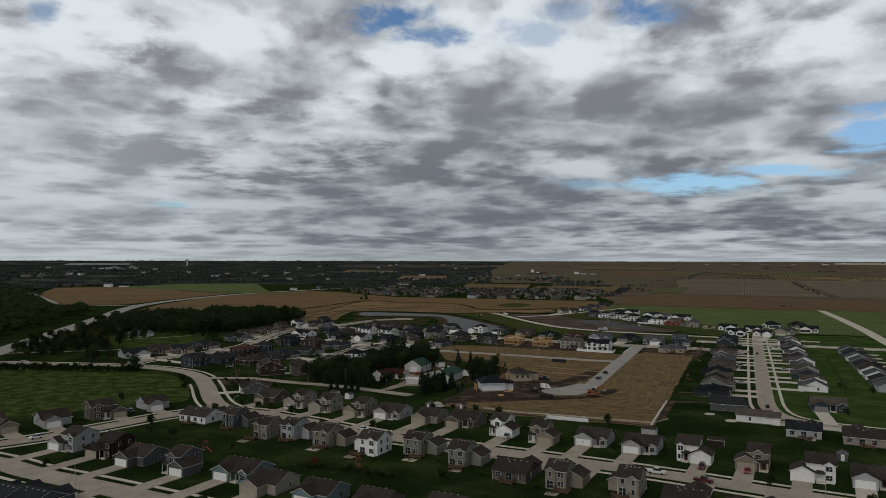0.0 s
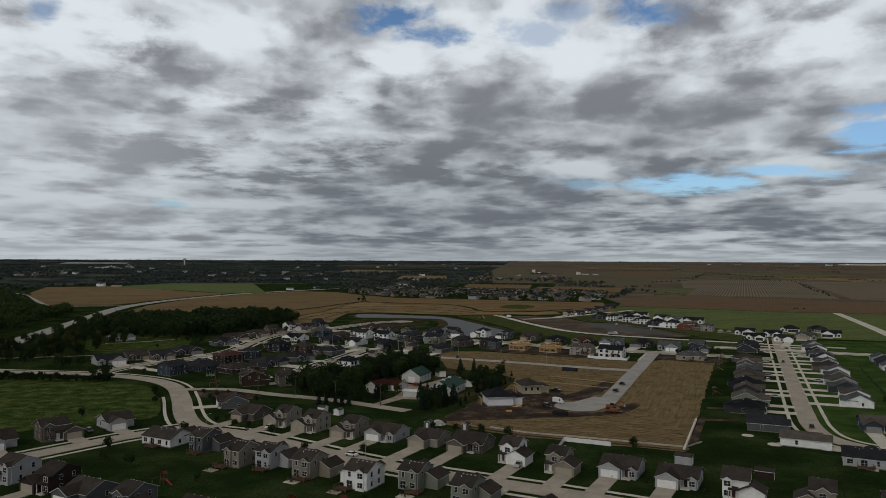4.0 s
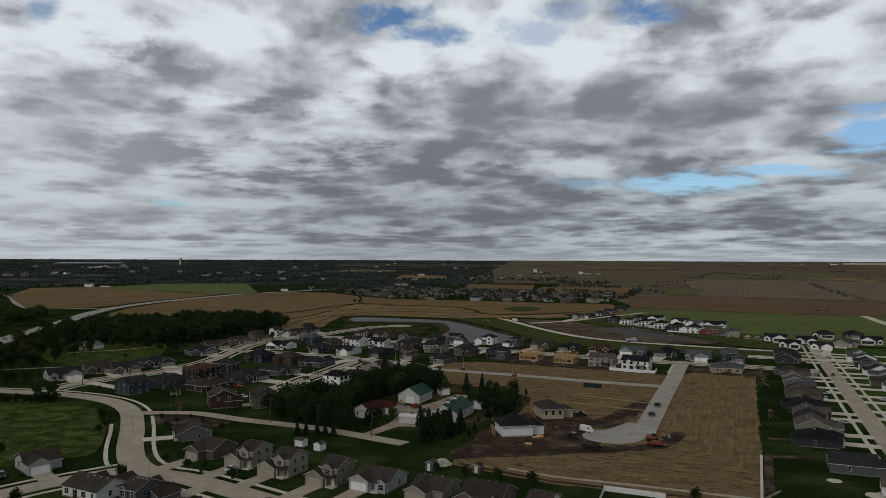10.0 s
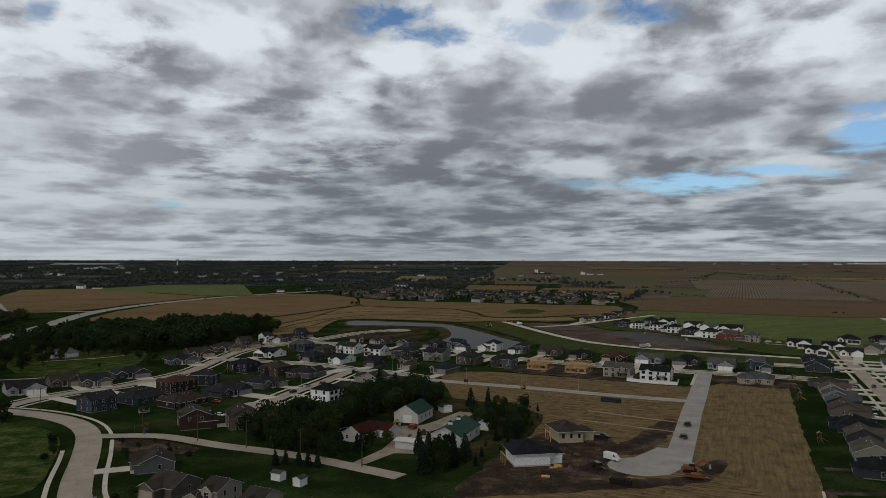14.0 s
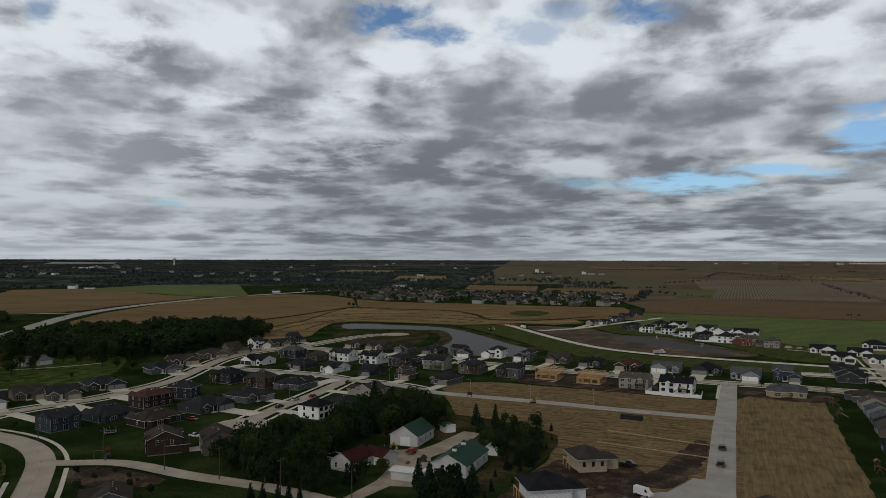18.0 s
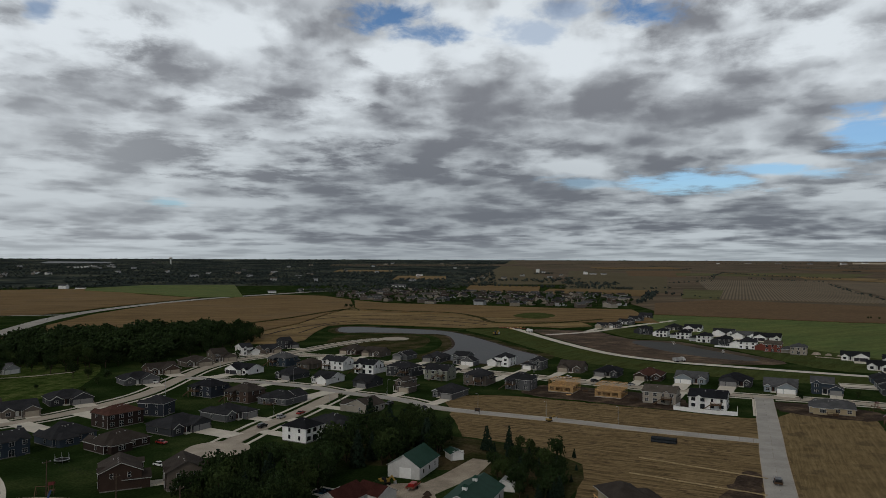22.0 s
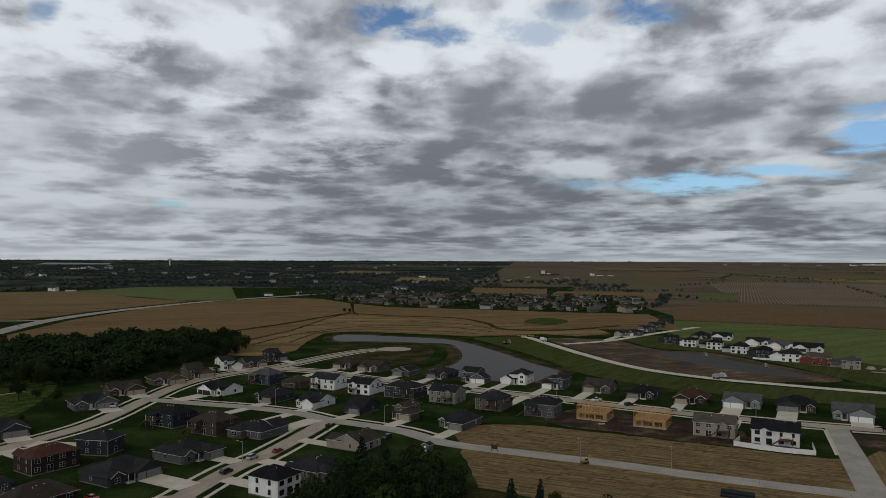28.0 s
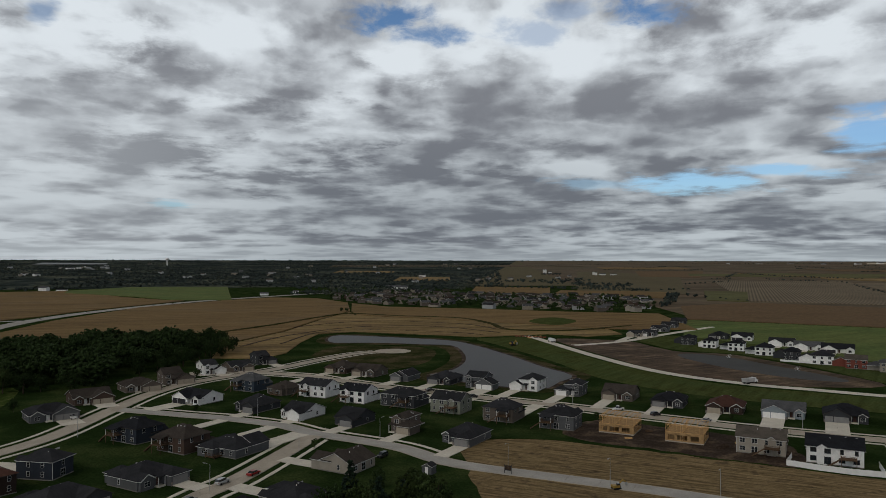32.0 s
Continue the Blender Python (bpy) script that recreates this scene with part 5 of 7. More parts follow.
# the close
house(-80.4, 470.4, 60, 15.9, 13.0, 1, "grey", "charcoal", "h", "R")
house(-92.2, 448.9, 60, 19.0, 13.0, 1, "charcoal", "charcoal", "h", "R")
# the close, east side
house(-44.0, 435.3, -120, 10.6, 11.0, 2, "white", "black", "h", "L")
house(-35.9, 452.0, -120, 13.1, 12.0, 1, "grey", "charcoal", "h", "L")
house(-26.8, 483.6, -120, 13.0, 12.0, 1, "beige", "brown", "g", "R")
# lane, south side
house(-109.6, 478.8, -100, 16.0, 11.0, 2, "navy", "charcoal", "h", "L")
house(-118.1, 458.1, -125, 16.6, 11.0, 2, "redbrown", "redbrown", "h", "L")
house(-125.0, 433.0, -125, 17.6, 12.0, 1, "blue", "charcoal", "h", "L")
house(-135.7, 415.0, -125, 12.9, 11.0, 2, "blue", "charcoal", "g", "L")
house(-103.9, 425.1, -125, 19.0, 12.0, 1, "redbrown", "brown", "h", "L")
house(-85.5, 384.4, 115, 13.0, 11.0, 2, "umber", "brown", "g", "L")
house(-67.8, 385.2, 115, 13.0, 11.0, 2, "taupe", "brown", "g", "R")
# lane, north side
house(-188.0, 454.1, 40, 17.5, 13.0, 1, "pale", "charcoal", "g", "R")
house(-180.5, 475.5, 40, 15.2, 13.0, 1, "taupe", "brown", "g", "R")
house(-165.8, 475.3, 40, 15.2, 13.0, 1, "taupe", "charcoal", "g", "R")
house(-158.4, 500.3, 40, 18.9, 13.0, 1, "charcoal", "charcoal", "h", "R")
house(-148.2, 550.3, 40, 19.0, 13.0, 1, "grey", "charcoal", "h", "R")
house(-148.8, 582.2, 40, 17.1, 13.0, 1, "brick", "brown", "g", "R")
house(-139.7, 611.2, 40, 17.3, 13.0, 1, "taupe", "brown", "h", "R")
house(-129.4, 630.0, 40, 16.1, 11.0, 2, "taupe", "brown", "g", "R")
house(-121.2, 659.1, 40, 13.0, 11.0, 2, "white", "charcoal", "g", "R")
house(-109.9, 669.9, 40, 13.9, 13.0, 1, "taupe", "charcoal", "g", "R")
house(-102.4, 696.2, 40, 12.6, 11.0, 2, "charcoal", "charcoal", "g", "R")
# by the retention pond
house(178.3, 796.0, 150, 15.3, 11.0, 2, "charcoal", "black", "h", "R", lod=1)
house(187.3, 775.8, 150, 12.9, 11.0, 2, "white", "black", "h", "R", lod=1)
house(198.3, 760.5, 150, 16.2, 11.0, 2, "white", "black", "h", "R", lod=1)
house(206.4, 737.5, 150, 17.1, 11.0, 2, "white", "black", "h", "R", lod=1)
house(213.9, 716.4, 150, 15.5, 11.0, 2, "charcoal", "black", "h", "R", lod=1)
house(222.0, 697.3, 150, 18.5, 11.0, 2, "white", "charcoal", "h", "R", lod=1)
house(232.8, 681.6, 150, 17.5, 11.0, 2, "red", "taupe", "g", "R", lod=1)
house(243.7, 667.5, 150, 16.1, 11.0, 2, "beige", "grey", "h", "R", lod=1)
# behind the retention pond
house(218.1, 833.6, -30, 13.6, 12.0, 1, "charcoal", "black", "h", "L", lod=1)
house(231.3, 822.0, -30, 14.5, 12.0, 1, "white", "black", "g", "L", lod=1)
house(244.4, 786.3, -30, 16.4, 12.0, 1, "white", "charcoal", "g", "L", lod=1)
house(252.1, 763.9, -30, 17.8, 12.0, 1, "white", "grey", "g", "L", lod=1)
house(263.7, 749.0, -30, 19.0, 12.0, 1, "white", "black", "g", "L", lod=1)
# far close
house(157.4, 848.6, -30, 10.5, 10.5, 1, "cream", "charcoal", "g", "L", lod=1)
house(169.3, 852.9, -30, 10.5, 10.5, 1, "grey", "charcoal", "g", "L", lod=1)
house(189.7, 889.7, -30, 13.9, 10.5, 1, "grey", "charcoal", "g", "L", lod=1)
house(207.5, 920.2, -30, 13.3, 10.5, 1, "grey", "charcoal", "g", "L", lod=1)
house(231.1, 965.9, -30, 12.9, 10.5, 1, "charcoal", "charcoal", "g", "L", lod=1)
# cross road
house(268, 638, -30, 15.5, 10.5, 1, "white", "black", "g", "R", lod=1)
house(259.5, 598, -30, 13.4, 10.5, 1, "white", "black", "g", "R", lod=1)
house(276, 586, -30, 13.5, 10.5, 1, "white", "charcoal", "g", "R", lod=1)
house(284, 622, -30, 14, 10.5, 1, "white", "black", "g", "R", lod=1)
house(319, 664, -30, 15, 11.5, 1, "white", "black", "h", "R", lod=1)
house(302, 602, -30, 14.7, 10.5, 1, "beige", "grey", "g", "L", lod=1)
house(343, 664, -30, 15, 11.5, 1, "charcoal", "black", "h", "R", lod=1)
house(331.7, 619.8, -30, 14.2, 10.5, 1, "white", "black", "g", "L", lod=1)
# both sides of the long east road
for i in range(13):
    s_ = 22 + i * 18.6
    hx, hy = 158 + 0.392 * s_, 322 + 0.92 * s_
    east = ("white grey", "white taupe", "blue grey", "pale taupe", "grey grey", "white grey", "taupe brown", "pale grey", "white charcoal", "grey grey", "blue charcoal", "white grey", "pale grey")[i].split()
    wide, back = (11.2, 12.4, 10.6, 11.8, 10.9)[i % 5], (0.0, 1.4, -0.8, 0.7)[i % 4]
    house(hx + 20.6 + 0.92 * back, hy - 8.7 - 0.39 * back, -113, wide, (10.8, 10.0, 11.8)[i % 3], 1, east[0], east[1], "h" if i in (6,) else "g", "RL"[i % 2])
for s_, w_, d_, wall_, roof_, rt_, side_ in ((-9, 13.5, 12.5, "charcoal", "black", "h", "R"), (11, 14, 12, "green", "taupe", "g", "L"), (34, 12, 10.5, "charcoal", "taupe", "g", "R"), (51, 13.5, 12.5, "navy", "black", "h", "L"), (81, 13, 12, "taupe", "taupe", "g", "L"), (99, 11.5, 10, "blue", "grey", "g", "R"), (115, 11, 10, "sky", "grey", "g", "L"),
                                             (132, 12, 10, "cream", "taupe", "g", "R"), (149, 12, 12, "grey", "brown", "h", "L"), (206, 12.5, 12, "charcoal", "charcoal", "g", "R"), (223, 12, 11, "grey", "charcoal", "g", "L"), (240, 12, 11, "blue", "charcoal", "h", "R")):
    house(158 + 0.392 * s_ - 20.4, 322 + 0.92 * s_ + 8.7, 67, w_, d_, 1, wall_, roof_, rt_, side_)
for i in range(9):
    s_ = i * 19.0
    c1 = ("pale grey", "grey charcoal", "white grey", "white brown", "taupe charcoal", "grey grey", "white grey", "blue charcoal", "pale grey")[i].split()
    house(222 + 0.392 * s_, 332 + 0.92 * s_, 67, (11.0, 12.3, 11.6)[i % 3], 10.8, 1, c1[0], c1[1], "g", "L", lod=1)
house(-235.3, 577.7, 60, 18.0, 10.0, 1, "pale", "grey", "g", "R", drive=False)


# ---------------- trees and woods ----------------
tr = random.Random(5)
OCTA = [(1, 0, 0), (-1, 0, 0), (0, 1, 0), (0, -1, 0), (0, 0, 1), (0, 0, -1)]
OCTF = [(0, 2, 4), (2, 1, 4), (1, 3, 4), (3, 0, 4), (2, 0, 5), (1, 2, 5), (3, 1, 5), (0, 3, 5)]


def clump(g, c, s, r):
    rot = Euler((r.uniform(0, 6.3), r.uniform(0, 6.3), r.uniform(0, 6.3))).to_matrix()
    vs = []
    for v in OCTA:
        k = s * r.uniform(0.55, 1.25)
        p = rot @ Vector((v[0] * k, v[1] * k, v[2] * k * 0.7))
        vs.append((c[0] + p.x, c[1] + p.y, c[2] + p.z))
    g.add(vs, OCTF)


def broad_crown(seed, n, size):
    """The crown of a broad-leaved tree one metre high, of many small leaf clumps round a few limbs."""
    r, g = random.Random(seed), Geo()
    lobes = [(0, 0, 0.62, 0.25)]
    for i in range(7):
        a = i * 2.4 + r.uniform(-0.4, 0.4)
        q = r.uniform(0.14, 0.24)
        lobes.append((q * math.cos(a), q * math.sin(a), r.uniform(0.42, 0.80), r.uniform(0.13, 0.21)))
    for lx, ly, lz, lr in lobes:
        clump(g, (lx, ly, lz), lr * 0.7, r)
        for i in range(int(n * lr / 1.5)):
            u, a = r.uniform(-0.75, 1), r.uniform(0, 6.283)
            q = math.sqrt(1 - u * u)
            k = lr * r.uniform(0.82, 1.12)
            clump(g, (lx + k * q * math.cos(a), ly + k * q * math.sin(a), lz + k * u), size * r.uniform(0.6, 1.3), r)
    return g


def cone_crown(seed, n):
    """The crown of a spruce one metre high: drooping tiers of needle clumps."""
    r, g = random.Random(seed), Geo()
    for i in range(n):
        z = 0.08 + 0.9 * (i / n)
        rad = 0.21 * (1 - z) ** 0.85 + 0.012
        k = max(3, int(11 * rad / 0.2))
        for j in range(k):
            a = 6.283 * (j + r.random()) / k
            q = rad * r.uniform(0.65, 1.1)
            clump(g, (q * math.cos(a), q * math.sin(a), z - 0.02 * r.random()), 0.035 + 0.1 * rad, r)
        clump(g, (0, 0, z), rad * 0.7, r)
    return g


def trunk_geo(seed, r0, top):
    r, g = random.Random(seed), Geo()
    g.cyl(0, 0, -0.02, top * 0.6, r0, r0 * 0.7, 7)
    for i in range(4):
        a = i * 1.6 + r.uniform(-0.3, 0.3)
        g.beam((0, 0, top * (0.42 + 0.05 * i)), (0.17 * math.cos(a), 0.17 * math.sin(a), top * r.uniform(0.85, 1.15)), r0 * 0.7, r0 * 0.7)
    return g


CROWNS = [broad_crown(s, 500, 0.034) for s in (1, 2, 3, 4)]
CROWN_MESH = {}
for i, c in enumerate(CROWNS):
    for k, m_ in (("deep", LEAF[0]), ("mid", LEAF[1]), ("olive", LEAF[2]), ("rust", RUSTLEAF)):
        CROWN_MESH[(i, k)] = c.mesh("crown", m_)
CONES = [cone_crown(s, 22).mesh("crown", NEEDLE) for s in (7, 8)]
TRUNKS = [trunk_geo(s, 0.022, 0.62).mesh("trunk", BARK) for s in (1, 2)]
CONE_TRUNK = Geo().cyl(0, 0, -0.02, 0.3, 0.02, 0.012, 7).mesh("trunk", BARK)
TREE_WORDS = {"deep": "dark green", "mid": "green", "olive": "olive green", "rust": "rust-coloured"}


def tree(x, y, h, tone="mid", wide=1.0, cone=False, group="trees of the estate"):
    ob = thing("spruce_tree" if cone else "broadleaf_tree", pose(x, y, 0, 0, 0, tr.uniform(0, 360)) @ Matrix.Diagonal((h * wide, h * wide, h, 1)),
               "dark conical spruce tree standing on grass" if cone else f"{TREE_WORDS[tone]} broad-leaved tree with a full uneven crown", "tree", group)
    if cone:
        part("trunk", CONE_TRUNK, None, ob)
        part("crown", tr.choice(CONES), None, ob)
    else:
        part("trunk", tr.choice(TRUNKS), None, ob)
        low = 0.16 if h < 6.5 else 0.20 if "wood" in group or "farm" in group else 0.10
        part("crown", CROWN_MESH[(tr.randrange(4), tone)], None, ob, m=pose(0, 0, -low * 1.15) @ Matrix.Diagonal((0.9, 0.9, 1.15, 1)))
    return ob


def inside(x, y, poly):
    hit = False
    for (ax, ay), (bx, by) in zip(poly, poly[1:] + poly[:1]):
        if (ay > y) != (by > y) and x < (bx - ax) * (y - ay) / (by - ay) + ax:
            hit = not hit
    return hit


def free(x, y, gap=2.0):
    if any(math.hypot(x - hx, y - hy) < hr + gap for hx, hy, hr in HOUSES):
        return False
    return not near_other(x, y, None, gap)


def scatter(poly, step, r, gap=None):
    xs, ys = [p[0] for p in poly], [p[1] for p in poly]
    out = []
    y = min(ys)
    while y < max(ys):
        x = min(xs) + r.uniform(0, step)
        while x < max(xs):
            px, py = x + r.uniform(-0.4, 0.4) * step, y + r.uniform(-0.4, 0.4) * step
            if inside(px, py, poly) and (gap is None or free(px, py, gap)):
                out.append((px, py))
            x += step
        y += step * 0.9
    return out


def far_crown(seed):
    """A tree of the distance: a handful of uneven clumps."""
    r, g = random.Random(seed), Geo()
    for i in range(6):
        a, q = i * 1.1 + r.uniform(-0.3, 0.3), r.uniform(0.05, 0.30)
        clump(g, (q * math.cos(a), q * math.sin(a), r.uniform(0.35, 0.72)), r.uniform(0.20, 0.34), r)
    return g


def wood(name, spots, lo, hi, material, label, r, n=70, size=0.085, fade=0):
    """Many trees of a far or dense wood in one mesh."""
    kinds = [broad_crown(s, n, size) if n else far_crown(s) for s in (21, 22, 23, 24, 25)]
    arrs = [(np.array(k.v), np.array(k.f)) for k in kinds]
    V, F, off = [], [], 0
    for x, y in spots:
        v, f = r.choice(arrs)
        h = r.uniform(lo, hi) * (1.0 if not fade or y < fade else 0.75)
        a, w = r.uniform(0, 6.3), h * r.uniform(0.95, 1.35)
        c, s = math.cos(a), math.sin(a)
        q = np.empty_like(v)
        q[:, 0], q[:, 1], q[:, 2] = x + w * (c * v[:, 0] - s * v[:, 1]), y + w * (s * v[:, 0] + c * v[:, 1]), terrain(x, y) - 0.18 * h + v[:, 2] * h * 1.15
        V.append(q)
        F.append(f + off)
        off += len(v)
    V, F = np.concatenate(V), np.concatenate(F)
    me = bpy.data.meshes.new(name)
    me.vertices.add(len(V))
    me.vertices.foreach_set("co", V.ravel())
    me.loops.add(F.size)
    me.loops.foreach_set("vertex_index", F.ravel().astype(np.int32))
    me.polygons.add(len(F))
    me.polygons.foreach_set("loop_start", np.arange(0, F.size, 3, dtype=np.int32))
    me.update(calc_edges=True)
    me.materials.append(material)
    return tagged(new(name, me), label, "wood", kind="stuff")


# the wood west of the lane: its near edge tree by tree, the rest as one mass
WOOD_EDGE = [(-296, 625), (-290, 690), (-262, 745), (-205, 775), (-152, 788), (-134, 752), (-134, 700), (-146, 662), (-156, 630), (-166, 602), (-190, 596), (-232, 592), (-290, 585)]
for x, y in scatter(WOOD_EDGE, 10.5, tr):
    if (y < 612 or x > -160) and free(x, y, 1.0):
        tree(x, y, tr.uniform(8, 15.5), tr.choice(("deep", "deep", "mid")), tr.uniform(0.95, 1.25), group="trees of the wood")
wood("west_wood", [p for p in scatter(WOOD_EDGE, 10.0, tr) if p[1] >= 612 and p[0] <= -160], 9, 17, LEAF[0], "dense dark green wood beside the estate", tr, 150, 0.06)
wood("valley_wood", scatter([(-452, 800), (-490, 925), (-590, 1065), (-735, 1270), (-900, 1380), (-1000, 1000), (-720, 790), (-600, 835)], 15, tr), 8, 13, LEAF[1], "broad dark green wood west of the highway", tr, 26, 0.12)
wood("highway_wood", scatter([(-348, 620), (-380, 770), (-420, 880), (-452, 860), (-600, 840), (-660, 560), (-420, 440), (-330, 470), (-325, 540)], 13, tr), 9, 14, LEAF[1], "dark green wood along the highway", tr, 40)
for x, y in scatter([(-300, 465), (-300, 560), (-245, 590), (-222, 560), (-212, 520), (-222, 480), (-235, 440)], 11.5, tr, 2.0):
    if tr.random() < 0.9:
        tree(x, y, tr.uniform(6.5, 11.5), tr.choice(("deep", "deep", "mid", "olive")), tr.uniform(0.9, 1.2), tr.random() < 0.15, "trees of the park")
for x, y, h in ((-247, 606, 9), (-220, 584, 10), (-206, 577, 9.5), (-187, 563, 9), (-179, 563, 6), (-166, 545, 4), (-161, 520, 3.5), (-188, 530, 3), (-202, 585, 11), (-265, 640, 12), (-244, 650, 12), (-235, 600, 9), (-196, 600, 12)):
    tree(x, y, h, tr.choice(("deep", "deep", "mid")), 1.15, group="trees of the park")
# the trees round the farmstead
for poly, step, lo, hi, cone in (([(-62, 360), (-58, 390), (-40, 398), (-24, 396), (-26, 375), (-30, 352), (-42, 345), (-56, 348)], 5.9, 8.5, 13, 0.12),
                                 ([(-36, 396), (-31, 422), (-22, 447), (0, 447), (8, 425), (3, 410), (-12, 404)], 5.9, 9, 13.5, 0.2),
                                 ([(20, 378), (16, 418), (24, 428), (40, 412), (43, 396), (34, 368), (26, 356)], 5.8, 4, 9, 0.5),
                                 ([(-6, 326), (4, 340), (10, 346), (16, 340), (8, 326), (0, 322)], 5.5, 6, 10, 0.6)):
    for x, y in scatter(poly, step, tr):
        if near_other(x, y, None, 0.5) or any(math.hypot(x - a, y - b) < q for a, b, q in ((-5, 392, 12), (10, 366, 12), (-22, 366, 8), (-14, 368, 6), (-2, 356, 7))) or any(math.hypot(x - a, y - b) < q for a, b, q in HOUSES):
            continue
        tree(x, y, tr.uniform(lo, hi), tr.choice(("deep", "deep", "mid")), tr.uniform(0.9, 1.2), tr.random() < cone, "trees round the farmstead")
for x, y in ((-44, 333), (-41, 333.5), (-37, 333), (-34, 332), (-31, 331)):
    tree(x, y, 5.5, cone=True, group="trees round the farmstead")
tree(-12, 357, 6, "olive", 1.1, group="trees round the farmstead")
# young trees in the gardens
for x, y, h, tone in ((-132, 307, 4.5, "mid"), (-121.8, 353.6, 5.5, "deep"), (-74, 303, 4, "mid"), (-68, 291, 4, "deep"), (-83, 281, 5, "deep"), (-52, 280, 4.5, "deep"), (-36, 256, 4, "deep"), (-17, 255, 4, "mid"), (-1, 232, 4.5, "deep"), (22, 280, 4.5, "deep"), (31, 276, 5, "deep"),
                      (71, 262, 4.5, "deep"), (90, 212, 4, "deep"), (98, 186, 4, "deep"), (114, 166, 5, "deep"), (-60, 225, 3.5, "mid"), (-74, 216, 3, "deep"), (-85, 240, 5, "deep"), (-110, 205, 3.5, "deep"), (-96, 247, 4, "mid"), (8, 192, 4, "deep"), (-30, 205, 4, "rust"), (-14, 196, 3.5, "olive"),
                      (-116, 343, 4.5, "deep"), (-114.5, 335, 4.0, "deep"), (-93, 342, 3.6, "deep"), (-90, 338, 3.2, "mid"), (-77, 298, 3.6, "deep"), (-164, 398, 8.5, "deep"), (-170, 397, 6.5, "deep"), (-198, 424, 9, "deep"), (-193, 431, 8, "deep"), (-205, 430, 9, "mid"), (-101, 261, 4.5, "deep"), (-62, 287, 3.8, "deep"), (-72, 339, 3.5, "deep"), (-80, 345, 3, "deep"), (-90, 397, 4, "deep"), (-74, 400, 5, "rust"), (166, 505, 4, "deep"), (196, 512, 4, "mid"), (-40, 505, 3.5, "mid"), (-96, 560, 3.5, "deep"), (-60, 610, 3, "deep"), (60, 548, 3, "mid"), (110, 545, 3, "mid"),
                      (-122, 640, 6, "deep"), (-150, 600, 6, "deep"), (-168, 560, 6, "deep"), (-196, 462, 5, "deep"), (-205, 440, 6, "mid"), (-150, 412, 4, "mid"), (170, 276, 3.5, "mid"), (208, 322, 4, "deep"), (203, 340, 3.5, "mid"), (-52, 170, 4, "deep"), (-92, 176, 3.5, "deep"), (5, 290, 3, "deep"), (13, 285, 3.5, "deep"), (132, 300, 2.5, "deep"), (-2, 462, 5, "deep"), (-16, 464, 6, "deep")):
    tree(x, y, h, tone, 1.05, group="garden trees")

for x, y, h, tone in ((-101, 358, 2.6, "deep"), (-96, 361, 1.8, "rust"), (-90, 359, 2.2, "mid"), (-84, 354, 2.0, "deep"), (-80, 350, 1.7, "rust"), (-93, 352, 2.4, "deep")):
    tree(x, y, h, tone, 1.2, group="young trees on the bank")
hr_ = random.Random(6)
wood("roadside_hedge", [(-158 - i * 2.1, 389 + 0.16 * i + hr_.uniform(-1.2, 1.2)) for i in range(70)], 3.6, 5.6, LEAF[0], "dense dark green hedge beside the road", hr_, 60, 0.09)
# far woods towards the skyline
fw = random.Random(9)
spots = []
d = 1520.0
while d < 4420:
    half = 0.92 * d
    x = -half
    while x < half * 0.98:
        px, py = x + fw.uniform(-12, 12), 150 + math.sqrt(max(d * d - x * x, 1)) + fw.uniform(-25, 25)
        az = px / (py - 68)
        n1 = noise.noise(Vector((px / 420, py / 700, 0.3))) + 0.5 * noise.noise(Vector((px / 140, py / 260, 4.1)))
        if az < 0.08:
            want = -0.34 if py > 1750 or az < -0.33 else 0.2
            if -0.36 < az < -0.24 and py < 1900:
                want = 0.6
            if -700 < px < -300 and py < 1850:
                want = 2
        else:
            want = 0.48 if az < 0.25 else 0.56
        if any(inside(px, py, q) for q in ([(54, 1530), (87, 1915), (244, 1850), (200, 1555)], [(191, 1490), (243, 1705), (439, 1628), (359, 1408)], [(-125, 2270), (-120, 2560), (42, 2525), (38, 2288)], [(-380, 2910), (-385, 3120), (-160, 3090), (-150, 2880)],
                                           [(455, 1330), (758, 2270), (1080, 2170), (670, 1200)], [(-1840, 3500), (-1940, 3850), (-1620, 3920), (-1540, 3650)], [(-490, 950), (-830, 1575), (-700, 1655), (-657, 1835), (-457, 1855), (-305, 1350)])):
            want = 3
        if n1 > want:
            spots.append((px, py))
        x += 9 + d * 0.0028
    d += 22 + d * 0.010
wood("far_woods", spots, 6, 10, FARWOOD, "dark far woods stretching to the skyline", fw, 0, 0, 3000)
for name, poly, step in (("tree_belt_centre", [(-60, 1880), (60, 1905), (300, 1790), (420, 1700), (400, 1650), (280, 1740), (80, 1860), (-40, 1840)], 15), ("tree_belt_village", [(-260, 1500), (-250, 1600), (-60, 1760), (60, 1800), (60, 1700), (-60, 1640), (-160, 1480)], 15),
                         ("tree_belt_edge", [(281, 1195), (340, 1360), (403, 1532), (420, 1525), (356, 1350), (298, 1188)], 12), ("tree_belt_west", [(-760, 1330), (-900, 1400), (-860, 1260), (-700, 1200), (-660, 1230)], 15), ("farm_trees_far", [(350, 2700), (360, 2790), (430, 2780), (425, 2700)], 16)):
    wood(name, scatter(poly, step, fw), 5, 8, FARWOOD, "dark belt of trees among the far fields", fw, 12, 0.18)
for x, y in ((-105, 1110), (-112, 1118), (465, 952), (470, 955), (475, 948)):
    tree(x, y, 5.5 if x < 0 else 3.2, "deep", 1.3, group="field trees")

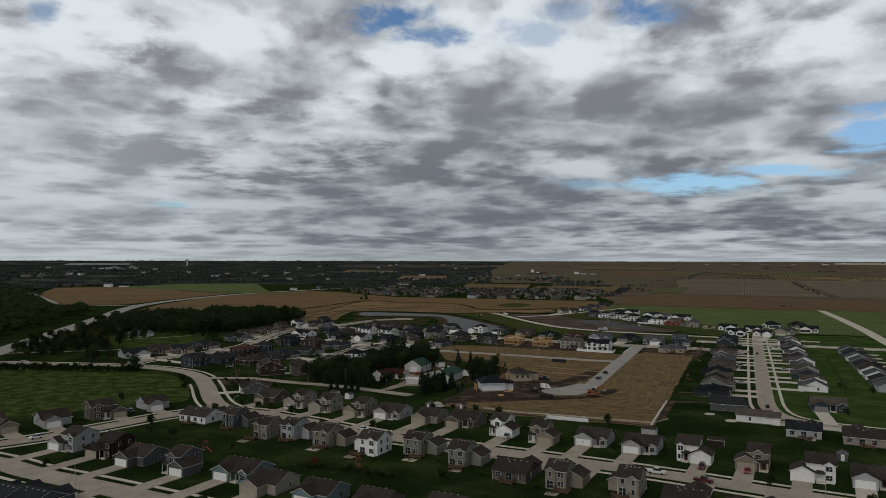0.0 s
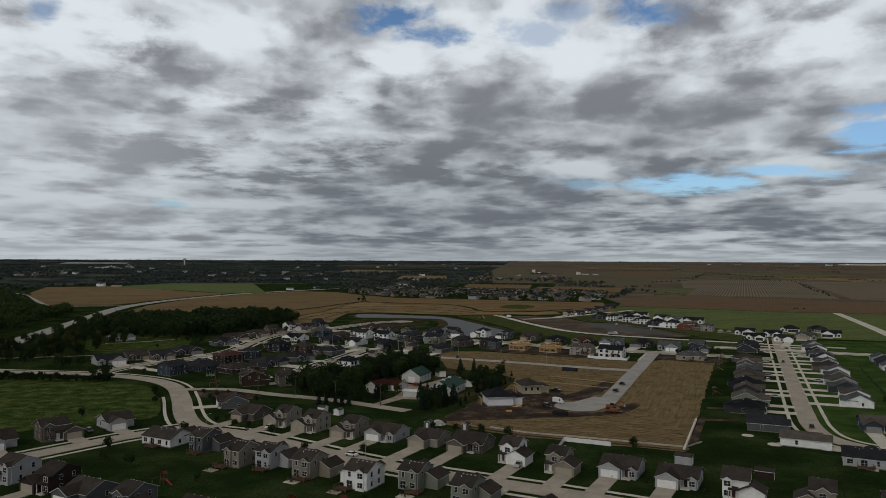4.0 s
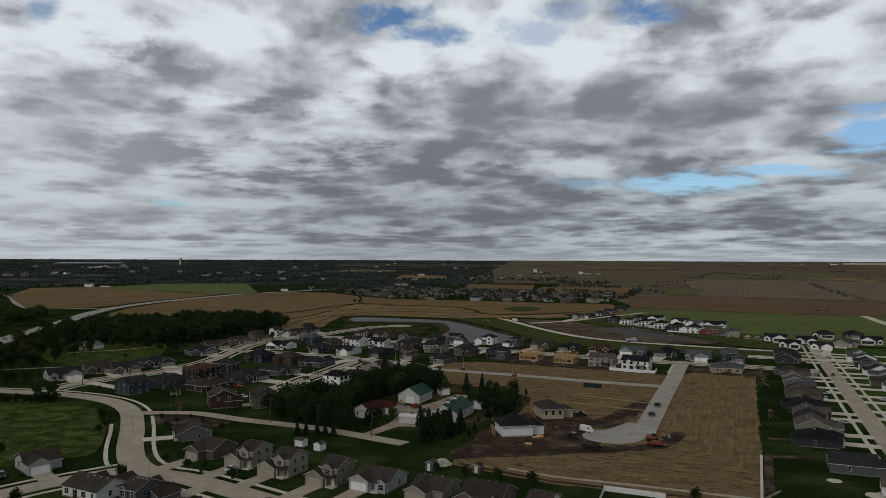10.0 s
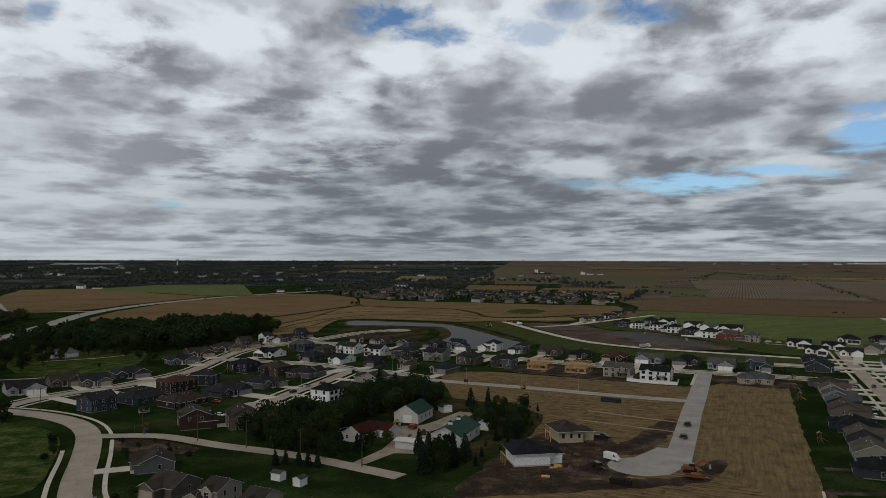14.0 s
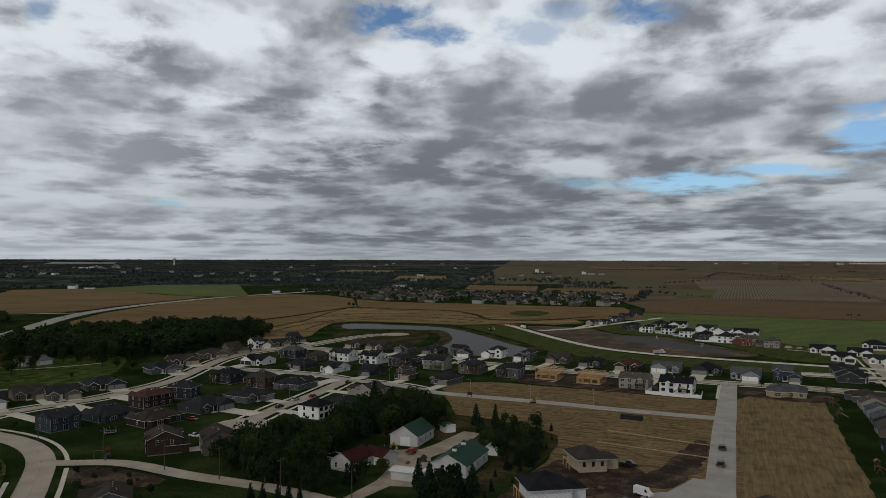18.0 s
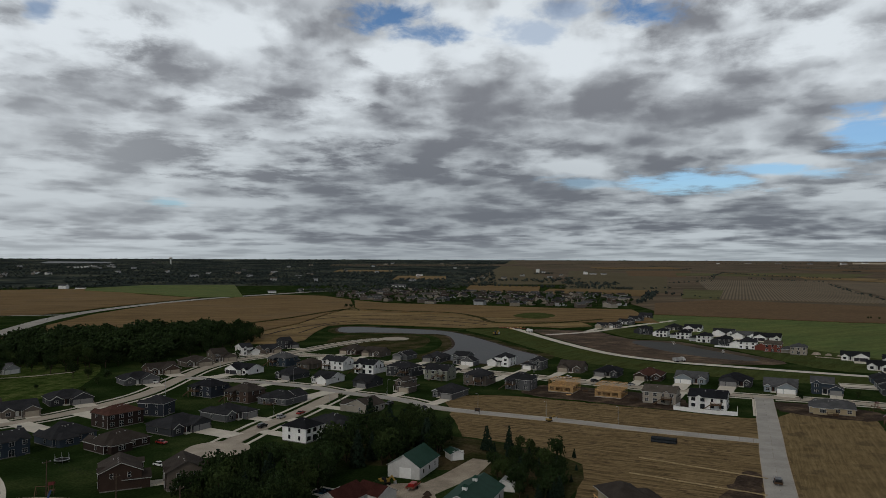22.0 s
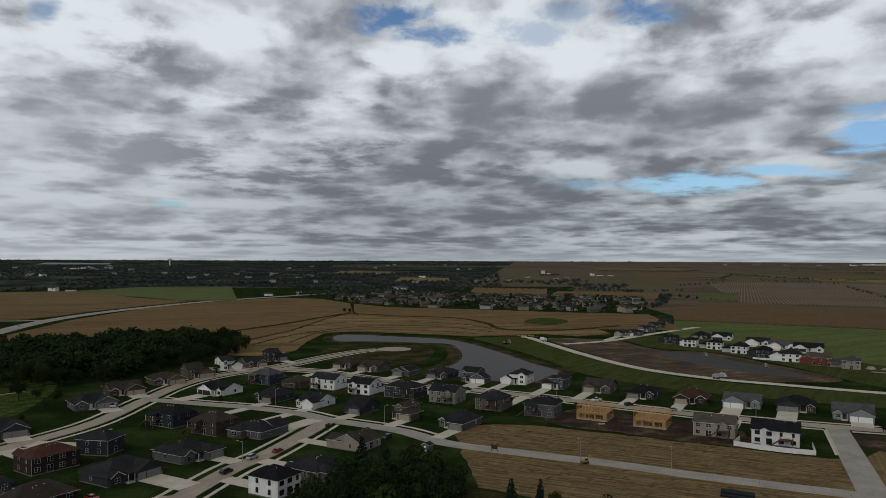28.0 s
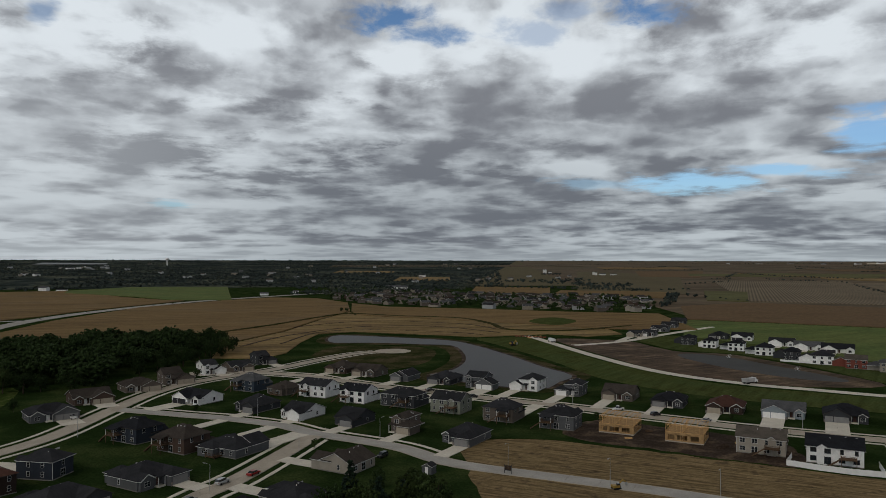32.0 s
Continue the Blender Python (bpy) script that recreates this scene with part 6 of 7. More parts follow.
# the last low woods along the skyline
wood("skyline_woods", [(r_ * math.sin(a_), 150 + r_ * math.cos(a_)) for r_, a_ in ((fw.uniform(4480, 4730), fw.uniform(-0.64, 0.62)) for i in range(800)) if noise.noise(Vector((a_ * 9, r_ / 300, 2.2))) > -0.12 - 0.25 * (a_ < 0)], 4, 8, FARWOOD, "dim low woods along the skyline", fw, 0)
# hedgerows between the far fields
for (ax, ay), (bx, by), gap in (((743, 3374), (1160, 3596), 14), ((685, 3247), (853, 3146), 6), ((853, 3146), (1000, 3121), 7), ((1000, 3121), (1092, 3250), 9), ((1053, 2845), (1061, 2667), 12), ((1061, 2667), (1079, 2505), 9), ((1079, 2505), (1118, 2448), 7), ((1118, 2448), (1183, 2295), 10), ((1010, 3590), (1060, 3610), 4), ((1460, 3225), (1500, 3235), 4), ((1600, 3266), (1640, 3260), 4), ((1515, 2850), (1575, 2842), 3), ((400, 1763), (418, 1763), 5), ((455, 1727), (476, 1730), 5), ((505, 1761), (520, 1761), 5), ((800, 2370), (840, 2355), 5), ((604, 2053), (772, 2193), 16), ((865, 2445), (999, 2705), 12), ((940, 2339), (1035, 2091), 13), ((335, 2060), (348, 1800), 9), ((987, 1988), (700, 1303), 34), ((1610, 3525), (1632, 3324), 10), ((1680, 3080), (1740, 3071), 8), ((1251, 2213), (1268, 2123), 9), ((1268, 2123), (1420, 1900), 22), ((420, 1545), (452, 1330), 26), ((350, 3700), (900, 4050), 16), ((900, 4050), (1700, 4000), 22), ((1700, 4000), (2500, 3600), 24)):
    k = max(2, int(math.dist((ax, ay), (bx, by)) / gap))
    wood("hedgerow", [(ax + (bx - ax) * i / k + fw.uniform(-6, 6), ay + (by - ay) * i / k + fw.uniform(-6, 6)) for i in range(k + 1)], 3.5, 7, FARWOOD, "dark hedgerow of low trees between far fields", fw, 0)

# ---------------- the village and farms beyond the fields ----------------
vr = random.Random(3)


def far_house(x, y, turn, w, d, h, wall, roof):
    z = terrain(x, y)
    root = thing("village_house", pose(x, y, z, 0, 0, turn), f"small distant {WORDS[wall]} house with {roof} roof among trees", "house", "houses of the far village")
    part("wall", Geo().extrude(gable_profile(-d / 2, d / 2, h, 0.5), -w / 2, w / 2, "x"), wall_mat(wall), root)
    gable_roof(root, -w / 2, w / 2, -d / 2, d / 2, h, 0.5, "x", roof_mat(roof))


made = []
VILLAGE = [(-176, 1417), (-62, 1640), (120, 1500), (263, 1480), (337, 1390), (290, 1240), (255, 1120), (150, 1135), (40, 1190), (-41, 1215), (-120, 1300)]
for x, y in scatter(VILLAGE, 31, vr):
    if vr.random() < 0.84:
        far_house(x, y, vr.choice((-28, 62, 0, 20)), vr.uniform(10, 15), vr.uniform(8, 10), vr.choice((3.0, 4.6, 5.2)), vr.choice(("taupe", "beige", "tan", "brick", "grey", "tan", "taupe", "pale")), vr.choice(("brown", "brown", "charcoal", "grey", "taupe")))
        made.append((x, y))
wood("village_trees", [p for p in scatter(VILLAGE, 15, vr) if all(math.dist(p, q) > 9.5 for q in made) and vr.random() < 0.85], 4, 8.5, LEAF[0], "dark green garden trees of the far village", vr, 14, 0.16)
for cx, cy, n_, r_ in ((-1373, 3137, 13, 110), (-1269, 2447, 5, 70), (-1249, 2269, 4, 50), (-700, 2500, 3, 200), (-500, 2300, 3, 150), (100, 2400, 4, 160), (350, 2500, 3, 90)):
    for x, y in [(cx + vr.uniform(-r_, r_), cy + vr.uniform(-r_, r_)) for i in range(n_)]:
        far_house(x, y, vr.uniform(0, 180), vr.uniform(10, 20), vr.uniform(8, 11), vr.uniform(4, 6.5), vr.choice(("white", "pale", "pale", "beige")), vr.choice(("grey", "taupe", "grey")))


for i in range(26):
    a_, r_ = vr.uniform(-0.60, 0.06), vr.uniform(1950, 3900)
    x, y = r_ * math.sin(a_), 150 + r_ * math.cos(a_)
    far_house(x, y, vr.uniform(0, 180), vr.uniform(10, 24), vr.uniform(8, 11), vr.uniform(4.5, 7), vr.choice(("pale", "pale", "beige", "grey", "tan")), vr.choice(("grey", "taupe", "grey")))


# ---------------- farmstead ----------------
def barn(x, y, turn, w, d, h, pitch, wallm, roofm, label, cupolas=0):
    HOUSES.append((x, y, d * 0.6))
    root = thing("barn", pose(x, y, 0, 0, 0, turn), label, "barn", "farm buildings")
    part("wall", Geo().extrude(gable_profile(-w / 2, w / 2, h, pitch), -d / 2, d / 2, "y"), wallm, root)
    rf, top = gable_roof(root, -w / 2, w / 2, -d / 2, d / 2, h, pitch, "y", roofm)
    part("barn_door", door_mesh(3.6, 3.0, 2, 3, WHITE, "barn_door"), None, root, m=pose(0.5, -d / 2 - 0.02, 0.05))
    for i in range(cupolas):
        cy = -d * 0.25 + i * d * 0.4
        cu = part("cupola", Geo().box(-0.55, cy - 0.55, top - 0.5, 0.55, cy + 0.55, top + 0.7), WHITE, rf)
        part("cupola_roof", Geo().add([(-0.8, cy - 0.8, top + 0.7), (0.8, cy - 0.8, top + 0.7), (0.8, cy + 0.8, top + 0.7), (-0.8, cy + 0.8, top + 0.7), (0, cy, top + 1.4)], [(3, 2, 1, 0), (0, 1, 4), (1, 2, 4), (2, 3, 4), (3, 0, 4)]), roofm, cu)
    for py in (-d * 0.3, 0, d * 0.3):
        window(root, "one", w / 2 + 0.01, py, 1.2, 90)
    return root


OLDWHITE = mat("weathered_white_boards", (0.56, 0.56, 0.55), 0.8, 0.06, 0.5, 4.0, bump=0.3, stripes=(1.2, "Z", 0.035, 0.0))
barn(-4.3, 397.0, -22, 10, 14.5, 3.5, 0.62, OLDWHITE, GREENMETAL, "white barn with a steep green metal roof")
barn(11.2, 365.0, -22, 11, 20, 3.4, 0.5, OLDWHITE, GREENMETAL, "white shed with dark green roof and two cupolas", 2)
barn(-3.8, 353.5, 68, 5, 9.5, 2.5, 0.22, OLDWHITE, mat("white_metal_roof", (0.66, 0.67, 0.68), 0.5, 0.06, 0.6, 4.0), "low farm shed with a pale metal roof")
barn(22.5, 381, -22, 3.5, 6, 2.4, 0.3, OLDWHITE, METAL, "small white lean-to shed")
barn(8, 411, 20, 4, 5, 2.2, 0.4, OLDWHITE, GREENMETAL, "small white shed with green roof")
fh = thing("farmhouse", pose(-21.5, 366, 0, 0, 0, -30), "white farmhouse with a dark red roof among trees", "house", "farm buildings")
part("wall", Geo().extrude(gable_profile(-4, 4, 2.9, 0.6), -5.5, 5.5, "y"), OLDWHITE, fh)
fr_, top_ = gable_roof(fh, -4, 4, -5.5, 5.5, 2.9, 0.6, "y", REDROOF)
dm = part("dormer", Geo().extrude(gable_profile(-2.5, -0.7, 4.3, 0.5), -1, 1, "y"), OLDWHITE, fr_)
for px in (-2, 1.8):
    window(fh, "one", px, -5.51, 1.0, 0)
    window(fh, "one", 4.01, px, 1.0, 90)
fg = thing("farm_garage", pose(-13.5, 371, 0, 0, 0, -40), "low white garage with a dark red roof", "garage", "farm buildings")
part("wall", Geo().extrude(gable_profile(-3.5, 3.5, 2.7, 0.5), -4.2, 4.2, "x"), OLDWHITE, fg)
gable_roof(fg, -4.2, 4.2, -3.5, 3.5, 2.7, 0.5, "x", REDROOF)
part("garage_door", GDOOR[(2.7, "white")], None, fg, m=pose(2, -3.52, 0.05))
part("garage_door", GDOOR[(2.7, "white")], None, fg, m=pose(-1.5, -3.52, 0.05))

for i in range(17):
    a = i / 16
    tree(15 + 30 * a + tr.uniform(-2, 2), 336 + 74 * a + tr.uniform(-2, 2) - (9 if i % 2 else 0), tr.uniform(2.0, 3.8), cone=True, group="trees round the farmstead")
for x, y, h, c in ((-25, 338, 7, False), (-30, 341, 8, False), (-36, 344, 8.5, False), (-44, 349, 9, False), (-21, 348, 6.5, True), (-29, 352, 8, False), (-26, 347, 7, True), (-33, 345, 9, False), (-17.5, 353, 7, False), (-20, 350, 6.5, True), (-13, 372, 6, False), (-1, 346, 8.5, True), (2, 344.5, 8, True), (4.5, 345, 7, False)):
    tree(x, y, h, "deep", 1.1, c, "trees round the farmstead")
# ---------------- houses under construction ----------------
for x, y, turn, w, d, wm_, rm_, label in ((32.6, 337, 8.6, 11, 11, WRAP, roof_mat("black"), "unfinished house in white building wrap under a black roof"), (49.5, 365.3, 9.5, 8.5, 11, YELLOWWRAP, roof_mat("brown"), "unfinished house with yellow sheathing and a brown hip roof")):
    HOUSES.append((x, y, 10))
    root = thing("unfinished_house", pose(x, y, 0, 0, 0, turn), label, "house", "houses under construction")
    part("foundation", Geo().box(-w / 2 - 0.05, -d / 2 - 0.05, -0.4, w / 2 + 0.05, d / 2 + 0.05, 0.5), CONCRETE, root)
    part("wall", Geo().box(-w / 2, -d / 2, 0.3, w / 2, d / 2, 4.0), wm_, root)
    hip_roof(root, -w / 2, w / 2, -d / 2, d / 2, 4.0, 0.5, rm_, ov=1.0)
    for i in range(0 if wm_ == WRAP else 3):
        window(root, "one", -w / 2 + w * (i + 0.5) / 3, -d / 2 - 0.01, 1.7, 0, True)
    part("wing", Geo().box(w / 2, -d / 2 + 2, 0, w / 2 + 4.5, d / 2 - 2, 3.2), wm_, root)
    hip_roof(root, w / 2 - 1, w / 2 + 4.5, -d / 2 + 2, d / 2 - 2, 3.2, 0.45, rm_, "wing_roof")
    for i in range(3):
        part("post", Geo().box(-w / 2 - 2.4, -3 + i * 2.6, 0, -w / 2 - 2.25, -2.85 + i * 2.6, 2.9), WOOD, root)
    part("porch_frame", Geo().beam((-w / 2 - 2.3, -3.2, 3.1), (-w / 2 - 2.3, 2.6, 3.1), 0.15, 0.25), WOOD, root)
house(-79, 330.5, -68, 12, 10.5, 1, "grey", "brown", "g", "L")

# ---------------- vehicles ----------------
PAINTS = {"white": paint("white", (0.72, 0.72, 0.72)), "silver": paint("silver", (0.42, 0.43, 0.44), 0.25), "black": paint("black", (0.015, 0.015, 0.017)), "red": paint("red", (0.30, 0.02, 0.018)), "maroon": paint("maroon", (0.09, 0.012, 0.012)), "blue": paint("blue", (0.02, 0.05, 0.14)), "orange": paint("orange", (0.20, 0.055, 0.018), 0.6), "yellow": paint("yellow", (0.30, 0.19, 0.03), 0.5), "green": paint("green", (0.02, 0.06, 0.03))}
LAMP = mat("lamp_lens", (0.5, 0.5, 0.48), 0.2, 0.02, spec=0.5)
TAIL = mat("tail_lens", (0.25, 0.01, 0.01), 0.25, 0.02, spec=0.5)
TYRE = Geo().wheel(0, 0, 0, 0.34, 0.24).mesh("wheel", RUBBER)
SHAPES = {"sedan": (4.7, [(-2.35, 0.35), (2.35, 0.35), (2.35, 0.75), (2.1, 0.92), (1.6, 0.98), (-1.2, 1.0), (-2.25, 0.82), (-2.35, 0.6)], [(-1.35, 0.98), (1.75, 0.98), (1.05, 1.42), (-0.55, 1.45)]),
          "suv": (4.8, [(-2.4, 0.38), (2.4, 0.38), (2.4, 0.95), (2.35, 1.08), (-1.2, 1.1), (-2.3, 0.98), (-2.4, 0.7)], [(-1.35, 1.08), (2.3, 1.08), (2.05, 1.74), (-0.5, 1.78)]),
          "pickup": (5.9, [(-2.95, 0.42), (2.95, 0.42), (2.95, 1.12), (0.85, 1.12), (-1.5, 1.15), (-2.85, 1.05), (-2.95, 0.8)], [(-1.5, 1.13), (0.95, 1.13), (0.75, 1.85), (-0.75, 1.87)]),
          "van": (5.9, [(-2.95, 0.4), (2.95, 0.4), (2.95, 2.5), (-1.2, 2.52), (-2.1, 1.4), (-2.9, 1.15), (-2.95, 0.8)], [(-2.0, 1.42), (-1.0, 1.42), (-1.0, 2.3), (-1.35, 2.3)])}


def car(x, y, turn, kind, colour, z=0.19):
    length, body, cabin = SHAPES[kind]
    root = thing("car" if kind in ("sedan", "suv") else "pickup_truck" if kind == "pickup" else "delivery_van", pose(x, y, z, 0, 0, turn) @ Matrix.Scale(0.9, 4), f"parked {colour} {dict(sedan='saloon car', suv='sport utility car', pickup='pickup truck', van='panel van')[kind]} on pale concrete", "car" if kind != "van" else "van", "parked vehicles")
    part("body", Geo().extrude(body, -0.92, 0.92, "x"), PAINTS[colour], root)
    w = 0.78 if kind != "van" else 0.94
    c = Geo().extrude(cabin, -w, w, "x")
    part("glazing", c, GLASS, root)
    if kind != "van":
        a, b = cabin[3], cabin[2]
        part("car_roof", Geo().box(-0.76, a[0], a[1] - 0.02, 0.76, b[0], b[1] + 0.05), PAINTS[colour], root)
    for sx in (-0.82, 0.82):
        for sy in (-length * 0.31, length * 0.31):
            part("wheel", TYRE, None, root, m=pose(sx, sy, 0.34))
        part("headlight", Geo().box(sx * 0.85 - 0.16, -length / 2 - 0.02, 0.66, sx * 0.85 + 0.16, -length / 2 + 0.1, 0.82), LAMP, root)
        part("tail_light", Geo().box(sx * 0.9 - 0.12, length / 2 - 0.08, 0.7, sx * 0.9 + 0.12, length / 2 + 0.02, 0.92), TAIL, root)
    return root


# the silver suv at (30.9, 240.8) stands in for a boat on its trailer
for a in ((70.4, 198.3, 62, "pickup", "white"), (64.5, 201.5, 62, "suv", "black"), (-55, 290.5, 152, "sedan", "white"), (-132.2, 239.7, -40, "suv", "white"), (-20.5, 252.6, 58, "sedan", "white"), (85.6, 203.6, -28, "suv", "maroon"), (97.4, 199.5, -28, "sedan", "red"), (81.2, 190.4, 62, "pickup", "maroon"), (30.9, 240.8, -28, "suv", "silver"),
          (218, 466, 157, "suv", "black"), (146, 293, 157, "sedan", "black"), (-90.6, 428.5, 62, "sedan", "red"), (-81.2, 402, 60, "sedan", "white"), (-62.2, 452.5, 155, "suv", "black"), (-58.5, 468, 155, "suv", "silver"), (-52.2, 476, 155, "sedan", "red"), (-139, 548, 50, "pickup", "white"), (-17.5, 494, -30, "suv", "black"), (59, 338, 40, "van", "white"), (62.6, 366, 60, "pickup", "black"),
          (72, 563.5, 122, "pickup", "white"), (84, 553.5, 120, "suv", "black"), (100, 543, 120, "sedan", "silver"), (-128, 436, 20, "sedan", "white"), (-119, 463, 20, "sedan", "white"), (-117.5, 283, 40, "suv", "black"), (15, 590, 118, "suv", "black"), (-4, 606, 118, "sedan", "black"), (-240, 423.5, 90, "suv", "white"), (178, 399, 157, "suv", "white"), (160, 352, 67, "sedan", "silver"), (203, 396, 67, "sedan", "silver"), (-150, 449, 30, "sedan", "black"), (24, 576, -20, "suv", "black"), (224.1, 508.2, 67, "suv", "black"), (207.0, 465.4, 67, "sedan", "silver"), (184.6, 411.9, 67, "suv", "silver"), (242.8, 492.0, 67, "pickup", "white")):
    car(*a)
for x, y in ((-345, 742), (-352, 760), (-388, 915), (-397, 1000), (-396, 1090), (-372, 1225), (-360, 1262), (-340, 690), (-322, 630)):
    car(x, y, 190, tr.choice(("sedan", "suv", "pickup")), tr.choice(("white", "black", "silver")), 0.2)


def lorry(x, y, turn, bed, label, z=0.1):
    root = thing("dump_truck", pose(x, y, z, 0, 0, turn), label, "truck", "site vehicles")
    part("chassis", Geo().box(-1.0, -4.2, 0.7, 1.0, 4.4, 1.0), RUBBER, root)
    cb = part("cab", Geo().extrude([(-4.4, 0.8), (-2.0, 0.8), (-2.0, 2.9), (-3.0, 2.95), (-3.3, 2.0), (-4.4, 1.8)], -1.15, 1.15, "x"), PAINTS["white"], root)
    part("windscreen", Geo().extrude([(-3.36, 2.0), (-3.1, 2.0), (-2.95, 2.8), (-3.05, 2.85)], -1.05, 1.05, "x"), GLASS, cb)
    part("bed", Geo().extrude([(-1.8, 1.0), (4.4, 1.0), (4.7, 2.7), (-2.1, 2.7)], -1.25, 1.25, "x"), bed, root)
    for sx in (-1.0, 1.0):
        for sy in (-3.2, 1.8, 3.2):
            part("wheel", TYRE, None, root, m=pose(sx, sy, 0.5) @ Matrix.Diagonal((1.5, 1.5, 1.5, 1)))


lorry(152.7, 627, 118, mat("grey_bed", (0.40, 0.40, 0.40), 0.6), "white dump truck with a pale grey bed on the haul road")
lorry(83.5, 806, 195, PAINTS["white"], "white truck parked on the unfinished haul road")


def excavator(x, y, turn, colour, s=1.0):
    root = thing("excavator", pose(x, y, 0.06, 0, 0, turn) @ Matrix.Diagonal((s, s, s, 1)), f"{colour} tracked digger standing on bare soil", "excavator", "site vehicles")
    for sx in (-1.1, 1.1):
        part("track", Geo().extrude([(-1.9, 0.25), (-1.5, 0.0), (1.5, 0.0), (1.9, 0.25), (1.9, 0.6), (1.5, 0.85), (-1.5, 0.85), (-1.9, 0.6)], sx - 0.3, sx + 0.3, "x"), RUBBER, root)
    bd = part("body", Geo().box(-1.3, -1.2, 0.9, 1.3, 2.0, 1.9), PAINTS[colour], root)
    part("cab", Geo().extrude([(-1.6, 0.95), (0.2, 0.95), (0.2, 2.7), (-1.2, 2.7)], -1.25, -0.2, "x"), GLASS, bd)
    part("boom", Geo().beam((0.4, -1.0, 1.8), (0.4, -3.6, 4.0), 0.4, 0.5).beam((0.4, -3.5, 4.0), (0.4, -5.6, 2.6), 0.35, 0.4), PAINTS[colour], bd)
    part("bucket", Geo().extrude([(-5.9, 1.4), (-5.2, 1.2), (-5.2, 2.3), (-5.7, 2.6)], 0.0, 0.8, "x"), METAL, bd)


excavator(79, 326, 70, "orange")
excavator(52.6, 785, 20, "yellow", 1.1)
excavator(46.5, 463.5, 110, "yellow", 0.6)
excavator(-12, 384.5, 40, "yellow", 0.8)
for x, y, turn, c in ((78, 319, 70, "orange"), (90.7, 366, -23, "black"), (98.7, 385, -23, "black"), (52.8, 331, 20, "black"), (-4.0, 381, -20, "red")):
    t_ = thing("trailer", pose(x, y, 0.1, 0, 0, turn), f"flat {c} equipment trailer with low sides", "trailer", "site vehicles")
    part("deck", Geo().box(-1.1, -2.8, 0.6, 1.1, 2.8, 0.75), DECKWOOD, t_)
    part("side_rail", Geo().box(-1.15, -2.8, 0.75, -1.08, 2.8, 1.15), PAINTS[c], t_)
    part("side_rail", Geo().box(1.08, -2.8, 0.75, 1.15, 2.8, 1.15), PAINTS[c], t_)
    part("load", Geo().box(-0.8, -1.6, 0.75, 0.8, 1.2, 1.6), PAINTS[c], t_)
    part("drawbar", Geo().beam((0, -2.8, 0.7), (0, -4.3, 0.6), 0.15, 0.12), METAL, t_)
    for sx in (-1.2, 1.2):
        part("wheel", TYRE, None, t_, m=pose(sx, 0.3, 0.34))
for x, y, turn in ((55.6, 314.5, 60), (-30, 492, 20)):
    dp = thing("skip_container", pose(x, y, 0.05, 0, 0, turn), "dark open steel waste skip full of rubble", "container", "site clutter")
    part("bin", Geo().extrude([(-2.9, 0.0), (2.5, 0.0), (3.0, 1.6), (-3.0, 1.6)], -1.15, 1.15, "x"), PAINTS["black"], dp)
    part("rubble", Geo().box(-1.0, -2.7, 1.55, 1.0, 2.7, 1.75), SOIL, dp)
solo("gravel_heap", Geo().add([(v[0] * 3.4, v[1] * 2.6, 0 if v[2] < 0 else 1.5 + v[2]) for v in [(math.cos(k * 0.7), math.sin(k * 0.7), -1) for k in range(9)] + [(0.45 * math.cos(k * 0.7), 0.4 * math.sin(k * 0.7), 0.1 * (k % 3)) for k in range(9)]], [(k, (k + 1) % 9, 9 + (k + 1) % 9, 9 + k) for k in range(9)] + [tuple(range(9, 18))]), mat("white_stone_heap", (0.50, 0.48, 0.45), 0.9, 0.25, 0.8, 3.0, bump=0.8), "heap of pale crushed stone beside the track", "site clutter", "site clutter", m=pose(6.5, 297, 0, 0, 0, 20))
pl_ = thing("swimming_pool", pose(-26.7, 377.4, 0, 0, 0, -30), "blue garden swimming pool with a pale concrete surround", "pool")
part("surround", Geo().box(-5.2, -3.4, -0.2, 5.2, 3.4, 0.12), NEWCONC, pl_)
part("pool_water", Geo().box(-4.0, -2.2, -0.1, 4.0, 2.2, 0.16), mat("pool_water", (0.015, 0.055, 0.10), 0.1, 0.05, 0.5, 3.0, spec=0.3), pl_)
pp = thing("pipe_stack", pose(81, 431, 0, 0, 0, 62), "stack of dark culvert pipes lying on stubble", "pipes", "site clutter")
for px, pz in ((-1.0, 0.5), (0.0, 0.5), (1.0, 0.5), (-0.5, 1.35), (0.5, 1.35)):
    part("pipe", Geo().extrude([(px + 0.48 * math.cos(k * 0.524), pz + 0.48 * math.sin(k * 0.524)) for k in range(12)], -4.2, 4.2, "y"), mat("dark_pipe", (0.03, 0.035, 0.04), 0.5), pp)
for x, y, k in ((257, 664, 1.0), (263, 660, 0.7), (252, 671, 0.8), (268, 655, 0.6)):
    solo("rubble_mound", Geo().add([(k * v[0] * 4.2, k * v[1] * 3.0, -0.1 if v[2] < 0 else k * (1.1 + v[2])) for v in [(math.cos(q * 0.7), math.sin(q * 0.7), -1) for q in range(9)] + [(0.5 * math.cos(q * 0.7 + 0.3), 0.45 * math.sin(q * 0.7 + 0.3), 0.2 * (q % 3)) for q in range(9)]], [(q, (q + 1) % 9, 9 + (q + 1) % 9, 9 + q) for q in range(9)] + [tuple(range(9, 18))]), GRAVEL, "pale mound of broken concrete on the grass", "site clutter", "site clutter", m=pose(x, y, 0.05, 0, 0, 40 * k))
sr = random.Random(8)
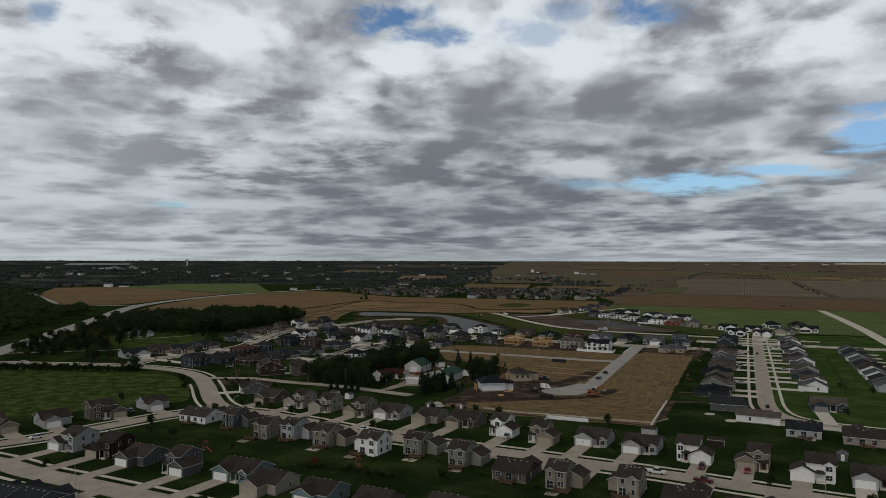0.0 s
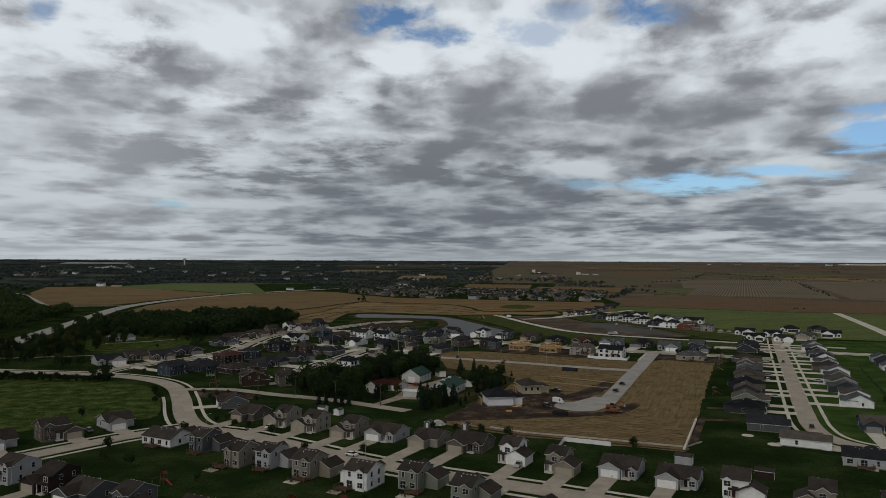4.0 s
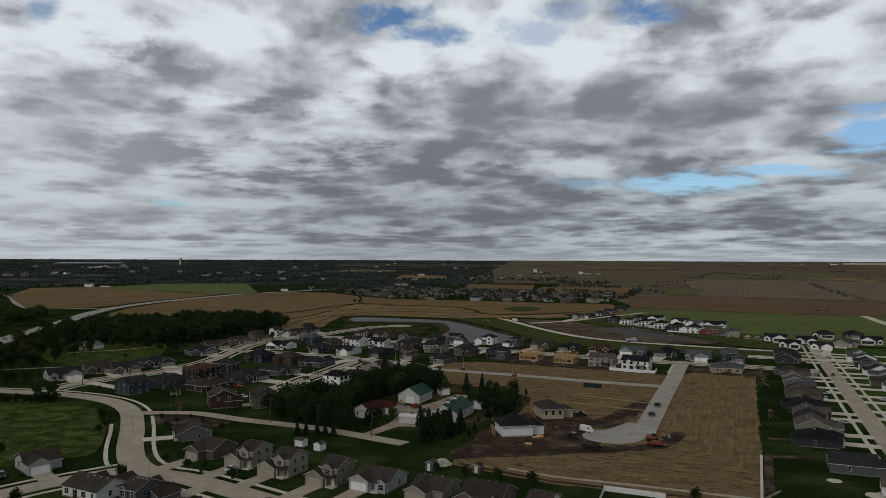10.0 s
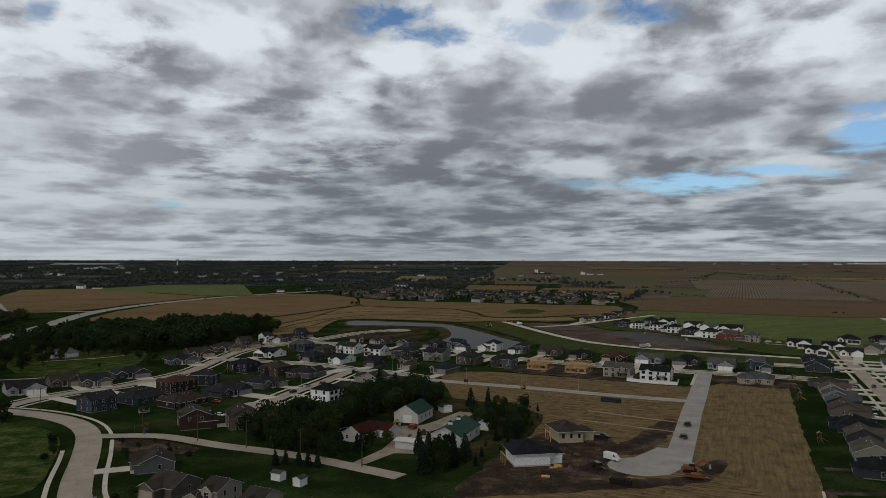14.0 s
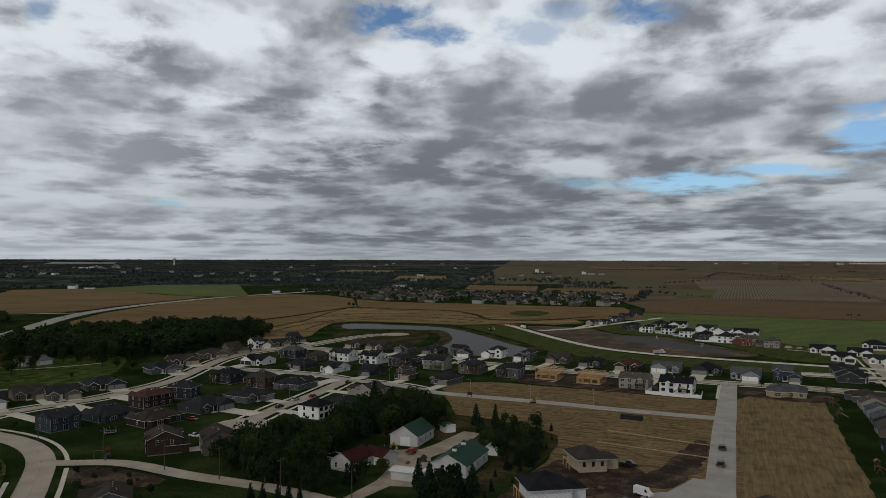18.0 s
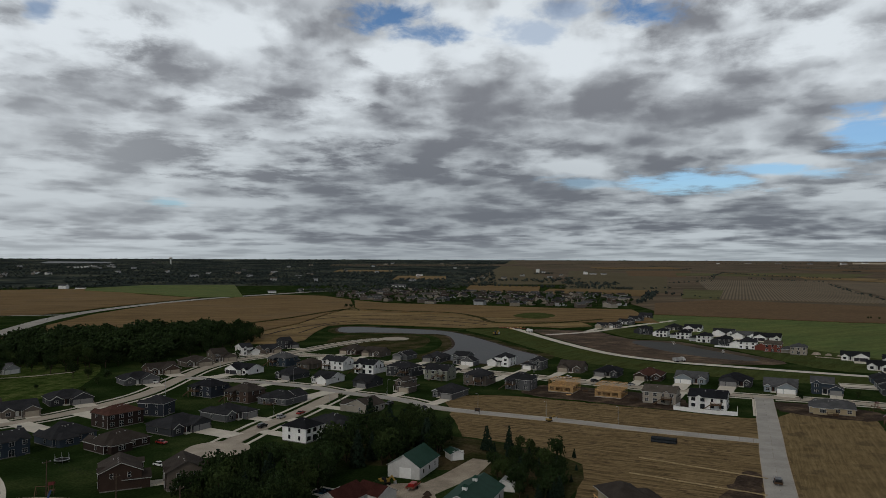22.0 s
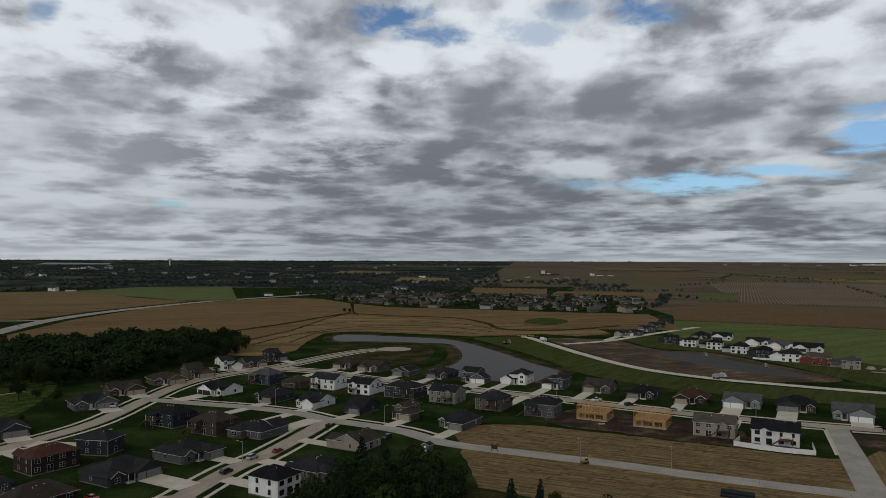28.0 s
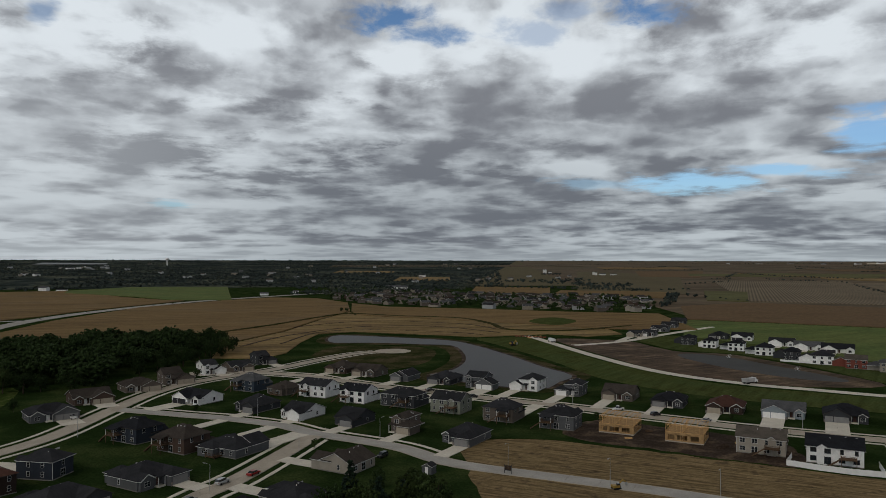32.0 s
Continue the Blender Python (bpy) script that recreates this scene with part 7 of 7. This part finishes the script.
for i in range(34):
    cx, cy = sr.choice(((36, 326), (46, 336), (52, 328), (57, 352), (70, 520), (92, 505), (-14, 380), (-6, 368), (50, 345), (78, 842), (72, 838)))
    spot = pose(cx + sr.uniform(-8, 8), cy + sr.uniform(-8, 8), 0.05, 0, 0, sr.uniform(0, 180))
    if i % 2:
        solo("lumber_pallet", Geo().box(-1.2, -0.5, -0.1, 1.2, 0.5, sr.uniform(0.2, 0.7)), WOOD if i % 4 == 1 else DECKWOOD, "bundle of sawn timber lying on the site", "site clutter", "site clutter", m=spot)
    else:
        rim = [(1.7 * sr.uniform(0.7, 1.2) * math.cos(k * 0.571), 1.4 * sr.uniform(0.7, 1.2) * math.sin(k * 0.571)) for k in range(11)]
        solo("rubble_heap", Geo().add([(a, b, -0.1) for a, b in rim] + [(a * 0.55, b * 0.55, sr.uniform(0.4, 0.8)) for a, b in rim] + [(0.1, 0, 0.9)], [(k, (k + 1) % 11, 11 + (k + 1) % 11, 11 + k) for k in range(11)] + [(11 + k, 11 + (k + 1) % 11, 22) for k in range(11)]), SOIL, "low heap of dark soil and rubble", "site clutter", "site clutter", m=spot)


# ---------------- fences, poles, sheds and garden things ----------------
def panel_fence(pts, h, label):
    root = thing("fence", pose(pts[0][0], pts[0][1], 0), label, "fence", "fences")
    ox, oy = pts[0]
    for (ax, ay), (bx, by) in zip(pts, pts[1:]):
        n = max(1, round(math.dist((ax, ay), (bx, by)) / 2.4))
        for i in range(n):
            p = (ax + (bx - ax) * i / n - ox, ay + (by - ay) * i / n - oy)
            q = (ax + (bx - ax) * (i + 1) / n - ox, ay + (by - ay) * (i + 1) / n - oy)
            part("panel", Geo().beam((*p, h), (*q, h), 0.06, h - 0.05), WHITE, root)
            part("post", Geo().box(p[0] - 0.07, p[1] - 0.07, -0.2, p[0] + 0.07, p[1] + 0.07, h + 0.12), WHITE, root)


yard = pose(119, 490.1, 0, 0, 0, 152)
panel_fence([tuple((yard @ Vector((x, y, 0)))[:2]) for x, y in ((-11.5, 2), (-12.5, 12.5), (-4, 13.6), (4, 13.2), (12.6, 11.8), (11.5, 2))], 1.7, "tall white vinyl fence round the back garden")
panel_fence([(46.5, 262), (50, 272), (64.5, 265.5)], 1.5, "white vinyl fence behind the gardens")
panel_fence([(226, 690), (205, 706)], 1.2, "white fence on the bank of the pond")
for pts in ([(109, 204), (121, 229)], [(205, 338), (230, 394), (254, 448)], [(145, 222), (158, 246)], [(-40, 212), (-4, 196), (30, 178)]):
    cf = thing("wire_fence", pose(pts[0][0], pts[0][1], 0), "low dark wire fence between back gardens", "fence", "fences")
    for (ax, ay), (bx, by) in zip(pts, pts[1:]):
        n = round(math.dist((ax, ay), (bx, by)) / 6)
        for i in range(n):
            p = (ax + (bx - ax) * i / n - pts[0][0], ay + (by - ay) * i / n - pts[0][1])
            q = (ax + (bx - ax) * (i + 1) / n - pts[0][0], ay + (by - ay) * (i + 1) / n - pts[0][1])
            part("post", Geo().box(p[0] - 0.05, p[1] - 0.05, -0.2, p[0] + 0.05, p[1] + 0.05, 1.35), RUBBER, cf)
            net = Geo()
            for z in (1.25, 1.0, 0.75, 0.5, 0.25):
                net.beam((*p, z), (*q, z), 0.03, 0.035)
            part("wire_netting", net, RUBBER, cf)
wl = thing("retaining_wall", pose(87.3, 260.5, 0, 0, 0, -24), "low wall of pale concrete blocks at the field edge", "wall")
for i in range(25):
    part("block", Geo().box(-0.36, i * 1.98, 0, 0.36, i * 1.98 + 1.92, 0.72 if i % 7 else 0.62), NEWCONC, wl)
solo("earth_berm", Geo().extrude([(-1.6, -0.1), (1.6, -0.1), (0.7, 0.22), (-0.7, 0.22)], -19, 26, "y"), SOIL, "low dark earth bank along the field edge", "bank", m=pose(100.6, 285.5, 0, 0, 0, -24), kind="structure")
solo("footpath_stub", Geo().beam((146.2, 508.3, 0.14), (131.6, 473.8, 0.14), 1.4, 0.3), NEWCONC, "short pale concrete footpath ending at the stubble", "footpath", kind="structure")
sf = thing("silt_fence", pose(0, 0, 0), "low pale silt fence along the edge of the stubble", "fence", "fences")
for (ax, ay), (bx, by) in zip([(26, 292), (38, 284), (62, 275), (89, 264)], [(38, 284), (62, 275), (89, 264), (97, 271)]):
    n = round(math.dist((ax, ay), (bx, by)) / 3)
    for i in range(n):
        p, q = (ax + (bx - ax) * i / n, ay + (by - ay) * i / n), (ax + (bx - ax) * (i + 1) / n, ay + (by - ay) * (i + 1) / n)
        part("panel", Geo().beam((*p, 0.62), (*q, 0.62 - 0.06 * (i % 2)), 0.05, 0.62), mat("silt_cloth", (0.42, 0.39, 0.33), 0.9, 0.12, 0.6, 4.0), sf)
solo("footpath_field_edge", Geo().beam((12, 298, 0.12), (36, 281, 0.12), 1.2, 0.3).beam((36, 281, 0.12), (88, 260, 0.12), 1.2, 0.3), SOIL, "narrow worn path along the stubble edge", "footpath", kind="structure")
for (ax, ay), (bx, by) in (((120.3, 329.2), (130.3, 326.1)), ((110.7, 306.4), (124.5, 305.2))):
    solo("garden_bed", Geo().beam((ax, ay, 0.12), (bx, by, 0.12), 3.2, 0.3), SOIL, "long strip of dug dark garden soil in the lawn", "garden bed", kind="structure")
for (ax, ay), (bx, by) in (((67, 411.8), (98, 389.3)), ((59.4, 395.3), (91, 374.5))):
    wt_ = thing("straw_wattle", pose(0, 0, 0), "thin pale straw roll laid across the stubble", "erosion roll", "site clutter")
    for i in range(6):
        u, v = i / 6, (i + 0.97) / 6
        part("roll", Geo().beam((ax + (bx - ax) * u, ay + (by - ay) * u + 0.3 * (i % 2), 0.3), (ax + (bx - ax) * v, ay + (by - ay) * v, 0.3), 0.32, 0.3), mat("straw", (0.36, 0.28, 0.16), 0.95, 0.2, 0.8, 5.0), wt_)
solo("gravel_track", Geo().beam((250, 652, 0.16), (286, 626, 0.16), 3.0, 0.3).beam((286, 626, 0.16), (322, 607, 0.16), 3.0, 0.3), GRAVEL, "pale gravel track across the grass", "track", kind="structure")
solo("park_path", Geo().beam((-236, 555, 0.12), (-211, 569, 0.12), 1.6, 0.3).beam((-211, 569, 0.12), (-196, 584, 0.12), 1.6, 0.3).beam((-225, 486, 0.1), (-180, 502, 0.1), 2.2, 0.3).beam((-280, 470, 0.1), (-225, 486, 0.1), 2.2, 0.3), CONCRETE, "pale path through the park", "footpath", kind="structure")


def shed(x, y, turn, w, d, h, wall, roof):
    s = thing("garden_shed", pose(x, y, 0, 0, 0, turn), f"small {WORDS[wall]} garden shed with gable roof on grass", "shed", "garden sheds")
    part("wall", Geo().extrude(gable_profile(-w / 2, w / 2, h, 0.5), -d / 2, d / 2, "y"), wall_mat(wall), s)
    gable_roof(s, -w / 2, w / 2, -d / 2, d / 2, h, 0.5, "y", roof_mat(roof), ov=0.2)
    part("shed_door", FDOOR["white"], None, s, m=pose(0, -d / 2 - 0.02, 0.05))


for a in ((-40, 319, 60, 2.6, 3.4, 2.0, "white", "taupe"), (-33, 314, -28, 2.6, 3.2, 2.0, "white", "grey"), (133, 213, -28, 3, 3, 2.2, "grey", "grey"), (3.4, 291.6, -28, 2.6, 3, 2.2, "grey", "grey"), (17, 289, -28, 2.6, 2.6, 2, "taupe", "brown"), (82, 245, 60, 3.2, 5, 2.4, "pale", "brown"), (100, 230, 60, 3, 5, 2.3, "redbrown", "brown"), (-3, 478, -28, 3, 3, 2.2, "grey", "charcoal")):
    shed(*a)

pole_pts = [(-190, 432), (-158, 413), (-132.7, 396), (-100.9, 375), (-77, 362.3), (-58, 353), (-38, 341), (-17.7, 331)]
for x, y in pole_pts:
    pl = thing("utility_pole", pose(x, y, 0, 0, 0, 58), "tall wooden power pole with crossarm and wires", "pole", "utility poles")
    part("mast", Geo().cyl(0, 0, -0.3, 9.5, 0.17, 0.11), POLE, pl)
    ca = part("crossarm", Geo().box(-1.2, -0.07, 8.7, 1.2, 0.07, 8.9), POLE, pl)
    for px in (-1.05, 0, 1.05):
        part("insulator", Geo().cyl(px, 0, 8.9, 9.1, 0.06), METAL, ca)
for (ax, ay), (bx, by) in zip(pole_pts, pole_pts[1:]):
    for o in (-1.05, 0, 1.05):
        c, s = math.cos(radians(58)) * o, math.sin(radians(58)) * o
        g, n = Geo(), 8
        for i in range(n + 1):
            u = i / n
            px, py, pz = ax + c + (bx - ax) * u, ay + s + (by - ay) * u, 9.1 - 3.2 * u * (1 - u)
            g.v += [(px + 0.02 * math.cos(k * 2.094 + 0.5), py, pz + 0.02 * math.sin(k * 2.094 + 0.5)) for k in range(3)]
        g.f = [(3 * i + k, 3 * i + (k + 1) % 3, 3 * i + 3 + (k + 1) % 3, 3 * i + 3 + k) for i in range(n) for k in range(3)]
        solo("power_line", g, RUBBER, "thin dark power line slung between poles", "cable", "power lines")
for x, y, turn in ((-92, 186, 60), (-52, 285, 150), (-15, 240, 150), (50, 206, 150), (96, 192, -30), (110, 180, 150), (-60, 462, -110), (-44, 500, -110), (-20, 517, 150), (-70, 553, 150), (20, 484, -30), (46, 468, -30), (72, 458, -30), (-123, 520, -90), (-121, 600, -90), (-75, 280, 150), (56, 576, -30), (130, 531, -30)):
    lp = thing("street_lamp", pose(x, y, 0, 0, 0, turn), "slender grey street lamp with a single arm", "street lamp", "street lamps")
    part("mast", Geo().cyl(0, 0, -0.2, 7.0, 0.09, 0.05), METAL, lp)
    part("arm", Geo().beam((0, 0, 7.0), (0, -1.6, 7.25), 0.07, 0.07), METAL, lp)
    part("lamp_head", Geo().box(-0.14, -2.2, 7.12, 0.14, -1.5, 7.27), METAL, lp)


def playset(x, y, turn, slide):
    ps = thing("swing_set", pose(x, y, 0, 0, 0, turn), f"wooden garden play set with {slide} slide on lawn", "swing set", "play sets")
    for sx in (-1.6, 1.6):
        for sy in (-1.0, 1.0):
            part("leg", Geo().beam((sx, 0, 2.4), (sx, sy, 0), 0.12, 0.12), DECKWOOD, ps)
    part("top_bar", Geo().beam((-1.8, 0, 2.5), (1.8, 0, 2.5), 0.12, 0.14), DECKWOOD, ps)
    part("tower", Geo().box(1.7, -0.7, 1.3, 3.0, 0.7, 1.45).box(1.7, -0.7, 0, 1.82, -0.58, 3.0).box(2.88, 0.58, 0, 3.0, 0.7, 3.0).box(1.7, 0.58, 0, 1.82, 0.7, 3.0).box(2.88, -0.7, 0, 3.0, -0.58, 3.0), DECKWOOD, ps)
    part("canopy", Geo().extrude([(-0.9, 2.9), (0.9, 2.9), (0, 3.6)], 1.6, 3.1, "x"), PAINTS["green"] if slide == "yellow" else PAINTS["maroon"], ps)
    part("slide", Geo().beam((2.35, -0.7, 1.5), (2.35, -3.2, 0.2), 0.5, 0.12), PAINTS[slide], ps)
    for sx in (-0.7, 0.6):
        part("swing_seat", Geo().box(sx - 0.25, -0.1, 0.5, sx + 0.25, 0.1, 0.56).box(sx - 0.24, -0.01, 0.56, sx - 0.22, 0.01, 2.4).box(sx + 0.22, -0.01, 0.56, sx + 0.24, 0.01, 2.4), RUBBER, ps)


for a in ((-19, 203, 20, "orange"), (174.5, 457, 60, "red"), (165, 435, 40, "yellow"), (135, 359, 70, "orange"), (-102, 375, 10, "blue"), (-70, 222, 60, "red"), (186, 484, 30, "orange")):
    playset(*a)
sg = thing("plot_sign", pose(19.3, 477.5, 0, 0, 0, -26), "dark framed plot sign on two posts", "sign")
part("sign_board", Geo().box(-1.0, -0.04, 0.9, 1.0, 0.04, 2.3), DARKDOOR, sg)
part("sign_field", Geo().box(-0.8, -0.06, 1.2, 0.8, -0.045, 2.1), SOIL, sg)
for px in (-1.0, 1.0):
    part("post", Geo().box(px - 0.07, -0.07, -0.1, px + 0.07, 0.07, 2.5), DARKDOOR, sg)
for x, y in ((178, 715), (196, 667)):
    fo = thing("fountain", pose(x, y, 0.13), "white fountain spray in the retention pond", "fountain", "pond fountains")
    part("float", Geo().cyl(0, 0, -0.05, 0.15, 0.5), RUBBER, fo)
    g, fr = Geo(), random.Random(3)
    for i in range(150):
        a, q = fr.uniform(0, 6.283), fr.random()
        u = fr.uniform(0.3, 1.0)
        px_, pz_ = 2.3 * q * u, 0.2 + 2.7 * u * (1 - (2 * q - 0.8) ** 2 / 1.6)
        clump(g, (px_ * math.cos(a), px_ * math.sin(a), max(pz_, 0.1)), fr.uniform(0.04, 0.12), fr)
    part("spray", g, WHITE, fo)
def patio(x, y, turn, w, d, chairs):
    solo("garden_patio", Geo().box(-w / 2, -d / 2, -0.1, w / 2, d / 2, 0.09), NEWCONC if chairs > 2 else CONCRETE, "small pale concrete patio behind the house", "patio", kind="structure", m=pose(x, y, 0, 0, 0, turn))
    tb = thing("garden_table", pose(x, y, 0.09, 0, 0, turn), "dark garden table standing on the patio", "table", "garden tables")
    part("tabletop", Geo().cyl(0, 0, 0.66, 0.72, 0.62, n=12), DARKDOOR, tb)
    part("table_leg", Geo().cyl(0, 0, 0, 0.66, 0.07, 0.05), DARKDOOR, tb)
    for i in range(chairs):
        a = 360 * i / chairs + 30
        ch = thing("garden_chair", pose(x + 1.15 * math.cos(radians(a)), y + 1.15 * math.sin(radians(a)), 0.09, 0, 0, a - 90), "brown slatted garden chair on the patio", "chair", "garden chairs")
        part("seat", Geo().box(-0.27, -0.27, 0.38, 0.27, 0.27, 0.43).box(-0.27, -0.27, 0, -0.22, -0.22, 0.38).box(0.22, -0.27, 0, 0.27, -0.22, 0.38).box(-0.27, 0.22, 0, -0.22, 0.27, 0.38).box(0.22, 0.22, 0, 0.27, 0.27, 0.38), DECKWOOD, ch)
        part("backrest", Geo().box(-0.27, 0.22, 0.43, 0.27, 0.28, 0.95), DECKWOOD, ch)


for a in ((-34, 226, 152, 4.0, 3.2, 3), (-21, 217, 152, 3.4, 2.6, 2), (-2, 213.5, 152, 4.2, 3.0, 3), (12, 202, 152, 3.2, 2.6, 2), (37, 180.5, 152, 3.4, 2.6, 2), (52, 175, 152, 3.6, 3.0, 2), (-60, 237, 152, 3.6, 2.8, 2), (136, 238.6, 152, 3.4, 2.4, 3)):
    patio(*a)
for x, y, r_ in ((120.8, 268.3, 2.4), (117, 281, 2.0), (123.8, 269.5, 1.5)):
    solo("garden_patio", Geo().cyl(x, y, -0.1, 0.1, r_, n=18), NEWCONC, "round pale concrete garden patio", "patio", kind="structure")
for i in range(9):
    solo("site_barrier", Geo().extrude([(-0.3, 0), (0.3, 0), (0.12, 0.9), (-0.12, 0.9)], -1, 1, "y"), PAINTS["orange"], "orange plastic site barrier beside the haul road", "barrier", "site barriers", m=pose(62 + i * 2.6, 846 - i * 1.2, 0.05, 0, 0, 60 + i * 7))
# farm buildings, silos and the water tower on the skyline
for x, y, r_, h in ((523, 2699, 4, 10), (532, 2702, 4, 8), (381, 2869, 3.2, 13), (388, 2871, 3.2, 13)):
    si = thing("grain_silo", pose(x, y, terrain(x, y)), "pale round metal grain silo of a far farm", "silo", "silos")
    part("drum", Geo().cyl(0, 0, -1, h, r_, n=14), WHITE, si)
    part("cone_roof", Geo().cyl(0, 0, h, h + r_ * 0.6, r_ * 1.02, 0.3, 14), METAL, si)
for x, y, w, d_, h in ((555, 2710, 22, 9, 3.2), (590, 2700, 18, 9, 3), (405, 2880, 16, 9, 4), (-749, 1660, 17, 10, 6), (-709, 1648, 20, 6, 2.4), (-294, 1506, 14, 8, 3), (-247, 1538, 9, 8, 5), (-70, 1720, 22, 11, 6), (-93, 1800, 30, 11, 4)):
    far_house(x, y, vr.uniform(-15, 15), w, d_, h, "white", "grey")
wt = thing("water_tower", pose(-1245, 3625, terrain(-1245, 3625)), "distant pale water tower above the woods", "water tower")
part("column", Geo().cyl(0, 0, -1, 24, 3.2, 2.6, 12), WHITE, wt)
part("tank", Geo().cyl(0, 0, 24, 29, 3.0, 8.0, 16).cyl(0, 0, 29, 33, 8.0, 7.6, 16).cyl(0, 0, 33, 36, 7.6, 1.0, 16), WHITE, wt)
for i in range(9):
    x = 1500 + i * 133
    y = 3990 - (x - 1500) * 0.33 + vr.uniform(-60, 60)
    far_house(x, y, vr.uniform(-20, 20), vr.uniform(16, 40), 12, vr.uniform(3, 5), vr.choice(("white", "pale", "beige")), "grey")

# shrubs in the gardens and beside the porches
SHRUB = [broad_crown(q, 150, 0.06).mesh("shrub", LEAF[q % 2]) for q in (31, 32, 33)]
gr = random.Random(14)
for hx, hy, hr in HOUSES[:44]:
    for q in range(2 if hy < 300 else 1):
        a = gr.uniform(0, 6.283)
        x, y, k = hx + (hr + 1.5) * math.cos(a), hy + (hr + 1.5) * math.sin(a), gr.uniform(1.2, 2.6)
        if free(x, y, 0.6) and all(math.hypot(x - a_, y - b_) > c_ for a_, b_, c_ in DRIVES):
            ob = new("shrub", gr.choice(SHRUB))
            ob.matrix_basis = pose(x, y, -0.28 * k, 0, 0, gr.uniform(0, 360)) @ Matrix.Diagonal((k * 1.2, k * 1.2, k, 1))
            tagged(ob, "small dark green rounded garden shrub on the lawn", "shrub", "garden shrubs")

wood("garden_hedge", [(-35.7 + 0.90 * i + gr.uniform(-1.5, 1.5), 207.1 + -0.34 * i + gr.uniform(-1.5, 1.5)) for i in range(36)], 0.9, 2.4, LEAF[1], "straggling dark shrubs along the garden boundary", gr, 50, 0.1)

tp = thing("trampoline", pose(-113.1, 407.0, 0), "round black garden trampoline with a net on the lawn", "trampoline")
part("jump_mat", Geo().cyl(0, 0, 0.78, 0.84, 2.0, n=16), RUBBER, tp)
part("rim", Geo().add([(k * math.cos(a * 0.3927), k * math.sin(a * 0.3927), z) for k, z in ((2.0, 0.76), (2.25, 0.76), (2.25, 0.9), (2.0, 0.9)) for a in range(16)], [(16 * q + a, 16 * q + (a + 1) % 16, 16 * ((q + 1) % 4) + (a + 1) % 16, 16 * ((q + 1) % 4) + a) for q in range(4) for a in range(16)]), METAL, tp)
for a in range(6):
    part("net_pole", Geo().cyl(2.2 * math.cos(a * 1.047), 2.2 * math.sin(a * 1.047), 0, 2.4, 0.04, n=6), METAL, tp)
